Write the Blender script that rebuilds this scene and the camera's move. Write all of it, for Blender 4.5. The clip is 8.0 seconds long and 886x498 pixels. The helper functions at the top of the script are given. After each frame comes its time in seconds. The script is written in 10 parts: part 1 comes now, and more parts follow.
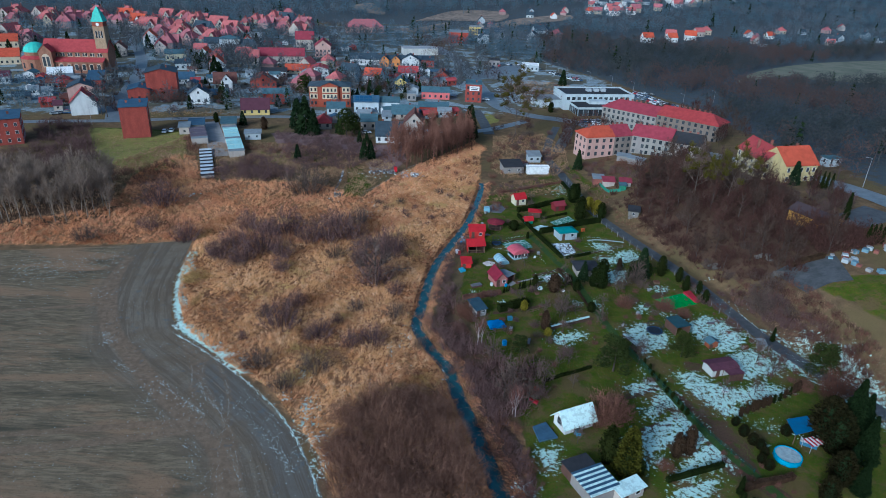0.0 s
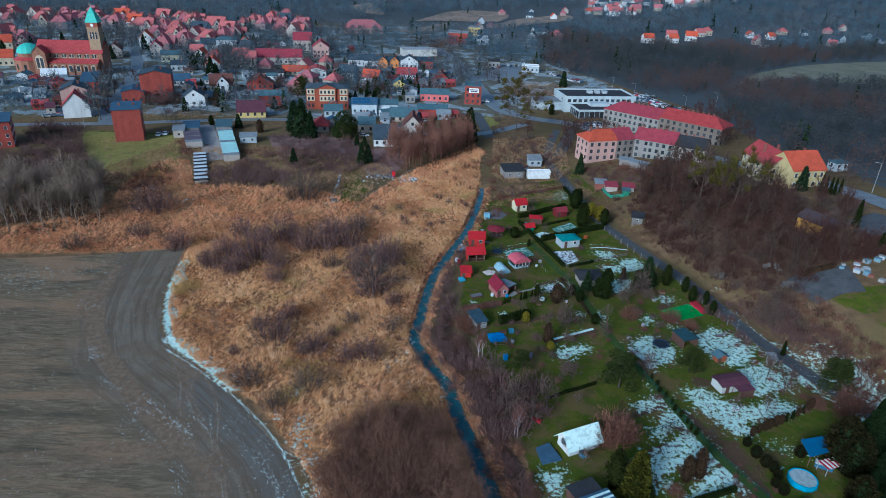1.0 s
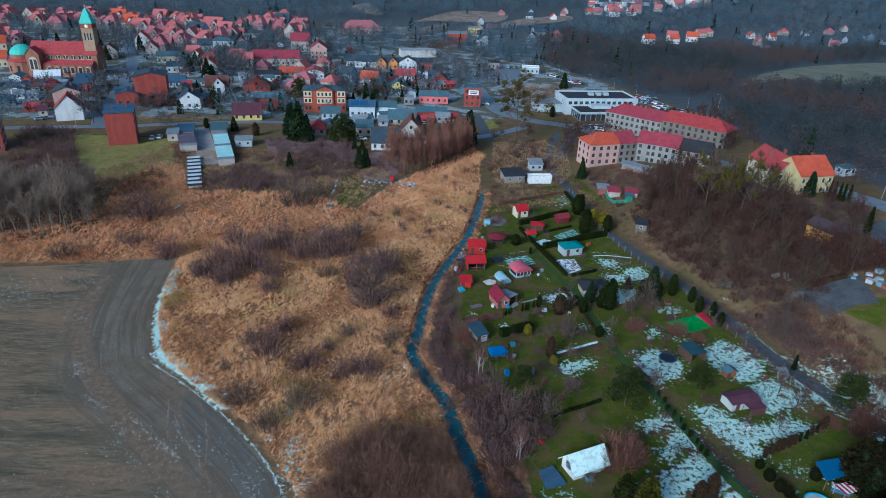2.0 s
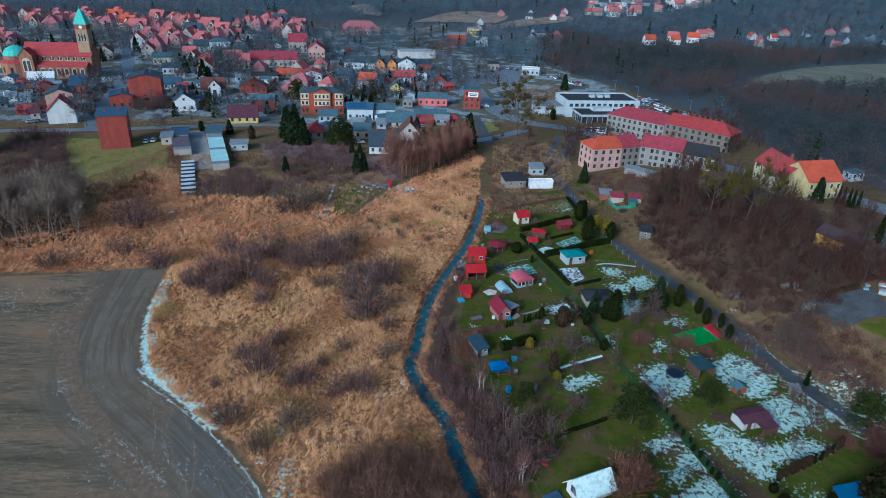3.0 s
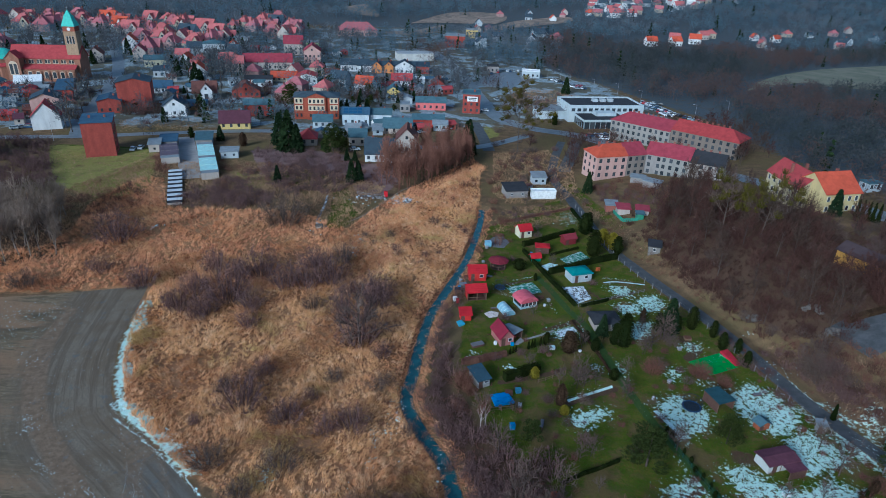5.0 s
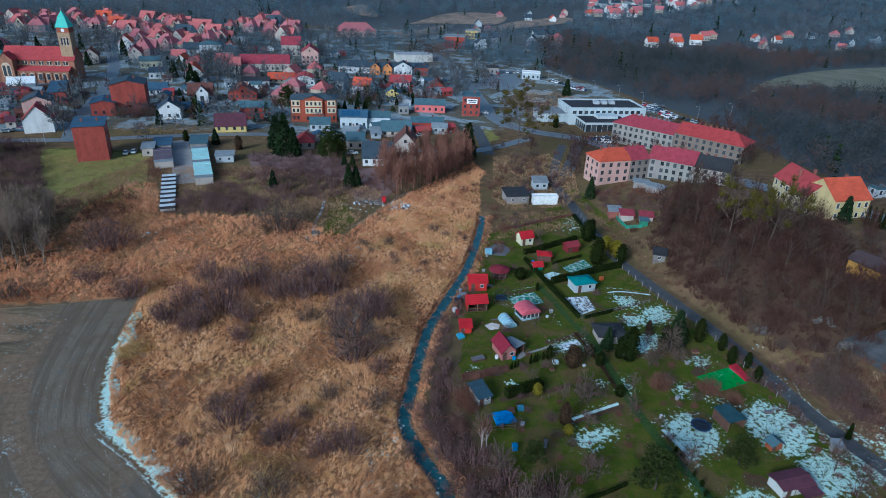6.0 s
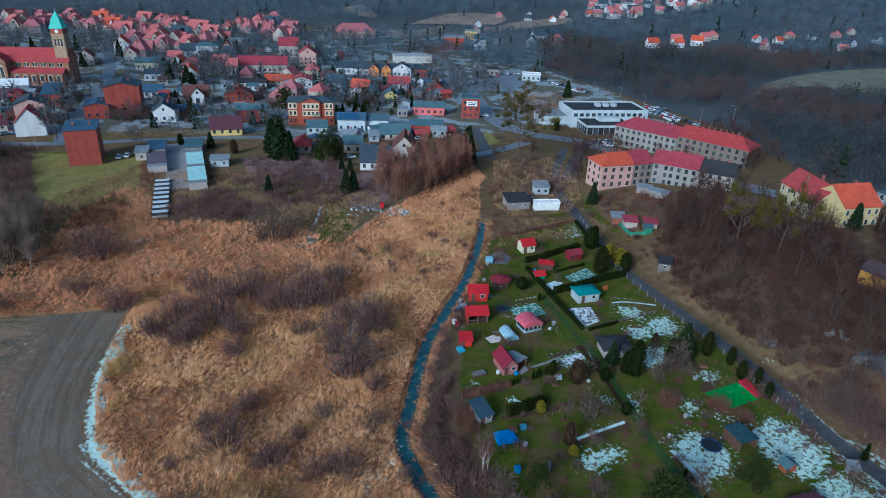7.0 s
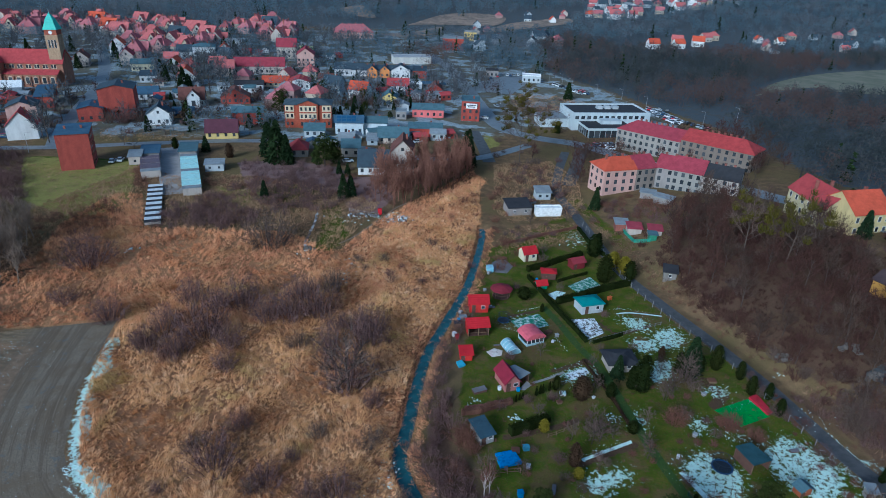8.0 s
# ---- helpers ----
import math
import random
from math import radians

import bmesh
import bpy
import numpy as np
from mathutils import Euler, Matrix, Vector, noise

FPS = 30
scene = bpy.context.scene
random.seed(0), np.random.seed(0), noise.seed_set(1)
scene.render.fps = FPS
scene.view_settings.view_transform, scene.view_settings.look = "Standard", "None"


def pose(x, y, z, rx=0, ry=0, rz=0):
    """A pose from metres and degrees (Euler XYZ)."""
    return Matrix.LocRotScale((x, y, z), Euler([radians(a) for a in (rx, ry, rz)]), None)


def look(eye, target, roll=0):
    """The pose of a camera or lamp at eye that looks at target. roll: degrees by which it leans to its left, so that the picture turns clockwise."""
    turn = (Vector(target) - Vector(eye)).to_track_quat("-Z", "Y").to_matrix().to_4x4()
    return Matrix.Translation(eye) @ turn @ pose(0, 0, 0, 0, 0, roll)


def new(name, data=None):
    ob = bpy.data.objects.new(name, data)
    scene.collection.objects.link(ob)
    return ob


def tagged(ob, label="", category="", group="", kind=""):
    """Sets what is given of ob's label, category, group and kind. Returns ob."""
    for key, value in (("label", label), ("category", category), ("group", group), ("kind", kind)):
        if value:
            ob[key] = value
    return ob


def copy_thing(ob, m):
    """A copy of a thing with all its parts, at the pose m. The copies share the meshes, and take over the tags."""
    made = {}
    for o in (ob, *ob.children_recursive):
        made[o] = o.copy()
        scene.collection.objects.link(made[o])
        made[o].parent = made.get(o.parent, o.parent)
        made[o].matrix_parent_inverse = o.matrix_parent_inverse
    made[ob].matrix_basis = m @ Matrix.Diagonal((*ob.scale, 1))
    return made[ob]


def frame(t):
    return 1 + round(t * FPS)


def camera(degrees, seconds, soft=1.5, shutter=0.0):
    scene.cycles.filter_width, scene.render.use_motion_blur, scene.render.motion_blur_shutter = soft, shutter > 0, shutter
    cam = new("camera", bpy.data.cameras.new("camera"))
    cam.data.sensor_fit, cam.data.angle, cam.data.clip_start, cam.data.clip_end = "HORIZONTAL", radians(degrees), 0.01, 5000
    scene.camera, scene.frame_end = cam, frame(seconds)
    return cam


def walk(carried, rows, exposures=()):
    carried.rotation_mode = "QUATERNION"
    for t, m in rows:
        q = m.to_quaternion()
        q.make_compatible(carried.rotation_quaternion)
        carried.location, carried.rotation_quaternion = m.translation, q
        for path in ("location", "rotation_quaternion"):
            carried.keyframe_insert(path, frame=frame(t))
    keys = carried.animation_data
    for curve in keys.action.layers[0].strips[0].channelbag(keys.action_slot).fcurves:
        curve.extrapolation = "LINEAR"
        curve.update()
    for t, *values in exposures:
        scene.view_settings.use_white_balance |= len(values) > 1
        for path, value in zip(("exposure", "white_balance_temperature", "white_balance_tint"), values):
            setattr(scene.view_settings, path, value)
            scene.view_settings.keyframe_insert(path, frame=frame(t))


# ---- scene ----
# Drone flight over allotment gardens, reed meadows and a stream, towards a small town.
cam = camera(70.0, 8.0, soft=0.9)


def flight(s):
    """Level flight ahead at 75 m, looking 25 degrees down."""
    k = s * (s - 8) / 8
    eye = Vector((-0.0527 * s - 0.0360 * k, 5.0762 * s - 0.1631 * k, 74.75 + 0.0092 * s + 0.0510 * k))
    pitch, yaw = radians(-25.46 + 0.028 * s / 8), radians(-0.583 * s / 8)
    way = Vector((-math.sin(yaw) * math.cos(pitch), math.cos(yaw) * math.cos(pitch), math.sin(pitch)))
    return look(eye, eye + way * 100, 2.278 + 0.139 * s / 8)


walk(cam, [(i / 2, flight(i / 2)) for i in range(17)], exposures=[(0, 0.93, 4620, 2), (8, 0.93, 4620, 2)])

# ---- light: a dim overcast winter day ----
SUN_EL, SUN_AZ = 24.0, 215.0
world = bpy.data.worlds.new("overcast_sky")
scene.world = world
world.use_nodes = True
nt = world.node_tree
sky = nt.nodes.new("ShaderNodeTexSky")
sky.sky_type, sky.sun_disc = "NISHITA", False
sky.sun_elevation, sky.sun_rotation = radians(SUN_EL), radians(SUN_AZ)
sky.air_density, sky.dust_density, sky.ozone_density = 1.2, 3.0, 1.0
nt.links.new(sky.outputs[0], nt.nodes["Background"].inputs[0])
nt.nodes["Background"].inputs[1].default_value = 0.058
sun = new("sun", bpy.data.lights.new("sun", "SUN"))
sun.data.energy, sun.data.angle, sun.data.color = 1.5, radians(18), (1.0, 0.95, 0.89)
a, e = radians(SUN_AZ), radians(SUN_EL)
sun.matrix_world = look((0, 0, 0), (-math.sin(a) * math.cos(e), -math.cos(a) * math.cos(e), -math.sin(e)))

# ---- materials ----
RNG = np.random.default_rng(7)


class Nodes:
    """A short way to write node trees."""

    def __init__(self, name, rough=0.9, metal=0.0, spec=0.3):
        self.mat = bpy.data.materials.new(name)
        self.mat.use_nodes = True
        self.t = self.mat.node_tree
        self.bsdf = self.t.nodes["Principled BSDF"]
        self.bsdf.inputs["Roughness"].default_value = rough
        self.bsdf.inputs["Metallic"].default_value = metal
        self.bsdf.inputs["Specular IOR Level"].default_value = spec
        self.pos = self.t.nodes.new("ShaderNodeNewGeometry").outputs["Position"]

    def put(self, socket, value):
        if isinstance(value, bpy.types.NodeSocket):
            self.t.links.new(value, socket)
        elif isinstance(value, tuple) and len(value) == 3 and socket.type == "RGBA":
            socket.default_value = (*value, 1)
        else:
            socket.default_value = value

    def noise(self, scale, detail=3.0, rough=0.6, stretch=None, distort=0.0):
        n = self.t.nodes.new("ShaderNodeTexNoise")
        n.inputs["Scale"].default_value, n.inputs["Detail"].default_value = scale, detail
        n.inputs["Roughness"].default_value, n.inputs["Distortion"].default_value = rough, distort
        v = self.pos
        if stretch:
            m = self.t.nodes.new("ShaderNodeMapping")
            m.inputs["Scale"].default_value = stretch[:3]
            m.inputs["Rotation"].default_value = (0, 0, radians(stretch[3]) if len(stretch) > 3 else 0)
            self.put(m.inputs["Vector"], v)
            v = m.outputs[0]
        self.put(n.inputs["Vector"], v)
        return n.outputs["Fac"]

    def calc(self, op, a, b=0.0, clamp=False):
        n = self.t.nodes.new("ShaderNodeMath")
        n.operation, n.use_clamp = op, clamp
        self.put(n.inputs[0], a), self.put(n.inputs[1], b)
        return n.outputs[0]

    def step(self, v, lo, hi, smooth=True):
        n = self.t.nodes.new("ShaderNodeMapRange")
        n.interpolation_type = "SMOOTHSTEP" if smooth else "LINEAR"
        self.put(n.inputs["Value"], v)
        self.put(n.inputs["From Min"], lo), self.put(n.inputs["From Max"], hi)
        return n.outputs[0]

    def mix(self, fac, a, b):
        n = self.t.nodes.new("ShaderNodeMix")
        n.data_type = "RGBA"
        self.put(n.inputs[0], fac), self.put(n.inputs[6], a), self.put(n.inputs[7], b)
        return n.outputs[2]

    def streaks(self, name, scale, detail=4.0):
        """Noise drawn out along the lines of equal value of an attribute."""
        v, n = self.t.nodes.new("ShaderNodeCombineXYZ"), self.t.nodes.new("ShaderNodeTexNoise")
        m = self.t.nodes.new("ShaderNodeVectorMath")
        m.operation, m.inputs[1].default_value = "SCALE", (0, 0, 0)
        self.put(m.inputs[0], self.pos)
        m.inputs["Scale"].default_value = 0.035
        a = self.t.nodes.new("ShaderNodeVectorMath")
        self.put(v.inputs["Z"], self.attr(name))
        self.put(a.inputs[0], m.outputs[0]), self.put(a.inputs[1], v.outputs[0])
        n.inputs["Scale"].default_value, n.inputs["Detail"].default_value, n.inputs["Roughness"].default_value = scale, detail, 0.7
        self.put(n.inputs["Vector"], a.outputs[0])
        return n.outputs["Fac"]

    def attr(self, name):
        n = self.t.nodes.new("ShaderNodeAttribute")
        n.attribute_name = name
        return n.outputs["Fac"]

    def rand(self, island=False):
        if island:
            return self.t.nodes.new("ShaderNodeNewGeometry").outputs["Random Per Island"]
        return self.t.nodes.new("ShaderNodeObjectInfo").outputs["Random"]

    def bump(self, height, strength=0.5, dist=0.05):
        n = self.t.nodes.new("ShaderNodeBump")
        n.inputs["Strength"].default_value, n.inputs["Distance"].default_value = strength, dist
        self.put(n.inputs["Height"], height)
        self.put(self.bsdf.inputs["Normal"], n.outputs[0])

    def done(self, color):
        self.put(self.bsdf.inputs["Base Color"], color)
        return self.mat


def shade(c, k):
    return tuple(min(1.0, v * k) for v in c)


KEPT = {}


def kept(kind, make, *key):
    if (kind, *key) not in KEPT:
        KEPT[(kind, *key)] = make(*key)
    return KEPT[(kind, *key)]


def _plaster(c):
    n = Nodes("plaster", 0.92)
    stain = n.noise(0.35, 5, 0.7, (1, 1, 0.35))
    fine = n.noise(3.0, 3)
    col = n.mix(n.step(stain, 0.35, 0.75), c, shade(c, 0.72))
    col = n.mix(n.calc("MULTIPLY", fine, 0.35), col, shade(c, 0.6))
    n.bump(fine, 0.3, 0.03)
    return n.done(col)


def plaster(*c):
    return kept("plaster", _plaster, c)


def _brick(c):
    n = Nodes("brick_wall", 0.9)
    b = n.t.nodes.new("ShaderNodeTexBrick")
    b.inputs["Scale"].default_value = 1.6
    b.inputs["Mortar Size"].default_value = 0.012
    n.put(b.inputs["Color1"], c), n.put(b.inputs["Color2"], shade(c, 0.7)), n.put(b.inputs["Mortar"], shade(c, 0.8))
    m = n.t.nodes.new("ShaderNodeMapping")
    m.inputs["Rotation"].default_value = (radians(90), 0, 0)
    n.put(m.inputs["Vector"], n.pos)
    n.put(b.inputs["Vector"], m.outputs[0])
    col = n.mix(n.step(n.noise(0.4, 5, 0.7, (1, 1, 0.4)), 0.35, 0.75), b.outputs[0], shade(c, 0.55))
    return n.done(col)


def brickwork(*c):
    return kept("brick", _brick, c)


def _roof(c):
    n = Nodes("roof_covering", 0.8, 0, 0.15)
    stain = n.noise(0.5, 5, 0.7)
    fine = n.noise(5.0, 2)
    rows = n.t.nodes.new("ShaderNodeTexWave")
    rows.bands_direction = "Z"
    rows.inputs["Scale"].default_value, rows.inputs["Distortion"].default_value = 1.2, 0.6
    n.put(rows.inputs["Vector"], n.pos)
    col = n.mix(n.step(stain, 0.3, 0.75), c, shade(c, 0.6))
    col = n.mix(n.calc("MULTIPLY", fine, 0.4), col, shade(c, 0.5))
    col = n.mix(n.calc("MULTIPLY", n.rand(), 0.35), col, shade(c, 0.55))
    n.bump(rows.outputs["Fac"], 0.5, 0.04)
    return n.done(col)


def roofing(*c):
    return kept("roof", _roof, c)


def _paint(c, rough):
    n = Nodes("painted_surface", rough)
    col = n.mix(n.step(n.noise(1.3, 4, 0.7), 0.35, 0.8), c, shade(c, 0.65))
    return n.done(col)


def paint(r, g, b, rough=0.6):
    return kept("paint", _paint, (r, g, b), rough)


def glass_dark():
    n = Nodes("window_glass", 0.12, 0, 0.6)
    return n.done(n.mix(n.rand(), (0.015, 0.02, 0.025), (0.07, 0.08, 0.09)))


GLASS = glass_dark()
WHITE = paint(0.75, 0.76, 0.75)
METAL = paint(0.35, 0.36, 0.37, 0.45)
WOOD = paint(0.16, 0.10, 0.06, 0.8)
CONCRETE = plaster(0.33, 0.32, 0.31)

# red and other roofs
RED = roofing(0.45, 0.075, 0.078)
ORANGE = roofing(0.60, 0.11, 0.055)
CRIMSON = roofing(0.36, 0.06, 0.085)
MAROON = roofing(0.13, 0.05, 0.07)
SLATE = roofing(0.06, 0.085, 0.11)
TEALROOF = roofing(0.10, 0.17, 0.20)
BLUEROOF = roofing(0.07, 0.13, 0.20)
DARKROOF = roofing(0.05, 0.05, 0.055)
BROWNROOF = roofing(0.17, 0.075, 0.06)
COPPER = paint(0.12, 0.50, 0.40)
GREYROOF = roofing(0.28, 0.31, 0.33)

# far roofs, paler and pinker than RED: haze is mixed into the colour
ESTATE_RED, ESTATE_PINK = roofing(0.52, 0.155, 0.15), roofing(0.45, 0.16, 0.175)

BRICK = brickwork(0.34, 0.07, 0.05)
BRICKB = brickwork(0.27, 0.10, 0.075)
CREAM = plaster(0.62, 0.52, 0.36)
YELLOW = plaster(0.62, 0.48, 0.17)
PALEYEL = plaster(0.62, 0.58, 0.40)
PINK = plaster(0.52, 0.33, 0.28)
SALMON = plaster(0.65, 0.17, 0.16)
GREYWALL = plaster(0.27, 0.25, 0.235)
LIGHTWALL = plaster(0.42, 0.46, 0.48)
WHITEWALL = plaster(0.66, 0.67, 0.66)
BEIGE = plaster(0.44, 0.39, 0.34)


def twig_mat(name, c1, c2, island=True, spread=0.75, sheer=False):
    """Twigs; sheer for bundles of fine far twigs that let half of the light through."""
    n = Nodes(name, 1.0, 0, 0.0)
    col = n.mix(n.rand(), c1, c2)
    if island:
        col = n.mix(n.calc("MULTIPLY", n.rand(True), spread), col, shade(c1, 0.3))
    if sheer:
        through_light, both = n.t.nodes.new("ShaderNodeBsdfTranslucent"), n.t.nodes.new("ShaderNodeMixShader")
        n.put(through_light.inputs["Color"], col)
        n.put(both.inputs[1], n.bsdf.outputs[0])
        n.put(both.inputs[2], through_light.outputs[0])
        n.put(n.t.nodes["Material Output"].inputs["Surface"], both.outputs[0])
    return n.done(col)


BARK = twig_mat("bark", (0.06, 0.045, 0.038), (0.095, 0.075, 0.062), False)
BIRCH_BARK = twig_mat("birch_bark", (0.42, 0.36, 0.33), (0.34, 0.29, 0.27), False)
TWIGS = twig_mat("bare_twigs", (0.19, 0.116, 0.104), (0.15, 0.092, 0.084), True, 0.65)
TWIGS_DARK = twig_mat("dark_brown_twigs", (0.112, 0.058, 0.046), (0.085, 0.044, 0.036))
TWIGS_OLIVE = twig_mat("dark_grey_twigs", (0.112, 0.074, 0.056), (0.082, 0.056, 0.044))
TWIGS_RED = twig_mat("reddish_twigs", (0.22, 0.10, 0.08), (0.17, 0.085, 0.066))
LARCH = twig_mat("rusty_larch_twigs", (0.34, 0.165, 0.115), (0.26, 0.13, 0.092), True, 0.6)
TWIGS_GREY = twig_mat("grey_twigs", (0.175, 0.125, 0.10), (0.125, 0.092, 0.076))
TWIGS_RUST = twig_mat("rusty_brown_twigs", (0.225, 0.112, 0.076), (0.17, 0.088, 0.062))
SOFTBRUSH = twig_mat("soft_brown_brush", (0.232, 0.130, 0.088), (0.19, 0.104, 0.07), True, 0.45)
PALEBARK = twig_mat("pale_grey_bark", (0.19, 0.16, 0.13), (0.26, 0.22, 0.18), False)
TWIGS_PALE = twig_mat("pale_grey_twigs", (0.31, 0.235, 0.18), (0.25, 0.19, 0.145), True, 0.5)
# FARTWIGS and FARDARK are greyed: some distance haze is put into their colours.
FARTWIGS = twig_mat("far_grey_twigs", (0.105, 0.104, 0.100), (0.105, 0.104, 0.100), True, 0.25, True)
FARBROWN = twig_mat("far_brown_twigs", (0.145, 0.102, 0.09), (0.145, 0.102, 0.09), True, 0.25, True)
FARDARK = twig_mat("far_dark_twigs", (0.074, 0.082, 0.08), (0.074, 0.082, 0.08), True, 0.25, True)
# Blue-tinted twigs for far crowns: distance haze put into the base colours.
HAZETINTS = (twig_mat("haze_grey_twigs", (0.15, 0.205, 0.24), (0.15, 0.205, 0.24), True, 0.25, True), twig_mat("haze_pale_twigs", (0.18, 0.195, 0.215), (0.18, 0.195, 0.215), True, 0.25, True), twig_mat("haze_dark_twigs", (0.112, 0.158, 0.19), (0.112, 0.158, 0.19), True, 0.25, True))
# Town twigs turned grey-blue: the haze over the town is in this colour.
TOWNTWIGS = twig_mat("haze_town_twigs", (0.132, 0.138, 0.146), (0.105, 0.112, 0.12))
NEEDLES = twig_mat("conifer_needles", (0.02, 0.036, 0.016), (0.03, 0.048, 0.018))
DARKNEEDLES = twig_mat("dark_conifer_needles", (0.012, 0.022, 0.009), (0.018, 0.03, 0.010))
PINE = twig_mat("pine_needles", (0.042, 0.056, 0.016), (0.055, 0.066, 0.016))
THUJA = twig_mat("thuja_scales", (0.018, 0.028, 0.008), (0.028, 0.032, 0.008))
GOLDTHUJA = twig_mat("golden_thuja", (0.26, 0.21, 0.02), (0.20, 0.17, 0.02))
OLIVETHUJA = twig_mat("olive_thuja", (0.09, 0.085, 0.012), (0.06, 0.062, 0.01))
RUSTTHUJA = twig_mat("winter_brown_thuja", (0.075, 0.045, 0.028), (0.06, 0.04, 0.022))
MISTLETOE = twig_mat("mistletoe", (0.13, 0.11, 0.02), (0.09, 0.08, 0.018))


def reed_mat(name, c1, c2, c3):
    n = Nodes(name, 0.9, 0, 0.2)
    col = n.mix(n.step(n.noise(0.09, 4, 0.6), 0.4, 0.62), c1, c2)
    col = n.mix(n.step(n.noise(0.9, 4, 0.65), 0.45, 0.75), col, c3)
    return n.done(n.mix(n.calc("MULTIPLY", n.rand(True), 0.7), col, shade(c1, 0.32)))


def mixed_reed(name, c1, c2, c3, olive):
    """Matted reed with rusty swathes and thin greenish patches."""
    n = Nodes(name, 0.9, 0, 0.2)
    col = n.mix(n.step(n.noise(0.07, 4, 0.6), 0.42, 0.58), c1, c2)
    col = n.mix(n.step(n.noise(0.6, 4, 0.65), 0.45, 0.72), col, c3)
    col = n.mix(n.calc("MULTIPLY", n.step(n.noise(0.1, 4, 0.6, (1, 1, 1, 40)), 0.53, 0.66), 0.62), col, olive)
    return n.done(n.mix(n.calc("MULTIPLY", n.rand(True), 0.55), col, shade(c1, 0.3)))


DRYGRASS = reed_mat("dull_dry_grass", (0.42, 0.265, 0.14), (0.32, 0.185, 0.10), (0.52, 0.35, 0.20))
SLOPEGRASS = reed_mat("dull_slope_grass", (0.26, 0.165, 0.095), (0.19, 0.115, 0.066), (0.37, 0.245, 0.14))
REED = mixed_reed("dry_reed", (0.82, 0.46, 0.20), (0.64, 0.315, 0.14), (0.96, 0.64, 0.36), (0.44, 0.35, 0.10))
REED_RUST = mixed_reed("rusty_reed", (0.78, 0.37, 0.17), (0.62, 0.275, 0.135), (0.90, 0.53, 0.27), (0.50, 0.33, 0.14))


def ground_mat():
    n = Nodes("ground_cover", 1.0, 0, 0.03)
    big, mid, fine = n.noise(0.05, 4, 0.6), n.noise(0.35, 5, 0.65), n.noise(2.6, 4, 0.7)
    base = n.mix(n.step(mid, 0.3, 0.7), (0.11, 0.072, 0.040), (0.20, 0.13, 0.068))
    base = n.mix(n.step(big, 0.42, 0.62), base, (0.145, 0.108, 0.048))
    reed = n.mix(n.step(fine, 0.3, 0.72), (0.24, 0.125, 0.06), (0.50, 0.27, 0.125))
    reed = n.mix(n.step(big, 0.45, 0.6), reed, n.mix(fine, (0.18, 0.088, 0.045), (0.36, 0.18, 0.088)))
    wob = n.calc("MULTIPLY", n.calc("SUBTRACT", mid, 0.5), 0.9)
    col = n.mix(n.step(n.calc("ADD", n.attr("reed"), wob), 0.35, 0.65), base, reed)
    lawn = n.mix(n.step(mid, 0.32, 0.68), (0.050, 0.070, 0.008), (0.125, 0.100, 0.02))
    lawn = n.mix(n.step(fine, 0.35, 0.75), lawn, (0.056, 0.108, 0.004))
    lawn = n.mix(n.calc("MULTIPLY", n.step(n.noise(0.13, 5, 0.65), 0.50, 0.60), 0.95), lawn, n.mix(fine, (0.085, 0.058, 0.026), (0.165, 0.12, 0.045)))
    col = n.mix(n.step(n.calc("ADD", n.attr("lawn"), wob), 0.4, 0.6), col, lawn)
    dry = n.mix(n.step(fine, 0.35, 0.7), (0.20, 0.185, 0.045), (0.30, 0.27, 0.085))
    dry = n.mix(n.step(mid, 0.5, 0.7), dry, (0.15, 0.145, 0.04))
    col = n.mix(n.step(n.calc("ADD", n.attr("dry"), wob), 0.4, 0.6), col, dry)
    plots = n.noise(0.07, 3, 0.5)
    # town ground in cool blue-grey, with the haze of distance mixed in
    town = n.mix(n.step(mid, 0.35, 0.65), (0.22, 0.262, 0.275), (0.34, 0.395, 0.415))
    town = n.mix(n.step(plots, 0.46, 0.5), town, n.mix(mid, (0.10, 0.10, 0.072), (0.18, 0.16, 0.12)))
    town = n.mix(n.step(plots, 0.6, 0.66), town, (0.15, 0.16, 0.165))
    col = n.mix(n.step(n.calc("ADD", n.attr("town"), wob), 0.4, 0.7), col, town)
    col = n.mix(n.step(n.calc("ADD", n.attr("yard"), wob), 0.4, 0.6), col, n.mix(mid, (0.16, 0.095, 0.085), (0.28, 0.19, 0.175)))
    soil = n.mix(fine, (0.05, 0.031, 0.02), (0.13, 0.08, 0.053))
    col = n.mix(n.step(n.calc("ADD", n.attr("soil"), wob), 0.4, 0.6), col, soil)
    # ground below far woods, blue-grey like the crowns: distance haze in the colour
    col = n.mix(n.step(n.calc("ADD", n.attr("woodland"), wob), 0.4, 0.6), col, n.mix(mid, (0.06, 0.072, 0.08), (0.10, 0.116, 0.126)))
    grain = n.calc("MULTIPLY", n.step(n.noise(4.5, 5, 0.75), 0.48, 0.7), 0.6)
    col = n.mix(grain, col, (0.035, 0.026, 0.014))
    col = n.mix(n.calc("MULTIPLY", n.step(n.noise(0.22, 5, 0.7), 0.5, 0.66), 0.45), col, (0.10, 0.07, 0.036))
    tuft = n.calc("MULTIPLY", n.step(n.noise(1.1, 6, 0.8), 0.56, 0.72), 0.45)
    col = n.mix(tuft, col, (0.13, 0.092, 0.045))
    # ploughed field with furrows along its length and a muddy headland
    furrow = n.noise(1.0, 6, 0.75, (0.25, 1.5, 1, 8), 0.6)
    field = n.mix(n.step(furrow, 0.3, 0.7), (0.100, 0.079, 0.049), (0.245, 0.186, 0.116))
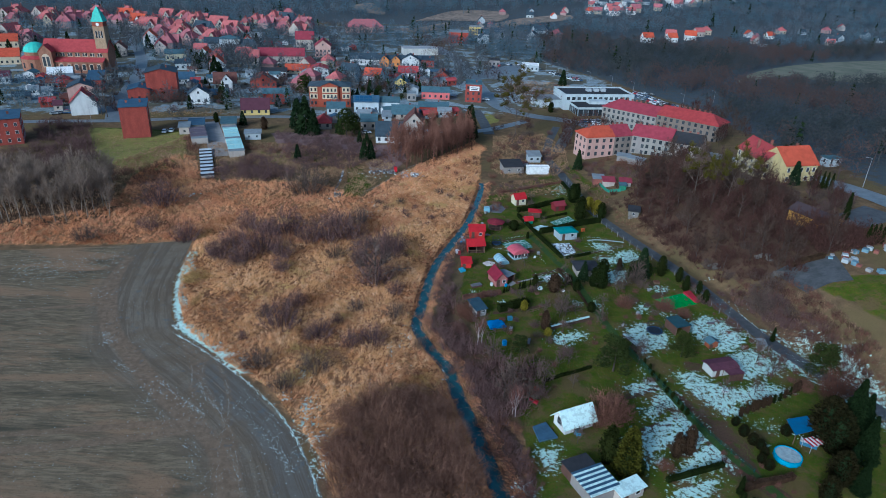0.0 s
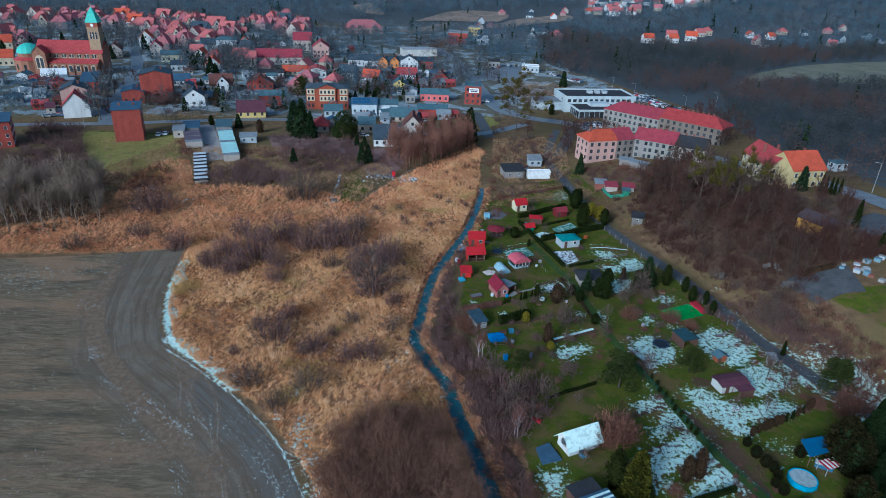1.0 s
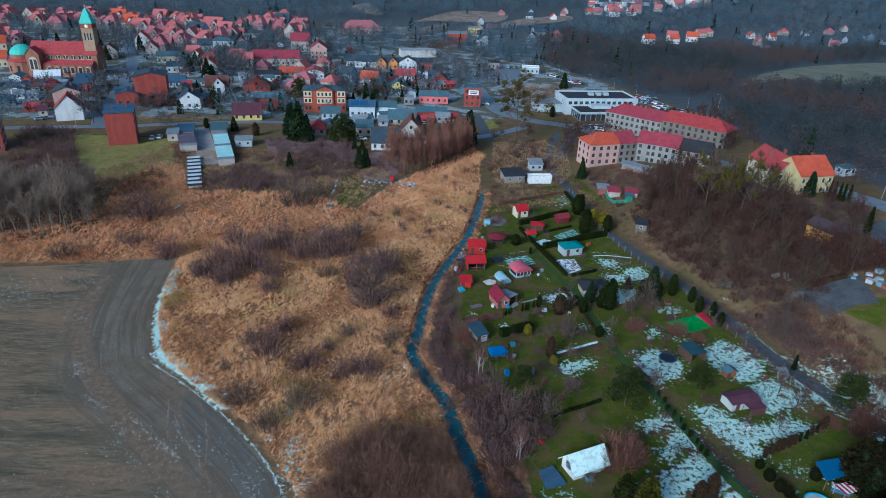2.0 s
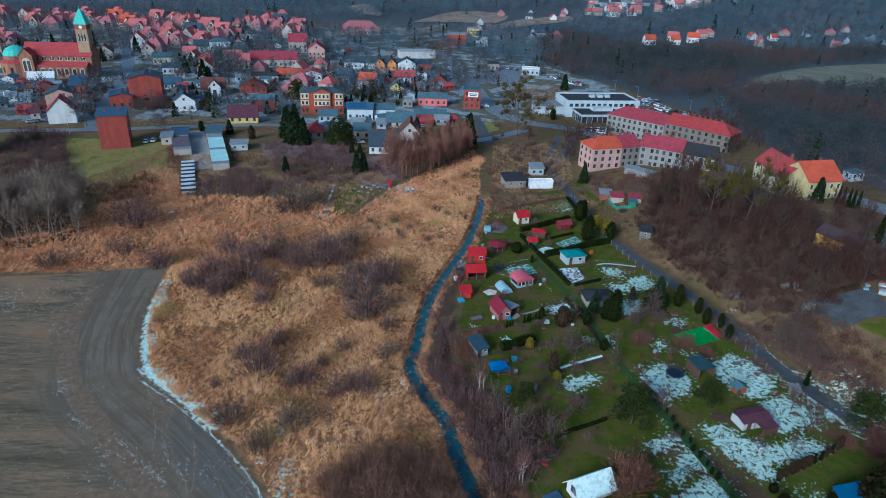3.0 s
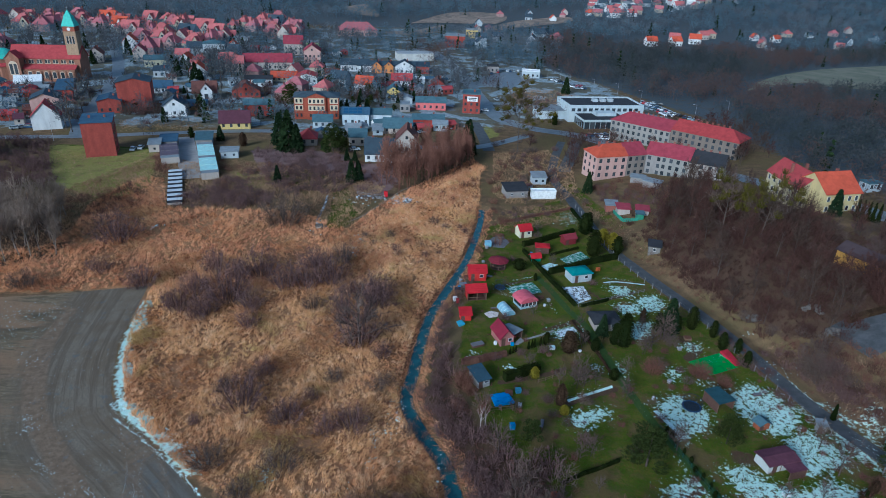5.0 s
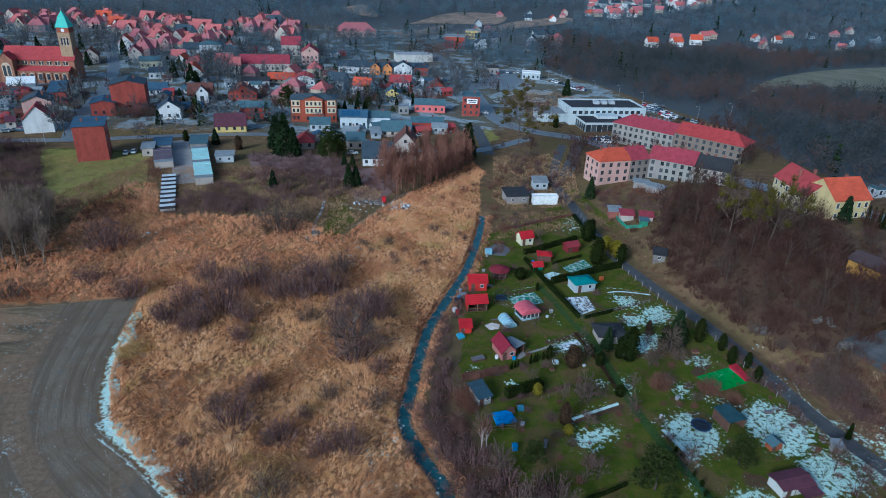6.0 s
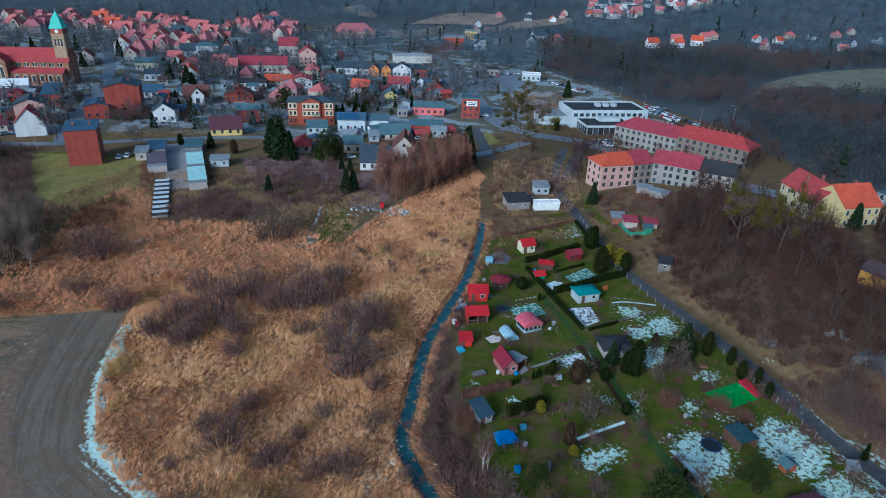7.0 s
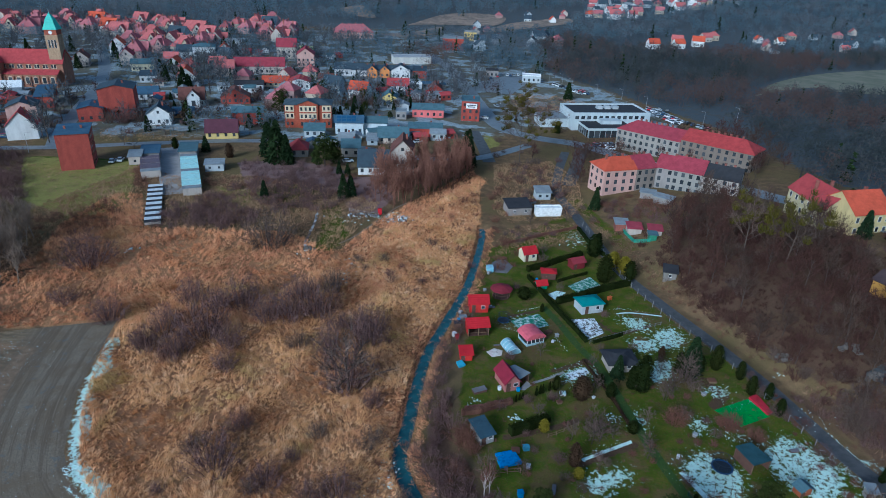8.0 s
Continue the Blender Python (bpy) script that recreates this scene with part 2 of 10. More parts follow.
    field = n.mix(n.step(n.noise(0.11, 5, 0.7, (0.4, 1.8, 1, 8)), 0.46, 0.72), field, (0.072, 0.064, 0.042))
    field = n.mix(n.calc("MULTIPLY", n.step(n.noise(0.05, 5, 0.7, (0.35, 1.9, 1, 8), 0.4), 0.49, 0.62), 0.85), field, (0.265, 0.168, 0.098))
    field = n.mix(n.step(n.noise(7.0, 3, 0.7), 0.55, 0.72), field, (0.062, 0.052, 0.038))
    field = n.mix(n.step(fine, 0.5, 0.8), field, (0.072, 0.062, 0.048))
    mud = n.mix(n.step(fine, 0.3, 0.75), (0.158, 0.128, 0.092), (0.225, 0.183, 0.133))
    mud = n.mix(n.calc("MULTIPLY", n.step(n.noise(0.16, 5, 0.7), 0.42, 0.6), 0.7), mud, (0.15, 0.112, 0.072))
    mud = n.mix(n.step(n.noise(5.0, 4, 0.75), 0.52, 0.72), mud, (0.078, 0.066, 0.05))
    mud = n.mix(n.calc("MULTIPLY", n.step(n.calc("ADD", n.attr("wet"), wob), 0.3, 0.8), 0.6), mud, n.mix(fine, (0.10, 0.096, 0.086), (0.15, 0.145, 0.13)))
    lines = n.streaks("edge", 0.9)
    mud = n.mix(n.calc("MULTIPLY", n.step(lines, 0.42, 0.62), 0.6), mud, (0.088, 0.068, 0.047))
    mud = n.mix(n.calc("MULTIPLY", n.step(lines, 0.56, 0.72), 0.6), mud, (0.225, 0.18, 0.128))
    field = n.mix(n.step(n.calc("ADD", n.attr("mud"), n.calc("MULTIPLY", wob, 0.5)), 0.35, 0.7), field, mud)
    rut = n.mix(n.step(n.noise(0.8, 6, 0.75), 0.3, 0.7), (0.14, 0.098, 0.062), (0.235, 0.165, 0.108))
    field = n.mix(n.calc("MULTIPLY", n.step(n.calc("ADD", n.attr("rut"), n.calc("MULTIPLY", wob, 0.8)), 0.3, 0.9), 0.8), field, rut)
    speck = n.calc("MULTIPLY", n.step(n.noise(2.0, 4, 0.65), 0.655, 0.69), n.step(n.noise(0.1, 4, 0.6), 0.44, 0.58))
    field = n.mix(speck, field, (0.55, 0.62, 0.62))
    puddle = n.calc("MULTIPLY", n.step(n.noise(0.35, 5, 0.7), 0.58, 0.66), n.step(n.attr("mud"), 0.5, 0.9))
    field = n.mix(n.calc("MULTIPLY", puddle, 0.45), field, (0.10, 0.125, 0.135))
    col = n.mix(n.step(n.attr("field"), 0.45, 0.55), col, field)
    snowy = n.calc("ADD", n.attr("snow"), n.calc("MULTIPLY", n.calc("SUBTRACT", n.noise(1.15, 8, 0.78), 0.5), 2.4))
    mask = n.step(snowy, 0.47, 0.55)
    col = n.mix(mask, col, n.mix(fine, (0.45, 0.63, 0.55), (0.67, 0.85, 0.755)))
    n.bump(n.calc("ADD", fine, n.calc("MULTIPLY", mask, 0.6)), 0.45, 0.12)
    return n.done(col)


GROUND = ground_mat()


def asphalt():
    n = Nodes("worn_asphalt", 0.45)
    col = n.mix(n.step(n.noise(0.4, 5, 0.7), 0.3, 0.7), (0.135, 0.15, 0.16), (0.22, 0.24, 0.255))
    return n.done(n.mix(n.calc("MULTIPLY", n.noise(6, 3), 0.4), col, (0.03, 0.033, 0.036)))


ASPHALT = asphalt()


def lane_asphalt():
    n = Nodes("dark_lane_asphalt", 0.75)
    return n.done(n.mix(n.step(n.noise(0.5, 5, 0.7), 0.3, 0.7), (0.05, 0.052, 0.054), (0.09, 0.092, 0.094)))


LANE_ASPHALT = lane_asphalt()


def rubble_mat():
    n = Nodes("snowy_rubble", 0.9)
    return n.done(n.mix(n.step(n.noise(0.8, 5, 0.7), 0.48, 0.56), (0.12, 0.105, 0.10), (0.55, 0.62, 0.64)))


RUBBLE = rubble_mat()


def water_mat():
    n = Nodes("stream_water", 0.22, 0, 0.35)
    n.bump(n.noise(2.5, 3, 0.6), 0.15, 0.05)
    return n.done(n.mix(n.step(n.noise(0.5, 4, 0.6), 0.35, 0.65), (0.018, 0.06, 0.068), (0.028, 0.095, 0.106)))


WATER = water_mat()

# ---- small modelling tools ----


class Shape:
    """Gathers vertices and faces of one mesh."""

    def __init__(self):
        self.v, self.f = [], []

    def add(self, verts, faces):
        k = len(self.v)
        self.v += [tuple(p) for p in verts]
        self.f += [tuple(i + k for i in f) for f in faces]
        return self

    def box(self, x0, x1, y0, y1, z0, z1):
        return self.add([(x0, y0, z0), (x1, y0, z0), (x1, y1, z0), (x0, y1, z0), (x0, y0, z1), (x1, y0, z1), (x1, y1, z1), (x0, y1, z1)],
                        [(0, 3, 2, 1), (4, 5, 6, 7), (0, 1, 5, 4), (1, 2, 6, 5), (2, 3, 7, 6), (3, 0, 4, 7)])

    def tube(self, p, q, r0, r1, n=8, cap=True):
        p, q = Vector(p), Vector(q)
        d = (q - p).normalized()
        u = d.orthogonal().normalized()
        w = d.cross(u)
        ring = [(math.cos(2 * math.pi * i / n), math.sin(2 * math.pi * i / n)) for i in range(n)]
        vs = [p + (u * c + w * s) * r0 for c, s in ring] + [q + (u * c + w * s) * r1 for c, s in ring]
        fs = [(i, (i + 1) % n, n + (i + 1) % n, n + i) for i in range(n)]
        if cap:
            fs += [tuple(range(n - 1, -1, -1)), tuple(range(n, 2 * n))]
        return self.add(vs, fs)

    def lathe(self, rows, n=12, x=0, y=0, ring=False):
        """Rows of (radius, z), turned round the upright axis."""
        vs = [(x + r * math.cos(2 * math.pi * i / n), y + r * math.sin(2 * math.pi * i / n), z) for r, z in rows for i in range(n)]
        fs = [(k * n + i, k * n + (i + 1) % n, (k + 1) * n + (i + 1) % n, (k + 1) * n + i) for k in range(len(rows) - 1) for i in range(n)]
        k = len(rows) - 1
        fs += [(k * n + i, k * n + (i + 1) % n, (i + 1) % n, i) for i in range(n)] if ring else [tuple(range(n - 1, -1, -1)), tuple(range(k * n, k * n + n))]
        return self.add(vs, fs)

    def mesh(self, name, material):
        me = bpy.data.meshes.new(name)
        me.from_pydata(self.v, [], self.f)
        me.materials.append(material)
        me.update()
        return me


def tri_mesh(name, v, material):
    """A mesh of loose triangles; v: n x 3 x 3."""
    me = bpy.data.meshes.new(name)
    k = len(v)
    me.from_pydata(v.reshape(-1, 3), [], np.arange(3 * k).reshape(-1, 3))
    me.materials.append(material)
    me.update()
    return me


def part(name, shape, material, parent, label=""):
    me = shape if isinstance(shape, bpy.types.Mesh) else shape.mesh(name, material)
    ob = new(name, me)
    ob.parent = parent
    return tagged(ob, label)


def thing(name, label, category, x, y, z=0.0, yaw=0.0, group="", kind=""):
    ob = new(name)
    ob.matrix_basis = pose(x, y, z, 0, 0, yaw)
    return tagged(ob, label, category, group, kind)


def solo(name, shape, material, label, category, kind="", group=""):
    me = shape if isinstance(shape, bpy.types.Mesh) else shape.mesh(name, material)
    return tagged(new(name, me), label, category, group, kind)


# ---- the lie of the land ----
STREAM = [(12.9, 213.9), (11.5, 200.6), (7.6, 179.1), (2.9, 163.2), (-1.6, 148.6), (-3.3, 137.5), (-4.4, 126.5), (-5.2, 118.6), (-2.3, 110.5), (1.9, 102.9), (3.8, 95.1), (6.7, 85.3), (9.3, 75.6), (11.2, 67.9), (13.6, 59.0)]
LANE = [(51.4, 296.3), (44.6, 271.0), (40.4, 247.3), (42.6, 228.3), (47.3, 190.7), (52.9, 172.8), (60.1, 154.7), (65.0, 140.2), (69.8, 121.6), (75.6, 107.8), (82.7, 93.5), (87.0, 80.4)]
FIELD = [(-303.3, 129.2), (-114.5, 145.7), (-88.6, 150.5), (-68.6, 156.4), (-64.4, 132.4), (-58.7, 117.4), (-54.3, 111.0), (-44.3, 103.2), (-33.7, 93.5), (-24.1, 83.5), (-18.1, 72.4), (-14.0, 64.2), (-10.9, 50.1), (-145.6, 44.5)]
GARDEN = [(13.3, 198.1), (39.1, 225.9), (45.9, 189.1), (52.0, 169.1), (59.7, 151.0), (68.3, 118.1), (80.3, 89.5), (82.5, 74.2), (73.5, 61.7), (15.5, 59.1), (15.7, 74.2), (15.0, 85.7), (12.8, 103.6), (7.0, 118.8), (4.6, 132.5), (5.8, 147.6), (8.2, 169.7)]
FAR_FIELD = [(189.7, 431.3), (226.6, 482.1), (289.6, 532.4), (376.5, 570.9), (531.2, 622.2), (391.9, 448.7), (302.4, 450.4), (255.7, 457.2), (240.4, 466.9)]
RUTS = [([(-80.1, 144.0), (-79.5, 133.2), (-75.9, 122.4), (-70.8, 113.0), (-66.0, 107.1), (-59.7, 100.6), (-53.1, 93.8), (-46.4, 87.6), (-41.3, 83.6), (-36.1, 78.4), (-33.2, 72.8), (-31.4, 68.3), (-30.1, 63.5)], 1.5), ([(-79.7, 140.2), (-77.2, 130.0), (-72.0, 118.3), (-66.8, 110.1), (-60.9, 103.9), (-53.1, 95.8), (-44.6, 87.7), (-38.3, 81.4), (-33.1, 75.6), (-29.2, 68.4), (-27.5, 63.7)], 1.3), ([(-69.1, 75.8), (-59.6, 77.8), (-49.8, 79.9), (-42.0, 82.4)], 1.2), ([(-71.5, 79.5), (-60.3, 81.1), (-50.2, 83.1), (-43.7, 83.9)], 0.9), ([(-95.6, 116.5), (-86.1, 118.9), (-74.3, 121.7)], 0.8)]
WET = [(-42.7, 97.5), (-35.7, 91.0), (-29.8, 86.9), (-24.6, 79.8), (-21.9, 75.5), (-19.0, 69.2)]
WHEEL_LINES = [[(-54.0, 111.0), (-48.6, 104.7), (-44.5, 95.3), (-39.8, 88.9), (-35.0, 83.2), (-31.0, 75.0), (-28.8, 68.7)],
               [(-53.3, 111.7), (-47.0, 104.8), (-44.2, 96.3), (-39.2, 89.0), (-36.5, 84.7), (-32.0, 75.6), (-29.5, 68.7)],
               [(-51.8, 110.5), (-43.6, 101.7), (-38.7, 93.7), (-36.3, 86.5), (-35.1, 78.4), (-32.2, 68.5)],
               [(-56.0, 113.4), (-50.5, 104.6), (-46.9, 98.2), (-45.6, 94.2), (-42.7, 88.7), (-37.2, 81.4)]]


def smooth_line(pts, k=8):
    """A finer line through the points (Catmull-Rom)."""
    p = np.array([pts[0]] + list(pts) + [pts[-1]], float)
    out = []
    for i in range(1, len(p) - 2):
        for s in np.arange(k) / k:
            out.append(0.5 * (2 * p[i] + (p[i + 1] - p[i - 1]) * s + (2 * p[i - 1] - 5 * p[i] + 4 * p[i + 1] - p[i + 2]) * s ** 2
                              + (3 * p[i] - p[i - 1] - 3 * p[i + 1] + p[i + 2]) * s ** 3))
    return np.array(out + [p[-2]])


def dist_line(xy, pts):
    pts = np.asarray(pts, float)
    best = np.full(len(xy), 1e9)
    for a, b in zip(pts[:-1], pts[1:]):
        d = b - a
        s = np.clip(((xy - a) @ d) / max(d @ d, 1e-9), 0, 1)
        best = np.minimum(best, np.hypot(*(xy - a - s[:, None] * d).T))
    return best


def inside(xy, poly):
    poly = np.asarray(poly, float)
    hit = np.zeros(len(xy), bool)
    for a, b in zip(poly, np.roll(poly, -1, 0)):
        c = (a[1] > xy[:, 1]) != (b[1] > xy[:, 1])
        hit ^= c & (xy[:, 0] < (b[0] - a[0]) * (xy[:, 1] - a[1]) / (b[1] - a[1] + 1e-12) + a[0])
    return hit


def depth_in(xy, poly):
    """Metres inside the polygon's edge, negative outside."""
    poly = list(poly)
    return np.where(inside(xy, poly), 1, -1) * dist_line(xy, poly + poly[:1])


def soft(v, width):
    return np.clip(0.5 + v / width, 0, 1)


stream_line = smooth_line(STREAM)
lane_line = smooth_line(LANE)


def ground_z(x, y):
    return float(land_height(np.array([[x, y]], float))[0])


def terrace(xy):
    """The bank that climbs from the lane to the higher ground with the main road."""
    x, y = xy[:, 0], xy[:, 1]
    d = (x - np.interp(y, [p[1] for p in LANE[::-1]], [p[0] for p in LANE[::-1]])) * 0.93 - 4
    run = np.interp(y, [140, 187, 215, 245, 320], [26, 42, 80, 190, 600])
    f = np.clip((440 - y) / 170, 0, 1)
    return 14 * (1 - np.exp(-1.6 * np.clip(d, 0, None) / run)) * f * f * (3 - 2 * f)


def land_height(xy):
    """Flat valley floor, a channel for the stream, the terrace beside the lane, far hills."""
    d = dist_line(xy, stream_line)
    z = -0.75 * np.clip((2.7 - d) / 1.3, 0, 1)
    far = np.clip((np.hypot(xy[:, 0] * 0.6, xy[:, 1]) - 740) / 1000, 0, None)
    return z + 60 * far ** 1.3 / (1 + far) + terrace(xy)


REEDS = [
    [(-68.3, 151.0), (-72.3, 167.9), (-62.3, 175.4), (-37.7, 171.4), (-17.2, 205.7), (13.9, 258.0), (12.1, 209.1), (7.7, 182.7), (2.5, 165.1), (-2.7, 148.5), (-4.4, 137.4), (-5.2, 126.4), (-6.7, 119.0), (-3.8, 110.4), (1.0, 102.8), (2.7, 94.2), (5.7, 85.2), (8.2, 75.6), (10.4, 67.9), (-13.6, 66.7), (-19.3, 78.4), (-30.6, 93.7), (-41.6, 101.8), (-54.3, 113.2), (-61.1, 127.2)],
    [(-157.0, 144.2), (-167.7, 156.2), (-125.4, 162.5), (-104.8, 174.1), (-101.5, 182.7), (-105.0, 194.6), (-107.6, 204.6), (-106.1, 212.1), (-105.4, 222.1), (-101.1, 231.3), (-94.8, 229.8), (-84.3, 205.3), (-78.8, 204.1), (-68.3, 205.3), (-44.4, 205.3), (-27.3, 193.6), (-18.2, 217.6), (11.8, 266.3), (16.1, 254.2), (-11.0, 172.0), (-35.0, 157.8), (-58.0, 152.0), (-72.3, 153.5)],
    [(8.6, 84.0), (11.8, 88.5), (16.5, 85.8), (15.9, 76.6), (13.1, 70.4), (10.5, 70.3)],
]
LAWNS = [
    [(-151.8, 264.7), (-111.7, 264.3), (-96.0, 220.8), (-106.6, 209.8), (-130.0, 226.7)],
    [(-37.3, 227.5), (-32.0, 228.1), (-28.8, 215.1), (-24.8, 203.5), (-29.3, 193.8), (-33.6, 194.8), (-34.5, 210.9)],
    [(85.6, 130.5), (100.3, 129.7), (112.6, 120.9), (99.7, 100.7), (92.2, 114.5)],
    [(-61.5, 245.9), (-34.1, 244.9), (-40.1, 226.6), (-57.6, 229.2)],
    [(43.1, 238.7), (46.8, 241.6), (55.1, 199.0), (51.7, 200.3)],
]
# plots under old snow
SNOW_PLOTS = [
    [(41.0, 118.8), (45.7, 122.2), (49.9, 117.7), (47.9, 113.1), (43.8, 111.7), (43.1, 110.1), (41.5, 116.0)],
    [(55.9, 122.3), (61.4, 126.5), (64.5, 124.2), (66.3, 117.2), (64.3, 113.7), (60.0, 112.3), (56.8, 115.4), (56.0, 118.7)],
    [(61.5, 111.4), (66.6, 113.3), (70.0, 107.3), (68.7, 105.8), (60.4, 102.9), (59.4, 107.6)],
    [(47.3, 103.4), (51.0, 104.1), (54.2, 100.2), (58.3, 99.1), (63.9, 101.7), (67.5, 99.7), (63.8, 97.7), (58.1, 96.0), (55.5, 95.0), (55.1, 91.4), (52.2, 92.0), (50.3, 95.6), (48.1, 98.9)],
    [(36.2, 98.1), (42.2, 101.7), (43.0, 100.3), (37.1, 97.1)],
    [(42.0, 97.2), (45.1, 96.5), (44.7, 93.5), (41.5, 93.3), (39.7, 90.8), (37.8, 89.9), (38.0, 91.5)],
    [(34.1, 84.5), (39.5, 88.5), (44.1, 91.5), (46.0, 90.8), (46.6, 86.7), (46.3, 84.5), (43.8, 83.0), (40.2, 84.1), (35.2, 80.4), (33.3, 80.3)],
    [(38.8, 76.5), (43.3, 81.6), (47.1, 83.8), (49.3, 80.5), (48.1, 78.9), (44.1, 78.3), (40.4, 75.6), (39.0, 75.5)],
    [(34.2, 78.4), (37.6, 80.2), (37.5, 79.3), (34.6, 78.1)],
    [(71.3, 114.2), (72.4, 110.0), (74.0, 107.1), (71.9, 106.5), (70.1, 108.9)],
    [(83.1, 110.8), (84.0, 105.8), (85.4, 97.7), (83.8, 95.1), (82.4, 101.0), (81.5, 106.6)],
    [(37.2, 72.8), (45.1, 75.9), (41.8, 71.9), (37.3, 71.6)],
    [(16.9, 80.4), (20.4, 81.3), (19.5, 77.0), (18.3, 76.6), (17.6, 78.8)],
    [(24.7, 115.3), (30.8, 117.5), (31.2, 116.4), (26.2, 112.7), (24.7, 113.1)],
    [(48.0, 158.5), (52.6, 161.0), (53.8, 156.8), (51.4, 153.7), (48.1, 152.9), (47.7, 155.4)],
    [(43.2, 147.4), (48.2, 148.2), (46.2, 143.1), (42.3, 141.2)],
    [(42.4, 164.6), (47.2, 163.9), (46.5, 160.0), (43.6, 160.3)],
    [(25.4, 142.6), (29.8, 145.1), (30.2, 143.0), (26.1, 140.6)],
    [(35.4, 131.7), (36.3, 131.7), (37.1, 128.4), (36.2, 127.8)],
    [(42.4, 155.5), (47.3, 155.9), (47.0, 152.8), (43.0, 151.6)],
    [(46.9, 130.5), (48.2, 130.6), (48.1, 128.1), (46.6, 127.7)],
]
# smaller patches of old snow: x, y, and half sizes
SNOW_B = [
    (19.1, 161.1, 5.6, 3.8, 0.36), (53.9, 138.8, 2.2, 2.0, 0.5), (53.4, 126.0, 2.0, 2.2, 0.4), (78.6, 114.0, 3.1, 4.0, 0.45), (31.6, 144.4, 2.0, 1.8, 0.45), (66.5, 121.0, 2.0, 4.0, 0.36),
    (-22.4, 86.9, 2.3, 6.3, 0.42), (-18.4, 78.8, 1.8, 6.3, 0.36), (-9.9, 106.3, 1.2, 7.8, 0.34), (-22.5, 184.4, 1.5, 5.6, 0.44), (41.9, 209.8, 4.2, 4.9, 0.42), (-13.1, 218.3, 4.9, 4.0, 0.45),
]
SNOW_C = [(58.5, 89.0, 3.1, 1.8, 0.38), (56.6, 84.2, 1.5, 1.0, 0.42), (-92.5, 137.7, 14.6, 7.6, 0.26), (14.1, 71.9, 2.6, 2.2, 0.42), (-25.4, 98.4, 1.7, 2.1, 0.38), (-7.1, 114.9, 1.4, 8.8, 0.36), (-16.2, 95.0, 7.3, 6.6, 0.2)]
BARE_YARD = [[(-76.1, 267.4), (-54.7, 270.4), (-37.2, 264.6), (-31.4, 255.0), (-32.9, 234.2), (-50.4, 245.4), (-64.6, 239.0)], [(-31.4, 255.0), (-18.7, 256.7), (-15.5, 234.1), (-19.3, 222.7), (-27.6, 220.8), (-34.1, 242.8)]]
DRY = [[(-153.6, 263.5), (-111.0, 262.6), (-95.5, 219.5), (-105.8, 208.0), (-129.3, 223.2)], [(-83.2, 242.8), (-59.2, 236.2), (-59.4, 218.8), (-75.1, 223.5)], [(51.3, 390.4), (72.3, 403.5), (68.0, 356.2), (48.1, 347.8)], [(19.3, 325.5), (25.1, 302.9), (15.1, 290.7)]]
TOWN = [[(-286.6, 262.5), (-124.3, 297.3), (-41.4, 299.9), (15.9, 312.8), (49.9, 337.3), (83.6, 327.4), (98.0, 296.0), (118.0, 330.0), (99.0, 432.0), (82.4, 468.0), (115.4, 677.8), (0.1, 714.5), (-537.6, 520.6)]]
LITTER = [[(-131.8, 157.9), (-154.0, 189.7), (-122.6, 198.9), (-104.2, 190.1), (-98.6, 178.4), (-97.5, 167.4), (-114.1, 159.6)], [(65.5, 141.8), (72.1, 138.0), (78.9, 130.8), (81.7, 120.9), (85.1, 106.4), (85.9, 99.5), (84.2, 95.9), (80.7, 102.5), (76.9, 112.9), (71.7, 126.0)], [(7.7, 85.3), (11.3, 88.4), (15.4, 84.4), (15.7, 70.6), (15.6, 62.7), (11.2, 62.5), (9.8, 72.7)], [(63.7, 205.2), (82.6, 230.2), (98.5, 214.0), (106.5, 181.1), (110.9, 165.0), (97.5, 147.8), (97.9, 141.1), (86.7, 138.7), (80.3, 134.5), (72.4, 138.9), (68.1, 150.3), (62.8, 161.7), (58.5, 176.2)], [(-13.2, 64.2), (-18.1, 79.8), (-16.0, 86.8), (-7.7, 93.5), (0.7, 90.9), (2.8, 80.9), (7.1, 70.1), (7.7, 64.2)],
          [(-0.3, 112.7), (-1.3, 126.7), (2.6, 138.0), (4.5, 122.2), (7.5, 113.3), (12.9, 105.5), (19.6, 104.0), (19.8, 96.9), (13.8, 88.6), (10.6, 85.5), (7.8, 88.2), (4.3, 97.6)]]
WOODLAND = [[(85.5, 668.1), (608.1, 783.8), (133.3, 149.8), (137.4, 232.3), (134.2, 338.5), (99.5, 432.3), (68.9, 489.7)]]
SOIL = [
    (42.1, 83.2, 2.9, 2.7, 0.6), (49.6, 82.8, 3.9, 8.1, 0.6), (51.9, 106.2, 2.3, 2.0, 0.6), (26.6, 112.6, 7.2, 4.3, 0.4), (40.4, 105.8, 6.9, 7.8, 0.25), (44.1, 136.0, 5.6, 7.1, 0.4), (45.0, 204.9, 9.9, 11.2, 0.35),
]


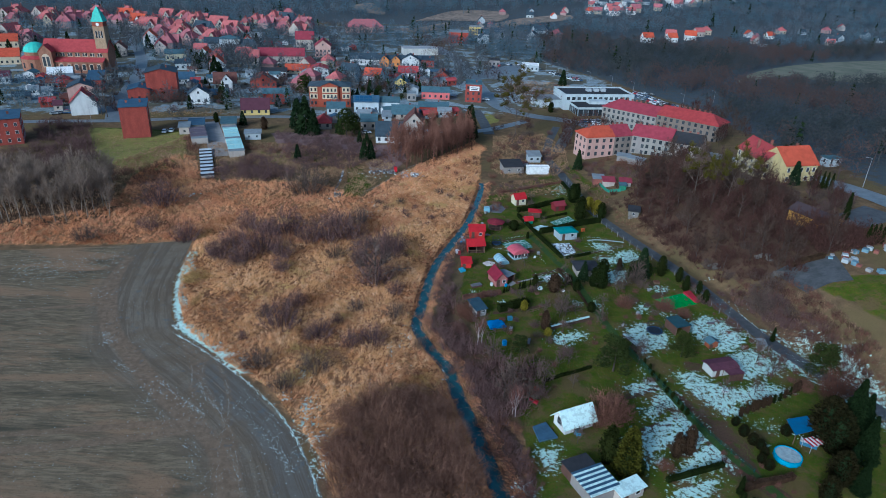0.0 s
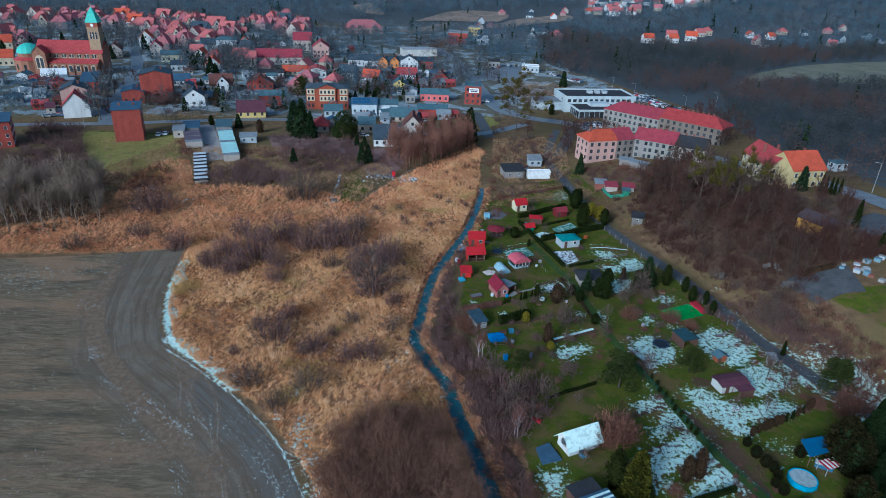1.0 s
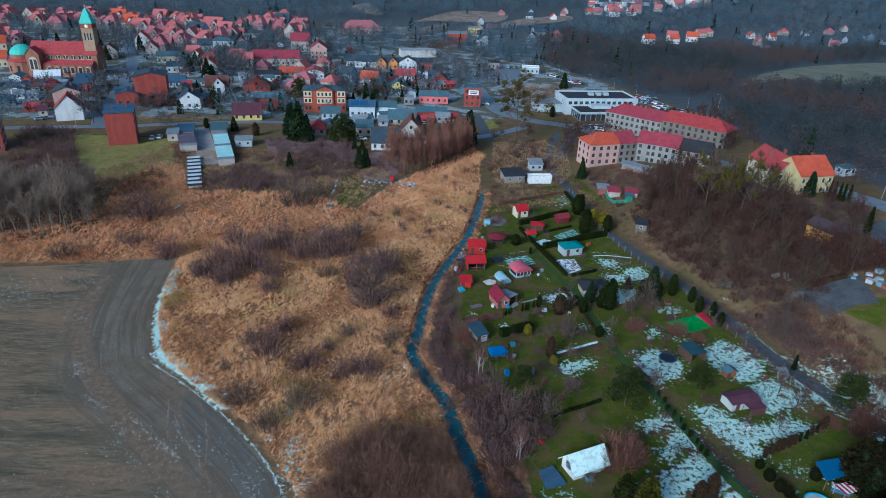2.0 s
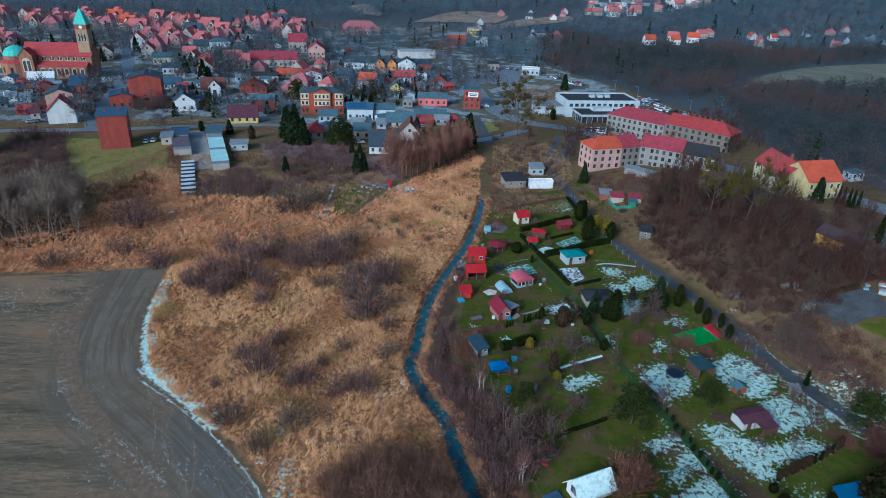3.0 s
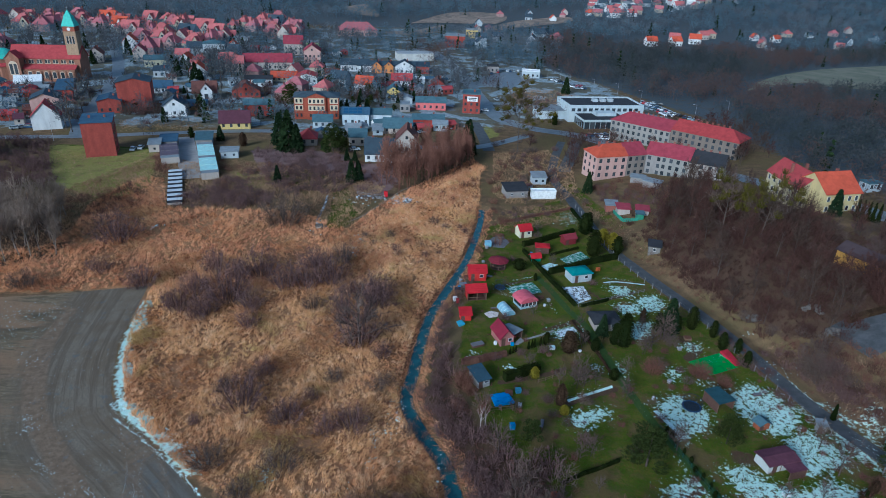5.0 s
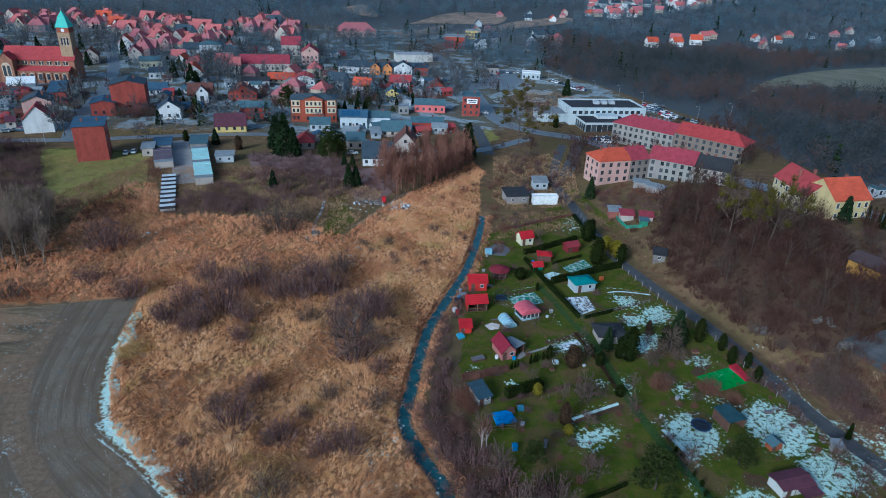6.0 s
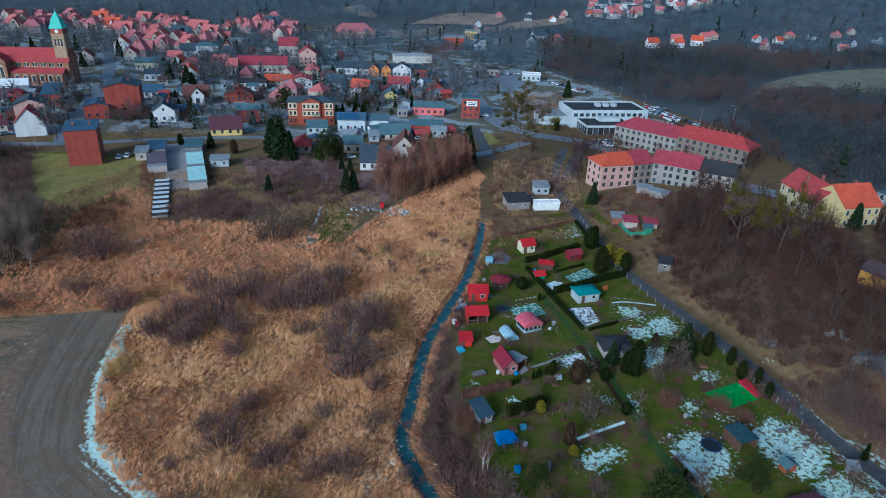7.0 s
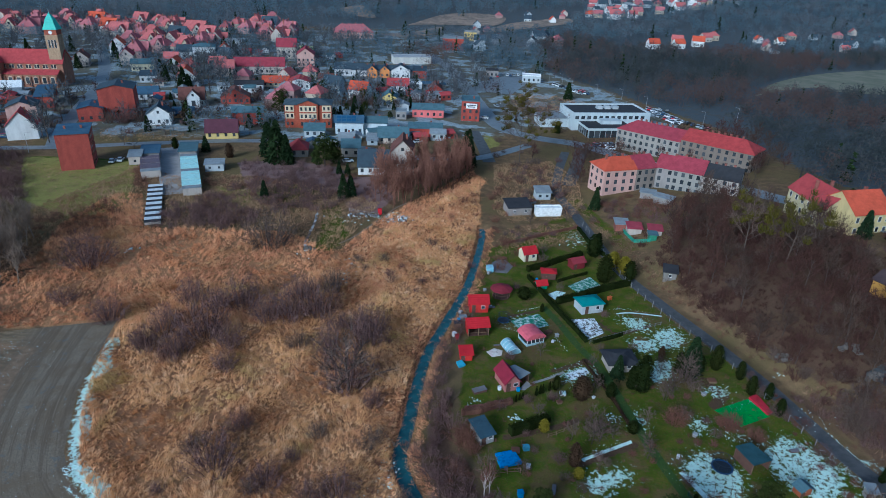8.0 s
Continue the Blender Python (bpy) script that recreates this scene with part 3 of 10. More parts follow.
SOIL_LINES = [
    ([(45.2, 96.3), (47.4, 90.9), (49.1, 85.9), (50.1, 81.8), (51.3, 76.1), (53.9, 72.7)], 1.6), ([(12.4, 124.2), (16.9, 125.5), (22.4, 127.6), (25.8, 129.5)], 0.7), ([(23.7, 118.3), (28.4, 120.7), (34.2, 123.4)], 0.8), ([(16.8, 163.7), (23.5, 166.7)], 0.6), ([(23.3, 143.6), (27.0, 145.2), (31.4, 147.7)], 0.7),
    ([(31.8, 147.4), (33.7, 140.4), (34.9, 135.0)], 0.6), ([(36.5, 162.1), (39.6, 157.6), (48.0, 161.9)], 0.6), ([(53.2, 142.1), (54.9, 137.4), (52.1, 134.7)], 1.2), ([(43.0, 94.2), (44.0, 90.1)], 1.2), ([(30.8, 93.5), (35.3, 95.6), (42.9, 99.4)], 0.8), ([(33.5, 85.0), (37.0, 86.9), (41.0, 88.8)], 0.9)]


def blobs(xy, rows, snowy=True):
    out = np.zeros(len(xy))
    for x, y, rx, ry, k in rows:
        r = np.hypot((xy[:, 0] - x) / rx, (xy[:, 1] - y) / ry)
        out = np.maximum(out, (k - (0.015 if snowy else 0)) * np.clip(1.75 - r * 0.95, 0, 1))
    return out


def spaced(lo, a, b, hi, fine, grow):
    """Grid lines, fine between a and b and ever wider towards lo and hi."""
    mid = list(np.arange(a, b, fine))
    up, s = [b], fine
    while up[-1] < hi:
        s *= grow
        up.append(up[-1] + s)
    down, s = [], fine
    while (down[-1] if down else a) > lo:
        s *= grow
        down.append((down[-1] if down else a) - s)
    return np.array(down[::-1] + mid + up)


def ground_sheet():
    gx = spaced(-4500, -86, 135, 4500, 0.75, 1.085)
    gy = spaced(-1500, 52, 240, 4800, 0.75, 1.085)
    X, Y = np.meshgrid(gx, gy)
    xy = np.stack([X.ravel(), Y.ravel()], 1)
    z = land_height(xy)
    nx, ny = len(gx), len(gy)
    i = (np.arange(ny - 1)[:, None] * nx + np.arange(nx - 1)).ravel()
    me = bpy.data.meshes.new("ground")
    me.from_pydata(np.column_stack([xy, z]), [], np.stack([i, i + 1, i + nx + 1, i + nx], 1))
    me.shade_smooth()
    field = depth_in(xy, FIELD)
    garden = depth_in(xy, GARDEN)
    layer = lambda polys, w: np.max([soft(depth_in(xy, p), w) for p in polys], 0)
    reed = layer(REEDS, 6)
    lawn = np.maximum(np.max([soft(depth_in(xy, p), 4) for p in LAWNS], 0), soft(garden, 4))
    edge = dist_line(xy, smooth_line(FIELD[3:12]))
    along = np.sin(xy[:, 1] * 0.55) * np.sin(xy[:, 1] * 0.23 + xy[:, 0] * 0.3 + 1)
    strip = (0.68 + 0.10 * along) * (edge < 6) * (xy[:, 1] > 98) * (xy[:, 1] < 150) * np.clip(1.5 - np.abs(field + 1.7 + 0.5 * along) / (1.5 + 0.5 * along), 0, 1)
    lane = dist_line(xy, lane_line)
    side = 0.43 * np.clip(1.6 - np.abs(lane - 3.0) / 1.6, 0, 1) * (xy[:, 1] < 122)
    snow = np.max([0.60 * np.max([soft(depth_in(xy, p) + 0.8, 2.0) for p in SNOW_PLOTS], 0), 0.38 * np.max([np.clip(1.2 + depth_in(xy, p) / 4.0, 0, 1) for p in SNOW_PLOTS], 0), blobs(xy, SNOW_B), blobs(xy, SNOW_C), strip, side], 0)
    strips = np.max([0.75 * np.clip(1.6 - dist_line(xy, p) / w, 0, 1) for p, w in SOIL_LINES], 0)
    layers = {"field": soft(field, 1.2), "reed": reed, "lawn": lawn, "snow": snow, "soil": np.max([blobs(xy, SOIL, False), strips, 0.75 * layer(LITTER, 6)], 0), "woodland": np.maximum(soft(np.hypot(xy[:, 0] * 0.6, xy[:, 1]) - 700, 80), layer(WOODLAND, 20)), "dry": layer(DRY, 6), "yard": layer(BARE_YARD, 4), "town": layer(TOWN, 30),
              "mud": np.clip(1.25 - edge / 22, 0, 1), "rut": np.max([np.clip(1.4 - dist_line(xy, smooth_line(p)) / w, 0, 1) for p, w in RUTS] + [0.7 * np.clip(1.4 - dist_line(xy, smooth_line(p)) / 0.8, 0, 1) for p in WHEEL_LINES], 0),
              "edge": edge, "wet": np.clip(1.3 - dist_line(xy, smooth_line(WET)) / 5.5, 0, 1)}
    for name, values in layers.items():
        me.attributes.new(name, "FLOAT", "POINT").data.foreach_set("value", np.asarray(values, np.float32))
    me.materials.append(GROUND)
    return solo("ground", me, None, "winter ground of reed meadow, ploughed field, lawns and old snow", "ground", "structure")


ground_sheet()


def ribbon(pts, width, z, name, material, label, category, lift=True):
    """A strip along a line."""
    p = np.asarray(pts, float)
    d = np.gradient(p, axis=0)
    d /= np.hypot(*d.T)[:, None]
    n = np.stack([-d[:, 1], d[:, 0]], 1)
    w = np.asarray(width) * np.ones(len(p))
    l, r = p + n * w[:, None] / 2, p - n * w[:, None] / 2
    s = Shape()
    for i in range(len(p) - 1):
        for k in range(4):
            e = [l[i] + (r[i] - l[i]) * k / 4, l[i] + (r[i] - l[i]) * (k + 1) / 4, l[i + 1] + (r[i + 1] - l[i + 1]) * (k + 1) / 4, l[i + 1] + (r[i + 1] - l[i + 1]) * k / 4]
            s.add([(*q, z + 1.02 * float(terrace(q[None])[0])) for q in e], [(0, 1, 2, 3)])
    return solo(name, s, material, label, category, "structure")


ribbon(stream_line, np.interp(stream_line[:, 1], [70, 120, 260], [2.9, 2.4, 1.5]), -0.6, "water", WATER, "narrow teal stream between reed banks", "stream")
ribbon(lane_line, 3.4, 0.05, "road", LANE_ASPHALT, "narrow wet asphalt lane beside the gardens", "road")
MAIN = smooth_line([(-13.4, 551.0), (1.0, 499.6), (11.9, 433.9), (20.5, 367.9), (27.0, 333.3), (41.6, 317.0), (57.5, 309.2), (70.9, 293.7), (95.4, 256.2), (114.4, 211.3), (120.5, 188.4), (126.5, 173.5), (133.8, 142.9)])
ribbon(MAIN, 8.0, 0.06, "road", ASPHALT, "wet asphalt main road through the town", "road")
ribbon(smooth_line([(-247.2, 245.4), (-184.3, 268.2), (-145.3, 276.5), (-119.6, 284.9), (-78.1, 294.9), (-40.6, 293.4), (-8.2, 280.0), (14.8, 283.6), (37.6, 304.9)]), 5.0, 0.055, "road", ASPHALT, "grey asphalt street along the town edge", "road")
ribbon(smooth_line([(-149.3, 276.9), (-159.5, 300.6), (-171.7, 338.3), (-187.0, 385.4), (-207.0, 433.9), (-245.0, 507.1), (-270.5, 552.4)]), 7.0, 0.07, "road", ASPHALT, "town street leading past the church", "road")
ribbon(smooth_line([(121.1, 164.7), (110.5, 158.9), (105.3, 157.4)]), 10.0, 0.04, "pavement", LANE_ASPHALT, "wet asphalt yard beside the main road", "yard")
ribbon(smooth_line([(81.8, 132.4), (88.4, 134.2), (94.2, 133.6)]), 11.0, 0.04, "pavement", LANE_ASPHALT, "dark paved yard behind the wood", "yard")
ribbon(smooth_line([(18.7, 278.3), (16.8, 301.6), (14.0, 324.6)]), 5.0, 0.045, "pavement", LANE_ASPHALT, "wet parking area", "yard")
ribbon(smooth_line([(45.3, 254.2), (52.4, 276.7), (58.8, 300.1)]), 5.0, 0.045, "pavement", LANE_ASPHALT, "wet tarmac forecourt", "yard")
ribbon(smooth_line([(26.7, 412.7), (40.2, 446.8), (57.4, 462.2)]), 26.0, 0.045, "pavement", ASPHALT, "car park", "yard")
ribbon(smooth_line([(-107.7, 280.7), (-96.6, 255.6), (-86.0, 231.2)]), 7.5, 0.05, "pavement", CONCRETE, "concrete lane between garages", "yard")

def meadow(pts, label):
    s = Shape().add([(*p, 0.3) for p in smooth_line(list(pts) + [pts[0]], 5)[:-1]], [tuple(range(5 * len(pts)))])
    return solo("field", s, MEADOW, label, "field", "structure")


def meadow_mat():
    n = Nodes("pale_meadow", 1.0, 0, 0.05)
    return n.done(n.mix(n.step(n.noise(0.06, 5, 0.65), 0.35, 0.65), (0.135, 0.138, 0.098), (0.19, 0.182, 0.135)))


MEADOW = meadow_mat()
meadow(FAR_FIELD, "pale grey-green field behind the woods")


def stubble_mat():
    n = Nodes("dry_slope_grass", 1.0, 0, 0.05)
    col = n.mix(n.step(n.noise(0.05, 5, 0.7), 0.4, 0.6), (0.27, 0.205, 0.155), (0.15, 0.125, 0.105))
    return n.done(n.mix(n.step(n.noise(0.3, 4, 0.7), 0.45, 0.7), col, (0.34, 0.26, 0.195)))


STUBBLE = stubble_mat()
for pts in ([(-66.5, 655.6), (-34.2, 676.6), (-6.2, 735.2), (-5.6, 686.6), (-32.2, 639.2)], [(-40.6, 740.1), (-0.4, 845.1), (43.0, 861.8), (70.0, 835.9), (51.5, 762.8), (0.0, 755.5)], [(43.6, 735.8), (80.5, 798.3), (142.5, 849.9), (142.9, 809.1), (89.0, 752.2), (48.0, 704.6)], [(-130.0, 856.0), (-106.7, 893.2), (-78.7, 789.2), (-108.8, 804.9)]):
    rim = smooth_line(pts + pts[:1], 6)[:-1]
    solo("field", Shape().add([(*p, float(land_height(np.array([p]))[0]) + 0.6) for p in rim], [tuple(range(len(rim)))]), STUBBLE, "dry pale grass on the far slope", "field", "structure")

# ---- buildings ----


def pane_shapes(w, h):
    def make(w, h):
        f, g = Shape(), Shape()
        t = 0.05
        o, q = [(-w / 2, 0), (w / 2, 0), (w / 2, h), (-w / 2, h)], [(-w / 2 + t, t), (w / 2 - t, t), (w / 2 - t, h - t), (-w / 2 + t, h - t)]
        f.add([(x, -0.07, z) for x, z in o] + [(x, -0.07, z) for x, z in q] + [(x, 0.05, z) for x, z in o] + [(x, 0.05, z) for x, z in q],
              [k for i in range(4) for k in ((i, (i + 1) % 4, 4 + (i + 1) % 4, 4 + i), (i, 8 + i, 8 + (i + 1) % 4, (i + 1) % 4), (4 + i, 4 + (i + 1) % 4, 12 + (i + 1) % 4, 12 + i))])
        g.box(-w / 2 + t, w / 2 - t, -0.03, 0.03, t, h - t)
        return f.mesh("window_frame", WHITE), g.mesh("pane", GLASS)
    return kept("win", make, w, h)


def far_window(parent, m, w, h):
    """A far window: one deep-set pane."""
    me = kept("farwin", lambda w, h: Shape().box(-w / 2, w / 2, -0.05, 0.05, 0, h).mesh("window", GLASS), w, h)
    ob = new("window", me)
    ob.parent = parent
    ob.matrix_basis = m


def window(parent, m, w=1.1, h=1.4):
    if m.translation.length > 0 and parent.matrix_basis.translation.y > 235:
        return far_window(parent, m, w, h)
    f, g = pane_shapes(w, h)
    ob = new("window", f)
    ob.parent = parent
    ob.matrix_basis = m
    p = new("pane", g)
    p.parent = ob
    return ob


def windows_on(parent, w, d, h, faces="flr", z0=1.0, win=(1.1, 1.4), gap=3.0, storey=3.0):
    """Rows of windows on the front, left and right walls; the front lies at y = 0."""
    floors = max(1, int((h - 0.4) / storey))
    for face in faces:
        length = w if face == "f" else d
        n = max(1, int(round(length / gap)) if length > 3 else 1)
        for i in range(n):
            s = -length / 2 + length * (i + 0.5) / n
            for k in range(floors):
                z = z0 + k * storey
                m = {"f": pose(s, 0, z), "l": pose(-w / 2, d / 2 + s, z, 0, 0, -90), "r": pose(w / 2, d / 2 + s, z, 0, 0, 90)}[face]
                window(parent, m, *win)


def gable(w, d, h, rh, over, ridge, thick=0.16):
    """A gabled roof over a block w x d; ridge along x or y."""
    s = Shape()
    a, b = (w / 2 + over, d / 2 + over)
    if ridge == "x":
        drop = rh * over / (d / 2)
        for y0, sg in ((-b, 1), (b, -1)):
            s.add([(-a, y0, h - drop), (a, y0, h - drop), (a, 0, h + rh), (-a, 0, h + rh),
                   (-a, y0, h - drop + thick), (a, y0, h - drop + thick), (a, 0, h + rh + thick), (-a, 0, h + rh + thick)],
                  [(0, 3, 2, 1), (4, 5, 6, 7), (0, 1, 5, 4), (1, 2, 6, 5), (3, 0, 4, 7)])
    else:
        drop = rh * over / (w / 2)
        for x0 in (-a, a):
            s.add([(x0, -b, h - drop), (x0, b, h - drop), (0, b, h + rh), (0, -b, h + rh),
                   (x0, -b, h - drop + thick), (x0, b, h - drop + thick), (0, b, h + rh + thick), (0, -b, h + rh + thick)],
                  [(0, 3, 2, 1), (4, 5, 6, 7), (0, 1, 5, 4), (1, 2, 6, 5), (3, 0, 4, 7)])
    s.v = [(x, y + d / 2, z) for x, y, z in s.v]
    return s


def hip(w, d, h, rh, over):
    a, b = w / 2 + over, d / 2 + over
    k = max(0.0, (w - d) / 2)
    j = max(0.0, (d - w) / 2)
    s = Shape()
    s.add([(-a, -b, h - 0.1), (a, -b, h - 0.1), (a, b, h - 0.1), (-a, b, h - 0.1), (-a, -b, h + 0.1), (a, -b, h + 0.1), (a, b, h + 0.1), (-a, b, h + 0.1),
           (-k, -j, h + rh), (k, -j, h + rh), (k, j, h + rh), (-k, j, h + rh)],
          [(0, 3, 2, 1), (0, 1, 5, 4), (1, 2, 6, 5), (2, 3, 7, 6), (3, 0, 4, 7), (4, 5, 9, 8), (5, 6, 10, 9), (6, 7, 11, 10), (7, 4, 8, 11), (8, 9, 10, 11)])
    s.v = [(x, y + d / 2, z) for x, y, z in s.v]
    return s


def half_hip(w, d, h, rh, over, left):
    """A roof hipped at one end; its other end meets the next section."""
    a, b = w / 2 + over, d / 2 + over
    s = Shape().add([(-a, -b, h - 0.1), (w / 2, -b, h - 0.1), (w / 2, b, h - 0.1), (-a, b, h - 0.1), (-a, -b, h + 0.1), (w / 2, -b, h + 0.1), (w / 2, b, h + 0.1), (-a, b, h + 0.1), (-w / 2 + d * 0.45, 0, h + rh), (w / 2, 0, h + rh)],
                    [(0, 3, 2, 1), (0, 1, 5, 4), (1, 2, 6, 5), (2, 3, 7, 6), (3, 0, 4, 7), (4, 5, 9, 8), (5, 6, 9), (6, 7, 8, 9), (7, 4, 8)])
    if not left:
        s.v, s.f = [(-x, y, z) for x, y, z in s.v], [tuple(reversed(f)) for f in s.f]
    s.v = [(x, y + d / 2, z) for x, y, z in s.v]
    return s


def walls(w, d, h, rh, roof, ridge):
    s = Shape().box(-w / 2, w / 2, 0, d, -1.5, h)
    if roof == "gable" and ridge == "x":
        for x0, x1 in ((-w / 2, -w / 2 + 0.3), (w / 2 - 0.3, w / 2)):
            s.add([(x0, 0, h), (x0, d, h), (x0, d / 2, h + rh), (x1, 0, h), (x1, d, h), (x1, d / 2, h + rh)], [(0, 2, 1), (3, 4, 5), (0, 3, 5, 2), (1, 2, 5, 4)])
    elif roof == "gable":
        for y0, y1 in ((0, 0.3), (d - 0.3, d)):
            s.add([(-w / 2, y0, h), (w / 2, y0, h), (0, y0, h + rh), (-w / 2, y1, h), (w / 2, y1, h), (0, y1, h + rh)], [(0, 1, 2), (3, 5, 4), (0, 2, 5, 3), (1, 4, 5, 2)])
    elif roof == "mono":
        s.add([(-w / 2, d - 0.3, h), (w / 2, d - 0.3, h), (w / 2, d, h), (-w / 2, d, h), (-w / 2, d, h + rh), (w / 2, d, h + rh)], [(0, 1, 5, 4), (3, 4, 5, 2), (0, 4, 3), (1, 2, 5)])
    return s


HOUSE_SPOTS = []


def clear_of_houses(p, room=1.0):
    return all(math.hypot(p[0] - x, p[1] - y) > r + room for x, y, r in HOUSE_SPOTS)


def house(label, x, y, w, yaw, d, h, rh, wall, cover, roof="gable", ridge="x", name="house", faces="flr", win=(1.1, 1.4), gap=3.0, storey=3.0, z0=1.0,
          chimneys=1, over=0.4, group="", category="house", z=None):
    """A house whose front wall's middle stands at x, y; it reaches d metres back."""
    a = radians(yaw)
    HOUSE_SPOTS.append((x - math.sin(a) * d / 2, y + math.cos(a) * d / 2, 0.5 * max(w, d) + 0.6))
    ob = thing(name, label, category, x, y, ground_z(x, y) if z is None else z, yaw, group)
    part("wall", walls(w, d, h, rh, roof, ridge), wall, ob)
    if roof == "gable":
        part("roof", gable(w, d, h, rh, over, ridge), cover, ob)
    elif roof == "hip":
        part("roof", hip(w, d, h, rh, over), cover, ob)
    elif roof in ("hip_left", "hip_right"):
        part("roof", half_hip(w, d, h, rh, over, roof == "hip_left"), cover, ob)
    elif roof == "mono":
        k = rh / d
        s = Shape().add([(-w / 2 - over, -over, h - over * k), (w / 2 + over, -over, h - over * k), (w / 2 + over, d + over, h + rh + over * k), (-w / 2 - over, d + over, h + rh + over * k),
                         (-w / 2 - over, -over, h - over * k + 0.15), (w / 2 + over, -over, h - over * k + 0.15), (w / 2 + over, d + over, h + rh + over * k + 0.15), (-w / 2 - over, d + over, h + rh + over * k + 0.15)],
                        [(0, 3, 2, 1), (4, 5, 6, 7), (0, 1, 5, 4), (1, 2, 6, 5), (2, 3, 7, 6), (3, 0, 4, 7)])
        part("roof", s, cover, ob)
    else:
        s = Shape().box(-w / 2 - 0.1, w / 2 + 0.1, -0.1, d + 0.1, h, h + 0.12)
        s.box(-w / 2 - 0.1, w / 2 + 0.1, -0.1, 0.15, h + 0.12, h + 0.45).box(-w / 2 - 0.1, w / 2 + 0.1, d - 0.15, d + 0.1, h + 0.12, h + 0.45)
        s.box(-w / 2 - 0.1, -w / 2 + 0.15, 0.15, d - 0.15, h + 0.12, h + 0.45).box(w / 2 - 0.15, w / 2 + 0.1, 0.15, d - 0.15, h + 0.12, h + 0.45)
        part("roof", s, cover, ob)
    if faces:
        windows_on(ob, w, d, h, faces, z0, win, gap, storey)
        if roof == "gable" and ridge == "y" and rh > 2.4:
            window(ob, pose(0, 0, h + 0.3), 1.0, 1.2)
    for i in range(chimneys):
        cx = -w / 4 + (w / 2) * i / max(1, chimneys - 1) if chimneys > 1 else w / 6
        top = h + rh + 0.6
        c = Shape().box(cx - 0.35, cx + 0.35, d / 2 + 0.2, d / 2 + 0.8, h, top).box(cx - 0.42, cx + 0.42, d / 2 + 0.13, d / 2 + 0.87, top, top + 0.12)
        part("chimney", c, BRICKB, ob)
    return ob


# apartment blocks
house("pale pink apartment block with a bright orange tiled roof", 60.3, 244.0, 12.1, 16, 10, 8.4, 3.3, PINK, ORANGE, "hip_left", name="apartment_block", faces="fl", win=(1.1, 1.4), gap=3.4, storey=2.6, chimneys=3, category="apartment block", z=1.5)
house("grey plastered corner section with a dull red roof", 69.9, 247.2, 8.0, 21, 10, 8.2, 3.3, plaster(0.24, 0.205, 0.175), CRIMSON, name="apartment_block", faces="f", win=(1.1, 1.4), gap=2.6, storey=2.55, chimneys=3, over=0.3, category="apartment block", z=1.7)
house("grey plastered apartment section with a dull red roof", 76.2, 247.3, 6.6, -32, 10, 8.0, 3.3, GREYWALL, CRIMSON, name="apartment_block", faces="f", win=(1.1, 1.4), gap=3.0, storey=2.5, chimneys=2, over=0.3, category="apartment block", z=2.1)
house("apartment section with pale grey walls and a red roof", 82.1, 242.8, 9.8, -32, 11, 7.9, 3.5, plaster(0.26, 0.25, 0.225), CRIMSON, name="apartment_block", faces="f", win=(1.1, 1.4), gap=2.6, storey=2.45, chimneys=3, over=0.3, category="apartment block", z=2.5)
house("grey apartment section with a dark slate roof", 91.3, 237.7, 11.6, -30, 10, 7.4, 3.2, BEIGE, DARKROOF, name="apartment_block", faces="f", win=(1.1, 1.4), gap=3.0, storey=2.3, chimneys=3, over=0.3, category="apartment block", z=2.7)
house("long grey apartment block with a dull red tiled roof", 83.4, 293.1, 27.4, -42, 12, 8.3, 3.6, plaster(0.28, 0.26, 0.23), CRIMSON, "hip_left", name="apartment_block", faces="fl", win=(1.1, 1.4), gap=2.5, storey=2.6, chimneys=7, category="apartment block", z=1.2)
house("long brownish apartment block with a bright red tiled roof", 103.9, 274.5, 27.6, -42, 12, 7.9, 3.6, plaster(0.19, 0.155, 0.125), roofing(0.40, 0.06, 0.06), "hip_right", name="apartment_block", faces="fr", win=(1.1, 1.4), gap=2.7, storey=2.45, chimneys=7, category="apartment block", z=2.8)
house("pale yellow wing with a red tiled roof", 106.0, 197.2, 8.6, 4, 17, 6.2, 4.0, plaster(0.52, 0.45, 0.26), RED, "gable", "y", name="apartment_block", faces="fl", win=(1.0, 1.5), gap=2.9, storey=2.9, chimneys=2, category="apartment block", z=10.3)
house("pale yellow block with an orange-red tiled roof", 111.7, 192.4, 11.4, 13, 12, 6.3, 4.3, plaster(0.58, 0.47, 0.22), ORANGE, name="apartment_block", faces="fr", win=(1.0, 1.5), gap=2.2, storey=2.9, chimneys=1, category="apartment block", z=11.0)
# town houses
house("tall red brick tenement with a flat blue-grey roof", -126.7, 251.1, 10.3, 21, 11, 12.7, 0.8, BRICK, BLUEROOF, "mono", name="tenement", faces="r", category="tenement", chimneys=2)
house("red brick tenement on the town's edge", -171.1, 233.7, 15.3, 29, 12, 10, 0.8, BRICK, BLUEROOF, "mono", name="tenement", category="tenement", chimneys=2)
house("white gabled house with a red tiled roof", -165.4, 283.9, 10.8, 24, 9, 5.7, 5.4, WHITEWALL, RED, "gable", "y", faces="")
house("pink house with a slate roof behind the white one", -175.5, 301.5, 11.2, 24, 12, 8.6, 2.2, PINK, SLATE, "gable", "y", faces="")
house("red brick hall with a shallow slate gable", -144.5, 320.2, 14.5, 19, 14, 13.4, 1.8, BRICK, SLATE, "gable", "y", faces="l")
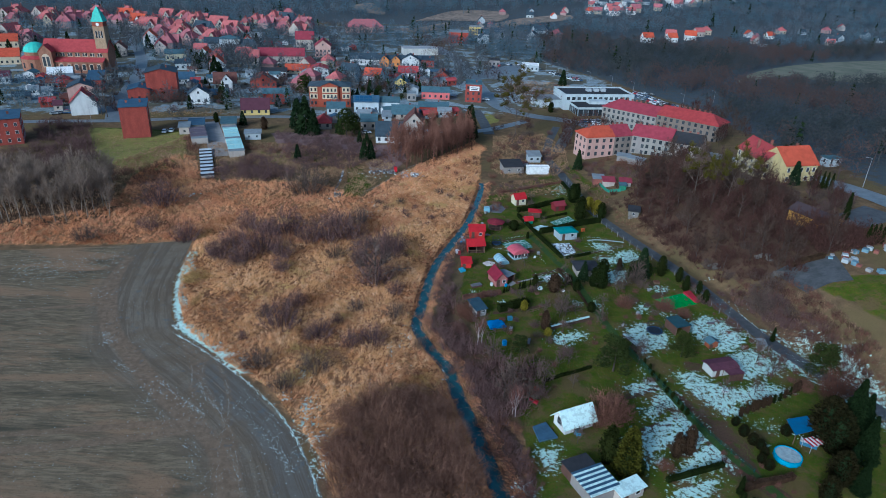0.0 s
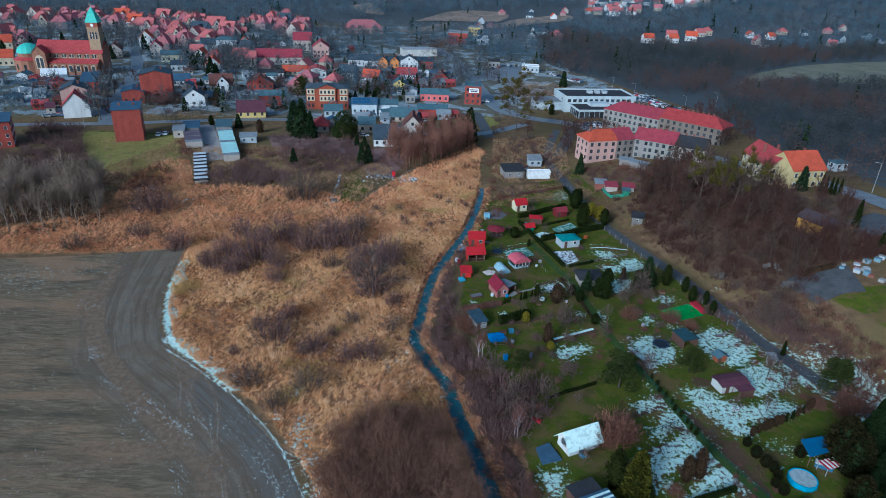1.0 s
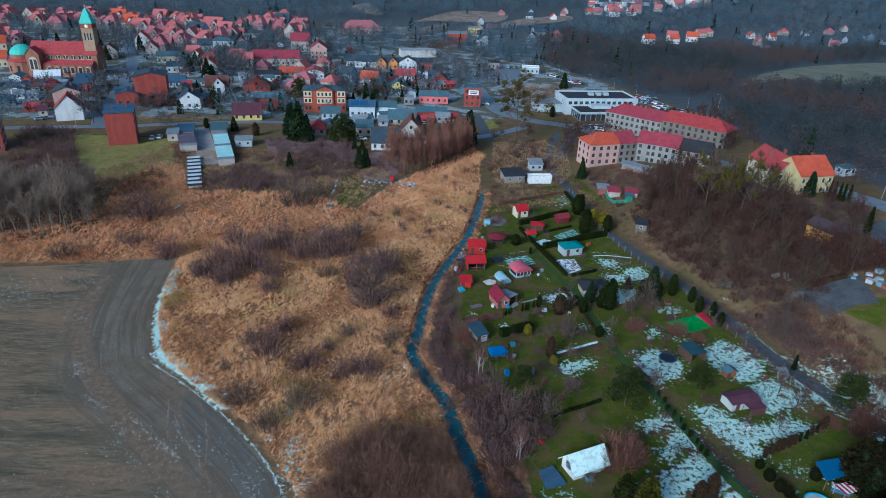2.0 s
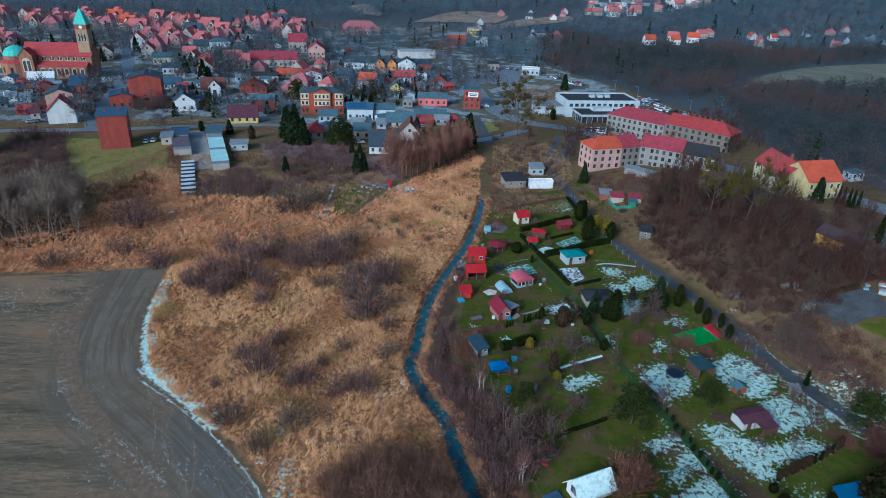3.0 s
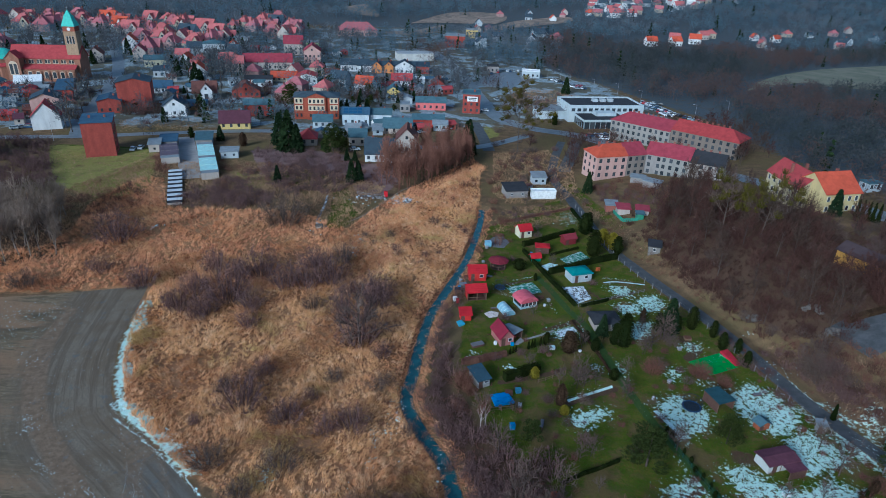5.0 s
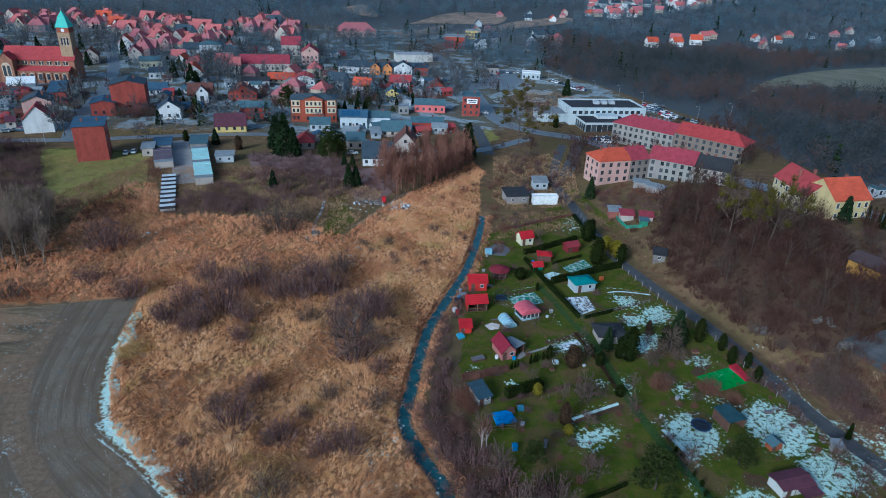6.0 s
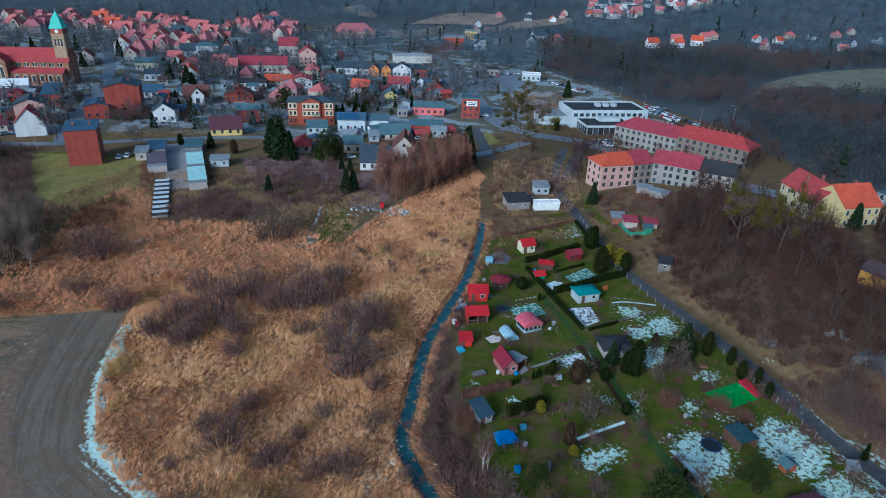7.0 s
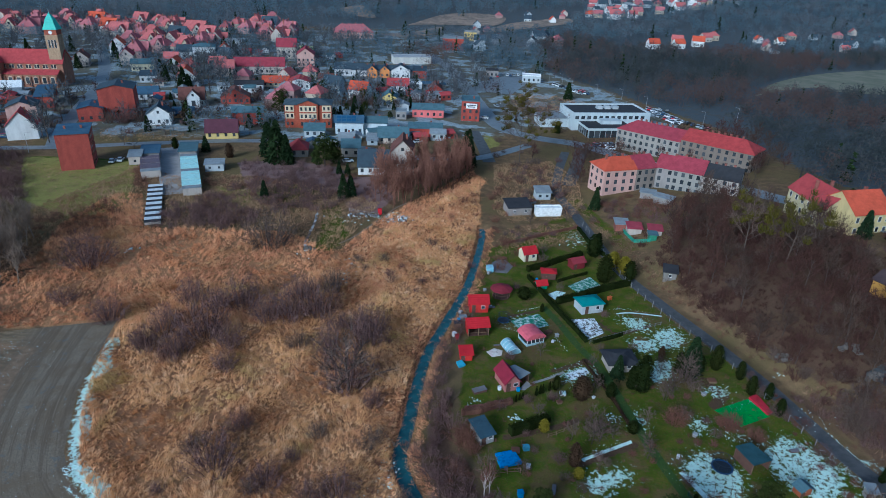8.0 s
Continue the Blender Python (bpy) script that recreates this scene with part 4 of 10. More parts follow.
house("low red brick house with a blue-grey roof", -154.2, 314.7, 10.1, 21, 12, 5.8, 1.2, BRICK, BLUEROOF, "gable", "y")
house("blue-roofed brick parish hall below the church", -186.3, 335.1, 7.6, 23, 18, 5.3, 2.0, BRICK, BLUEROOF, "mono", chimneys=0)
house("white villa with a steep dark roof", -124.0, 313.4, 10.0, 17, 9, 4.8, 3.6, WHITEWALL, SLATE, "gable", "y")
house("house with a maroon roof and green walls", -122.8, 349.7, 11.8, 15, 9, 3.6, 5.0, plaster(0.35, 0.40, 0.38), BROWNROOF)
house("white arched front gable of the maroon house", -121.0, 346.8, 5.9, 15, 3, 5.3, 3.4, WHITEWALL, BROWNROOF, "gable", "y", chimneys=0, win=(1.8, 2.6), gap=6)
house("small ochre house with a blue roof", -118.9, 327.3, 9.5, 16, 7, 2.1, 2.2, plaster(0.42, 0.24, 0.10), BLUEROOF)
house("yellow cottage with a wide maroon roof", -91.0, 296.0, 12.7, 14, 9, 2.9, 4.2, YELLOW, MAROON)
house("red brick house with a teal metal roof", -87.3, 320.4, 13.1, 12, 8, 5.4, 1.8, BRICK, TEALROOF)
house("small brick house with a red gable", -104.3, 358.4, 14.0, 13, 9, 3.4, 4.0, BRICK, BROWNROOF, "gable", "y")
house("white house with a dark flat-pitched roof", -107.0, 391.8, 15.1, 12, 9, 3.1, 1.6, WHITEWALL, DARKROOF)
house("long house with an orange-red roof", -95.3, 404.2, 15.0, 11, 9, 2.3, 3.0, CREAM, ORANGE)
house("white hall with a shallow pink-red roof", -81.2, 399.6, 11.8, 9, 13, 4.1, 1.8, WHITEWALL, RED, "gable", "y")


def villa():
    """Three-storey villa: brick below, cream rendered panels above, a gabled middle."""
    x, y, w, d, h = -59.8, 319.0, 20.4, 11.0, 10.2
    ob = house("three-storey brick and cream villa with a slate roof", x, y, w, 8, d, h, 1.8, brickwork(0.36, 0.085, 0.045), roofing(0.075, 0.10, 0.12), "hip", faces="", chimneys=2, over=0.5)
    part("middle_bay", walls(8.6, 1.0, h + 0.4, 1.6, "gable", "y"), brickwork(0.36, 0.085, 0.045), ob).matrix_basis = pose(0, -0.9, 0)
    part("bay_roof", gable(8.6, 5.0, h + 0.4, 1.6, 0.4, "y"), roofing(0.075, 0.10, 0.12), ob).matrix_basis = pose(0, -0.9, 0)
    for cx, cw, y0 in ((0, 7.4, -0.98), (-8.0, 3.8, -0.08), (8.0, 3.8, -0.08)):
        for z0, z1 in ((4.1, 6.6), (7.2, 9.9)):
            part("cream_panel", Shape().box(cx - cw / 2, cx + cw / 2, y0, y0 + 0.2, z0, z1), CREAM, ob)
        n = 4 if cx == 0 else 2
        for i in range(n):
            for z in (1.2, 4.6, 7.8):
                far_window(ob, pose(cx + cw * ((i + 0.5) / n - 0.5), y0 - 0.03, z), 0.9, 1.5)
    for sx in (-1, 1):
        part("side_panel", Shape().box(sx * w / 2 - 0.1, sx * w / 2 + 0.1, 1.0, d - 1.0, 4.1, 9.8), CREAM, ob)
        for i in range(3):
            for z in (4.6, 7.8):
                far_window(ob, pose(sx * (w / 2 + 0.08), 2.5 + i * 3, z, 0, 0, sx * 90), 0.9, 1.5)


villa()
house("pale house with a teal metal roof", -54.3, 303.8, 8.5, 8, 8, 3.0, 2.2, LIGHTWALL, TEALROOF)
house("house with a large crimson hipped roof", -55.0, 275.6, 6.8, 9, 9, 2.8, 3.2, BEIGE, RED, "hip")
solar_house = house("long pale house with solar panels", -40.5, 310.8, 12.1, 6, 9, 5.1, 2.2, plaster(0.55, 0.61, 0.64), BLUEROOF, gap=3.4)
house("long pale house with a grey roof", -29.5, 314.0, 9.9, 4, 9, 4.6, 1.8, plaster(0.55, 0.61, 0.64), TEALROOF, gap=4)
house("salmon pink house with a grey metal roof", -7.4, 346.2, 15.2, 1, 9, 3.9, 2.0, SALMON, TEALROOF)
house("tall red brick house with a flat roof", 13.0, 342.5, 8.7, -2, 12, 9.4, 0.6, BRICK, TEALROOF, "flat", name="tenement", category="tenement")
house("low red shop building with a teal roof", -7.5, 310.9, 14.5, 1, 10, 3.8, 1.4, brickwork(0.42, 0.07, 0.05), TEALROOF)
house("plain grey flat-roofed building", -20.1, 340.5, 5.0, 3, 7, 3.6, 0.4, GREYWALL, GREYROOF, "flat", chimneys=0)
house("cream house with a teal gable roof", -28.3, 370.3, 8.1, 3, 9, 3.6, 2.6, YELLOW, TEALROOF, "gable", "y")
house("white semi-detached house with a bright red roof", -26.3, 406.5, 12.2, 3, 9, 2.9, 3.4, WHITEWALL, RED)
house("red brick house with a round gable window", -4.8, 400.2, 8.5, 1, 10, 2.6, 3.4, BRICK, BROWNROOF, "gable", "y", faces="")
house("low kiosk with a white flat roof", -16.5, 413.6, 7.4, 2, 8, 2.8, 0.4, LIGHTWALL, WHITE, "flat", faces="", chimneys=0)
house("white terraced house with a slate roof", -59.7, 446.5, 18.3, 6, 9, 4.2, 3.0, WHITEWALL, SLATE, group="terrace")
house("orange gabled house of the terrace", -45.0, 442.7, 6.4, 5, 9, 4.6, 2.6, plaster(0.58, 0.24, 0.07), SLATE, "gable", "y", group="terrace")
house("orange and white gabled terraced house", -37.4, 444.4, 6.1, 4, 9, 4.6, 2.6, plaster(0.58, 0.24, 0.07), SLATE, "gable", "y", group="terrace")
house("white gabled house of the terrace", -27.3, 443.7, 11.5, 3, 9, 5.2, 3.0, WHITEWALL, SLATE, "gable", "y", group="terrace")
house("slate-roofed white terraced row behind the gables", -39.0, 447.5, 38.0, 5, 7, 4.0, 2.6, WHITEWALL, SLATE, group="terrace", faces="", chimneys=4)
house("red brick workshop behind the hall", -15.6, 447.2, 8.7, 2, 12, 4.6, 1.0, BRICK, SLATE, "mono")
house("small white house with solar strips on its dark roof", -24.1, 257.8, 11.5, 4, 10, 3.2, 4.8, WHITEWALL, SLATE, chimneys=2)
house("beige gabled house with a brown roof", -14.1, 259.5, 8.1, 2, 11, 8.5, 4.2, BEIGE, BROWNROOF, "gable", "y")
house("beige house with a blue-grey metal roof", -20.5, 298.7, 12.6, 3, 9, 2.7, 3.4, plaster(0.52, 0.44, 0.36), TEALROOF)
house("pale lean-to with a light roof", -28.9, 295.2, 4.3, 4, 6, 2.0, 1.4, LIGHTWALL, GREYROOF, "mono", chimneys=0)
house("small beige house with a pale roof", -39.4, 294.1, 6.2, 6, 7, 2.0, 2.4, BEIGE, GREYROOF)
house("small beige house with a blue roof", -35.3, 278.3, 7.2, 6, 8, 3.7, 2.4, BEIGE, TEALROOF)
house("pale yellow town house with a teal roof", -183.8, 434.3, 13.0, 18, 10, 4.4, 2.2, PALEYEL, TEALROOF)
house("light grey house with a flat slate roof", -166.5, 402.1, 9.0, 18, 9, 3.8, 1.4, LIGHTWALL, SLATE, "mono")
house("low white house with a blue roof", -148.7, 360.4, 9.5, 18, 9, 2.9, 3.0, WHITEWALL, BLUEROOF)
house("long beige tenement with a crimson roof", -114.3, 440.2, 30.4, 12, 12, 4.8, 4.4, BEIGE, CRIMSON, name="tenement", category="tenement", chimneys=4)
for i in range(4):
    for k in range(2):
        panel = part("solar_panel", Shape().box(-0.95, 0.95, -0.8, 0.8, 0.0, 0.06), paint(0.03, 0.09, 0.18, 0.25), solar_house)
        panel.matrix_basis = pose(-4.4 + i * 2.1, 1.2 + k * 1.75, 5.1 + (1.2 + k * 1.75) * 2.2 / 4.5 + 0.19, math.degrees(math.atan(2.2 / 4.5)), 0, 0)
house("white house with an orange gable roof", -222.8, 485.6, 9.6, 20, 14, 7, 5, WHITEWALL, ORANGE, "gable", "y")
house("beige house with a red gable roof", -201.6, 452.6, 8.0, 19, 12, 6, 4, BEIGE, CRIMSON, "gable", "y")
house("beige gabled house beside the street", -224.8, 441.6, 8.9, 22, 12, 5, 4, BEIGE, BROWNROOF, "gable", "y")
house("pale apartment building with a teal roof", -161.7, 479.3, 14.2, 15, 12, 9, 2, LIGHTWALL, TEALROOF, "hip", name="apartment_block", category="apartment block")
house("pale flat-roofed apartment building", -154.3, 517.4, 12.0, 13, 12, 8, 0.4, LIGHTWALL, GREYROOF, "flat", name="apartment_block", category="apartment block", chimneys=0)
house("pink house with a crimson gable roof", -91.9, 470.5, 11.2, 9, 14, 8, 4, PINK, CRIMSON, "gable", "y")
house("long house with a crimson roof", -111.6, 501.5, 13.5, 10, 14, 8, 5, BEIGE, CRIMSON)
house("small pink house with a brown roof", -68.4, 411.8, 8.2, 8, 9, 4.5, 2, PINK, BROWNROOF)
house("long low white flat-roofed hall", -22.6, 499.4, 26.5, 14, 12, 4.6, 0.4, plaster(0.55, 0.54, 0.5), paint(0.34, 0.35, 0.36), "flat", name="hall", category="hall", chimneys=0, faces="")
house("tall red brick house with flat roof", 6.2, 574.0, 16.7, -0, 16, 9, 0.5, BRICK, GREYROOF, "flat", name="tenement", category="tenement")
house("large pink manor with a broad crimson hipped roof", -80.9, 622.0, 35.0, 14, 15, 5, 6.5, PINK, ESTATE_PINK, "hip", chimneys=4)
house("pale yellow far house", 22.3, 640.9, 10.9, -2, 12, 7, 1, YELLOW, GREYROOF, "flat", chimneys=0)
house("lime green far hall", -103.9, 531.8, 9.9, 9, 14, 5, 1, plaster(0.45, 0.55, 0.25), GREYROOF, "flat", chimneys=0)
house("cream house beside the church with an orange roof", -301.7, 441.7, 14.8, 27, 14, 7, 4, CREAM, ORANGE)
house("cream parish house with an orange roof", -274.9, 395.0, 19.7, 28, 12, 5, 4, CREAM, ORANGE)
house("pale house with a maroon roof", -242.7, 340.8, 12.6, 28, 10, 4, 2, LIGHTWALL, MAROON)
house("low shed with a brown roof", -195.9, 335.0, 11.0, 24, 8, 3, 1.5, BEIGE, BROWNROOF, chimneys=0)
for row in [(-188.8, 295.5, 6.4, 26, RED, BRICK), (-185.4, 305.8, 5.7, 25, BROWNROOF, BRICKB), (-202.3, 318.2, 4.4, 26, GREYROOF, LIGHTWALL), (-207.0, 305.0, 7.4, 27, SLATE, GREYWALL), (-209.9, 319.5, 4.4, 27, GREYROOF, WHITEWALL), (-180.9, 289.9, 3.6, 26, MAROON, BEIGE)]:
    house("small backyard shed with a pitched roof", *row[:4], 6, 2.6, 1.6, row[5], row[4], name="shed", faces="f", chimneys=0, win=(0.9, 0.9), category="shed", group="backyard sheds")
house("white tent-roofed shed below the church", -220.3, 361.9, 12.3, 25, 9, 3, 2.6, WHITEWALL, WHITE, name="shed", faces="f", chimneys=0, category="shed")
# beside the lane and the main road
house("small white kiosk with a flat roof", 133.5, 211.8, 5.0, 13, 3.6, 2.6, 0.3, LIGHTWALL, TEALROOF, "flat", name="kiosk", chimneys=0, category="kiosk")
house("long ochre building with a dark purple-brown roof", 101.1, 152.3, 6.0, 26, 11.3, 2.7, 1.5, plaster(0.46, 0.25, 0.05), roofing(0.085, 0.06, 0.062), "gable", "y", name="workshop", faces="f", win=(1.0, 1.2), gap=3.2, chimneys=0, category="workshop")
house("weathered grey concrete hut", 58.0, 180.9, 3.0, -16, 3.4, 2.3, 0.4, plaster(0.20, 0.185, 0.17), DARKROOF, "mono", name="hut", faces="f", win=(0.8, 0.8), chimneys=0, category="hut")
house("shed with a pale metal roof", 53.9, 212.6, 3.6, -4, 3.4, 2.0, 0.4, BRICKB, GREYROOF, "mono", name="shed", faces="", chimneys=0, category="shed")
house("low shed with a pale metal roof before the block", 68.1, 237.0, 4.6, -20, 3.0, 2.0, 0.3, GREYWALL, GREYROOF, "mono", name="shed", faces="", chimneys=0, category="shed")
house("long low shed with a pale metal roof before the block", 70.9, 230.8, 5.6, -38, 3.0, 2.1, 0.3, GREYWALL, GREYROOF, "mono", name="shed", faces="", chimneys=0, category="shed")
house("shed with a crimson roof", 56.5, 208.4, 3.8, -4, 3.4, 1.9, 0.5, BEIGE, CRIMSON, "mono", name="shed", faces="", chimneys=0, category="shed")
house("small shed with green boarded walls", 59.8, 202.2, 2.0, -4, 2.0, 1.9, 0.2, paint(0.05, 0.20, 0.12), TEALROOF, "mono", name="shed", faces="", chimneys=0, category="shed")
house("shed with a dull red roof", 61.1, 204.8, 3.6, -10, 3.2, 1.9, 0.4, BEIGE, CRIMSON, "mono", name="shed", faces="", chimneys=0, category="shed")
house("long white container in the storage yard", 34.1, 224.6, 8.2, 7, 2.6, 2.5, 0.1, WHITE, WHITE, "flat", name="container", faces="", chimneys=0, category="container")
house("dark-roofed storage hut beside the lane", 25.1, 224.5, 7.4, 12, 6, 2.6, 0.8, GREYWALL, DARKROOF, "mono", name="shed", faces="f", win=(0.9, 0.8), chimneys=0, category="shed")
house("small pale storage hut", 34.4, 239.0, 4.8, 7, 4, 2.6, 0.8, LIGHTWALL, GREYROOF, "mono", name="shed", faces="f", win=(0.9, 0.8), chimneys=0, category="shed")




def far_houses(poly, count, seed, group):
    """Far homes scattered over a stretch of the plan."""
    r = np.random.default_rng(seed)
    poly = np.array(poly)
    styles = [("cream far house with a red tiled roof", plaster(0.42, 0.36, 0.27), ESTATE_RED, "hip"), ("pink far house with a crimson roof", plaster(0.36, 0.24, 0.22), ESTATE_PINK, "hip"),
              ("white far house with an orange roof", WHITEWALL, ORANGE, "gable"), ("pale far house with a dark roof", LIGHTWALL, SLATE, "gable"), ("beige far house with a red roof", BEIGE, ESTATE_RED, "gable")]
    big = group == "red-roofed estate"
    protos, spots, tries = {}, [], 0
    while len(spots) < count and tries < 6000:
        tries += 1
        p = r.uniform(poly.min(0), poly.max(0))
        if inside(p[None], poly)[0] and all(np.hypot(*(p - q)) > (14.5 if big else 15) for q in spots) and clear_of_houses(p, 2 if big else 5):
            spots.append(p)
            k = int(r.choice(len(styles), p=FAR_MIX[group]))
            z = float(land_height(p[None])[0])
            yaw = r.choice([0, 90]) + r.uniform(-20, 20)
            s = r.uniform(0.8, 1.15)
            if k not in protos:
                label, wall, cover, roof = styles[k]
                w, dd, hh, rh = (14.5, 11.5, 5.2, 6.2) if big else (8.0, 7.0, 3.6, 3.4) if group == "hillside homes" else (10, 8.5, 5.0, 3.8)
                protos[k] = house(label, *p, w, yaw, dd, hh, rh, wall, cover, roof, "x", group=group, gap=3.6, z=z, faces="f", chimneys=2 if big else 1)
                if big:
                    part("cross_gable", walls(6.5, 5.0, hh, 4.6, "gable", "y"), wall, protos[k]).matrix_basis = pose(w / 5, -1.2, 0)
                    part("cross_roof", gable(6.5, 7.0, hh, 4.6, 0.4, "y"), cover, protos[k]).matrix_basis = pose(w / 5, -1.2, 0)
                    window(protos[k], pose(w / 5, -1.22, 5.6), 1.4, 1.6)
            else:
                HOUSE_SPOTS.append((*p, 6.0))
                copy_thing(protos[k], pose(*p, z - 0.2, 0, 0, yaw) @ Matrix.Scale(s, 4))


def far_suburb(poly, count, seed):
    """Small pale homes on the far hillside, each with walls and a pitched roof."""
    r = np.random.default_rng(seed)
    poly = np.array(poly)
    kinds = [("white far home with a red roof", WHITEWALL, ESTATE_RED), ("pale far home with a grey roof", LIGHTWALL, SLATE), ("cream far home with a pink-red roof", plaster(0.42, 0.36, 0.27), ESTATE_PINK), ("long white far apartment house", WHITEWALL, GREYROOF)]
    firsts, made, tries = {}, 0, 0
    while made < count and tries < 4000:
        tries += 1
        p = r.uniform(poly.min(0), poly.max(0))
        if not inside(p[None], poly)[0] or not clear_of_houses(p, 8):
            continue
        made += 1
        HOUSE_SPOTS.append((*p, 6.0))
        k = int(r.choice(4, p=[0.36, 0.2, 0.3, 0.14]))
        m = pose(*p, float(land_height(p[None])[0]) - 0.2, 0, 0, float(r.choice([0, 90]) + r.uniform(-20, 20))) @ Matrix.Scale(float(r.uniform(0.85, 1.2)), 4)
        if k not in firsts:
            w, d, h, rh = (22, 10, 8, 2.5) if k == 3 else (12, 9, 5.5, 4.5)
            ob = thing("house", kinds[k][0], "house", 0, 0, group="far suburb")
            part("wall", walls(w, d, h, rh, "gable", "x"), kinds[k][1], ob)
            part("roof", gable(w, d, h, rh, 0.4, "x"), kinds[k][2], ob)
            firsts[k] = ob
            ob.matrix_basis = m
        else:
            keep = firsts[k].matrix_basis.copy()
            firsts[k].matrix_basis = Matrix.Identity(4)
            copy_thing(firsts[k], m)
            firsts[k].matrix_basis = keep


FAR_MIX = {"red-roofed estate": [0.38, 0.42, 0.05, 0.02, 0.13], "mixed homes": [0.15, 0.12, 0.18, 0.4, 0.15], "hillside homes": [0.26, 0.2, 0.06, 0.36, 0.12]}
far_houses([(-417.4, 596.3), (-410.0, 640.0), (-350.0, 662.0), (-240.0, 655.0), (-210.0, 640.0), (-195.0, 611.0), (-214.7, 533.1), (-250.1, 551.3), (-303.5, 582.4), (-361.3, 570.9)], 38, 3, "red-roofed estate")
far_houses([(-240.4, 539.5), (-200.0, 618.4), (-165.0, 586.7), (-164.6, 534.3), (-193.0, 476.4), (-207.9, 472.4)], 11, 4, "red-roofed estate")
far_houses([(-203.1, 646.2), (-169.1, 713.7), (-130.8, 642.5), (-118.5, 544.5), (-149.2, 583.7)], 13, 5, "red-roofed estate")
far_houses([(-183.6, 473.4), (-155.1, 517.1), (-136.0, 464.4), (-89.3, 432.5), (-74.8, 435.9), (-67.4, 402.2), (-123.8, 395.6), (-157.5, 412.2)], 12, 6, "mixed homes")
far_houses([(-96.4, 369.1), (-56.7, 414.4), (-38.9, 418.4), (-45.3, 379.5), (-80.5, 356.1)], 5, 8, "mixed homes")
far_houses([(25.4, 752.4), (48.4, 826.3), (151.4, 906.7), (147.6, 837.8), (103.8, 769.5), (39.3, 653.1), (28.4, 658.7)], 9, 9, "hillside homes")
far_houses([(166.3, 904.9), (238.9, 1110.4), (367.8, 1237.9), (555.2, 1293.3), (469.7, 1109.7), (294.0, 925.8), (217.5, 865.2), (167.6, 831.9)], 34, 10, "hillside homes")
far_suburb([(166.3, 904.9), (238.9, 1110.4), (367.8, 1237.9), (555.2, 1293.3), (469.7, 1109.7), (294.0, 925.8), (217.5, 865.2), (167.6, 831.9)], 56, 19)
far_houses([(302.8, 699.9), (352.5, 744.5), (546.3, 846.8), (542.1, 784.0), (456.8, 701.3), (352.9, 647.0), (284.1, 627.7)], 16, 11, "hillside homes")
far_houses([(169.9, 641.9), (196.3, 658.4), (285.3, 733.0), (255.7, 667.8), (195.6, 617.8), (164.4, 608.8)], 6, 12, "mixed homes")
far_houses([(22.2, 638.6), (92.6, 679.8), (108.1, 631.5), (29.3, 552.9)], 8, 13, "mixed homes")
far_houses([(-381.9, 516.2), (-326.7, 499.0), (-288.9, 450.4), (-328.5, 439.7)], 9, 14, "red-roofed estate")


def surround(parent, m, w, h):
    """Pale stone surround with a round head, set behind a window."""
    n = 8
    arc = [(w / 2 * math.cos(math.pi * i / n), h - w / 2 + w / 2 * math.sin(math.pi * i / n)) for i in range(n + 1)]
    rim = [(w / 2, 0)] + arc + [(-w / 2, 0)]
    k = len(rim)
    sh = Shape().add([(x, -0.04, z) for x, z in rim] + [(x, 0.12, z) for x, z in rim], [tuple(range(k - 1, -1, -1))] + [(i, (i + 1) % k, k + (i + 1) % k, k + i) for i in range(k)])
    part("window_surround", sh, kept("stone", lambda: plaster(0.52, 0.42, 0.31)), parent).matrix_basis = m


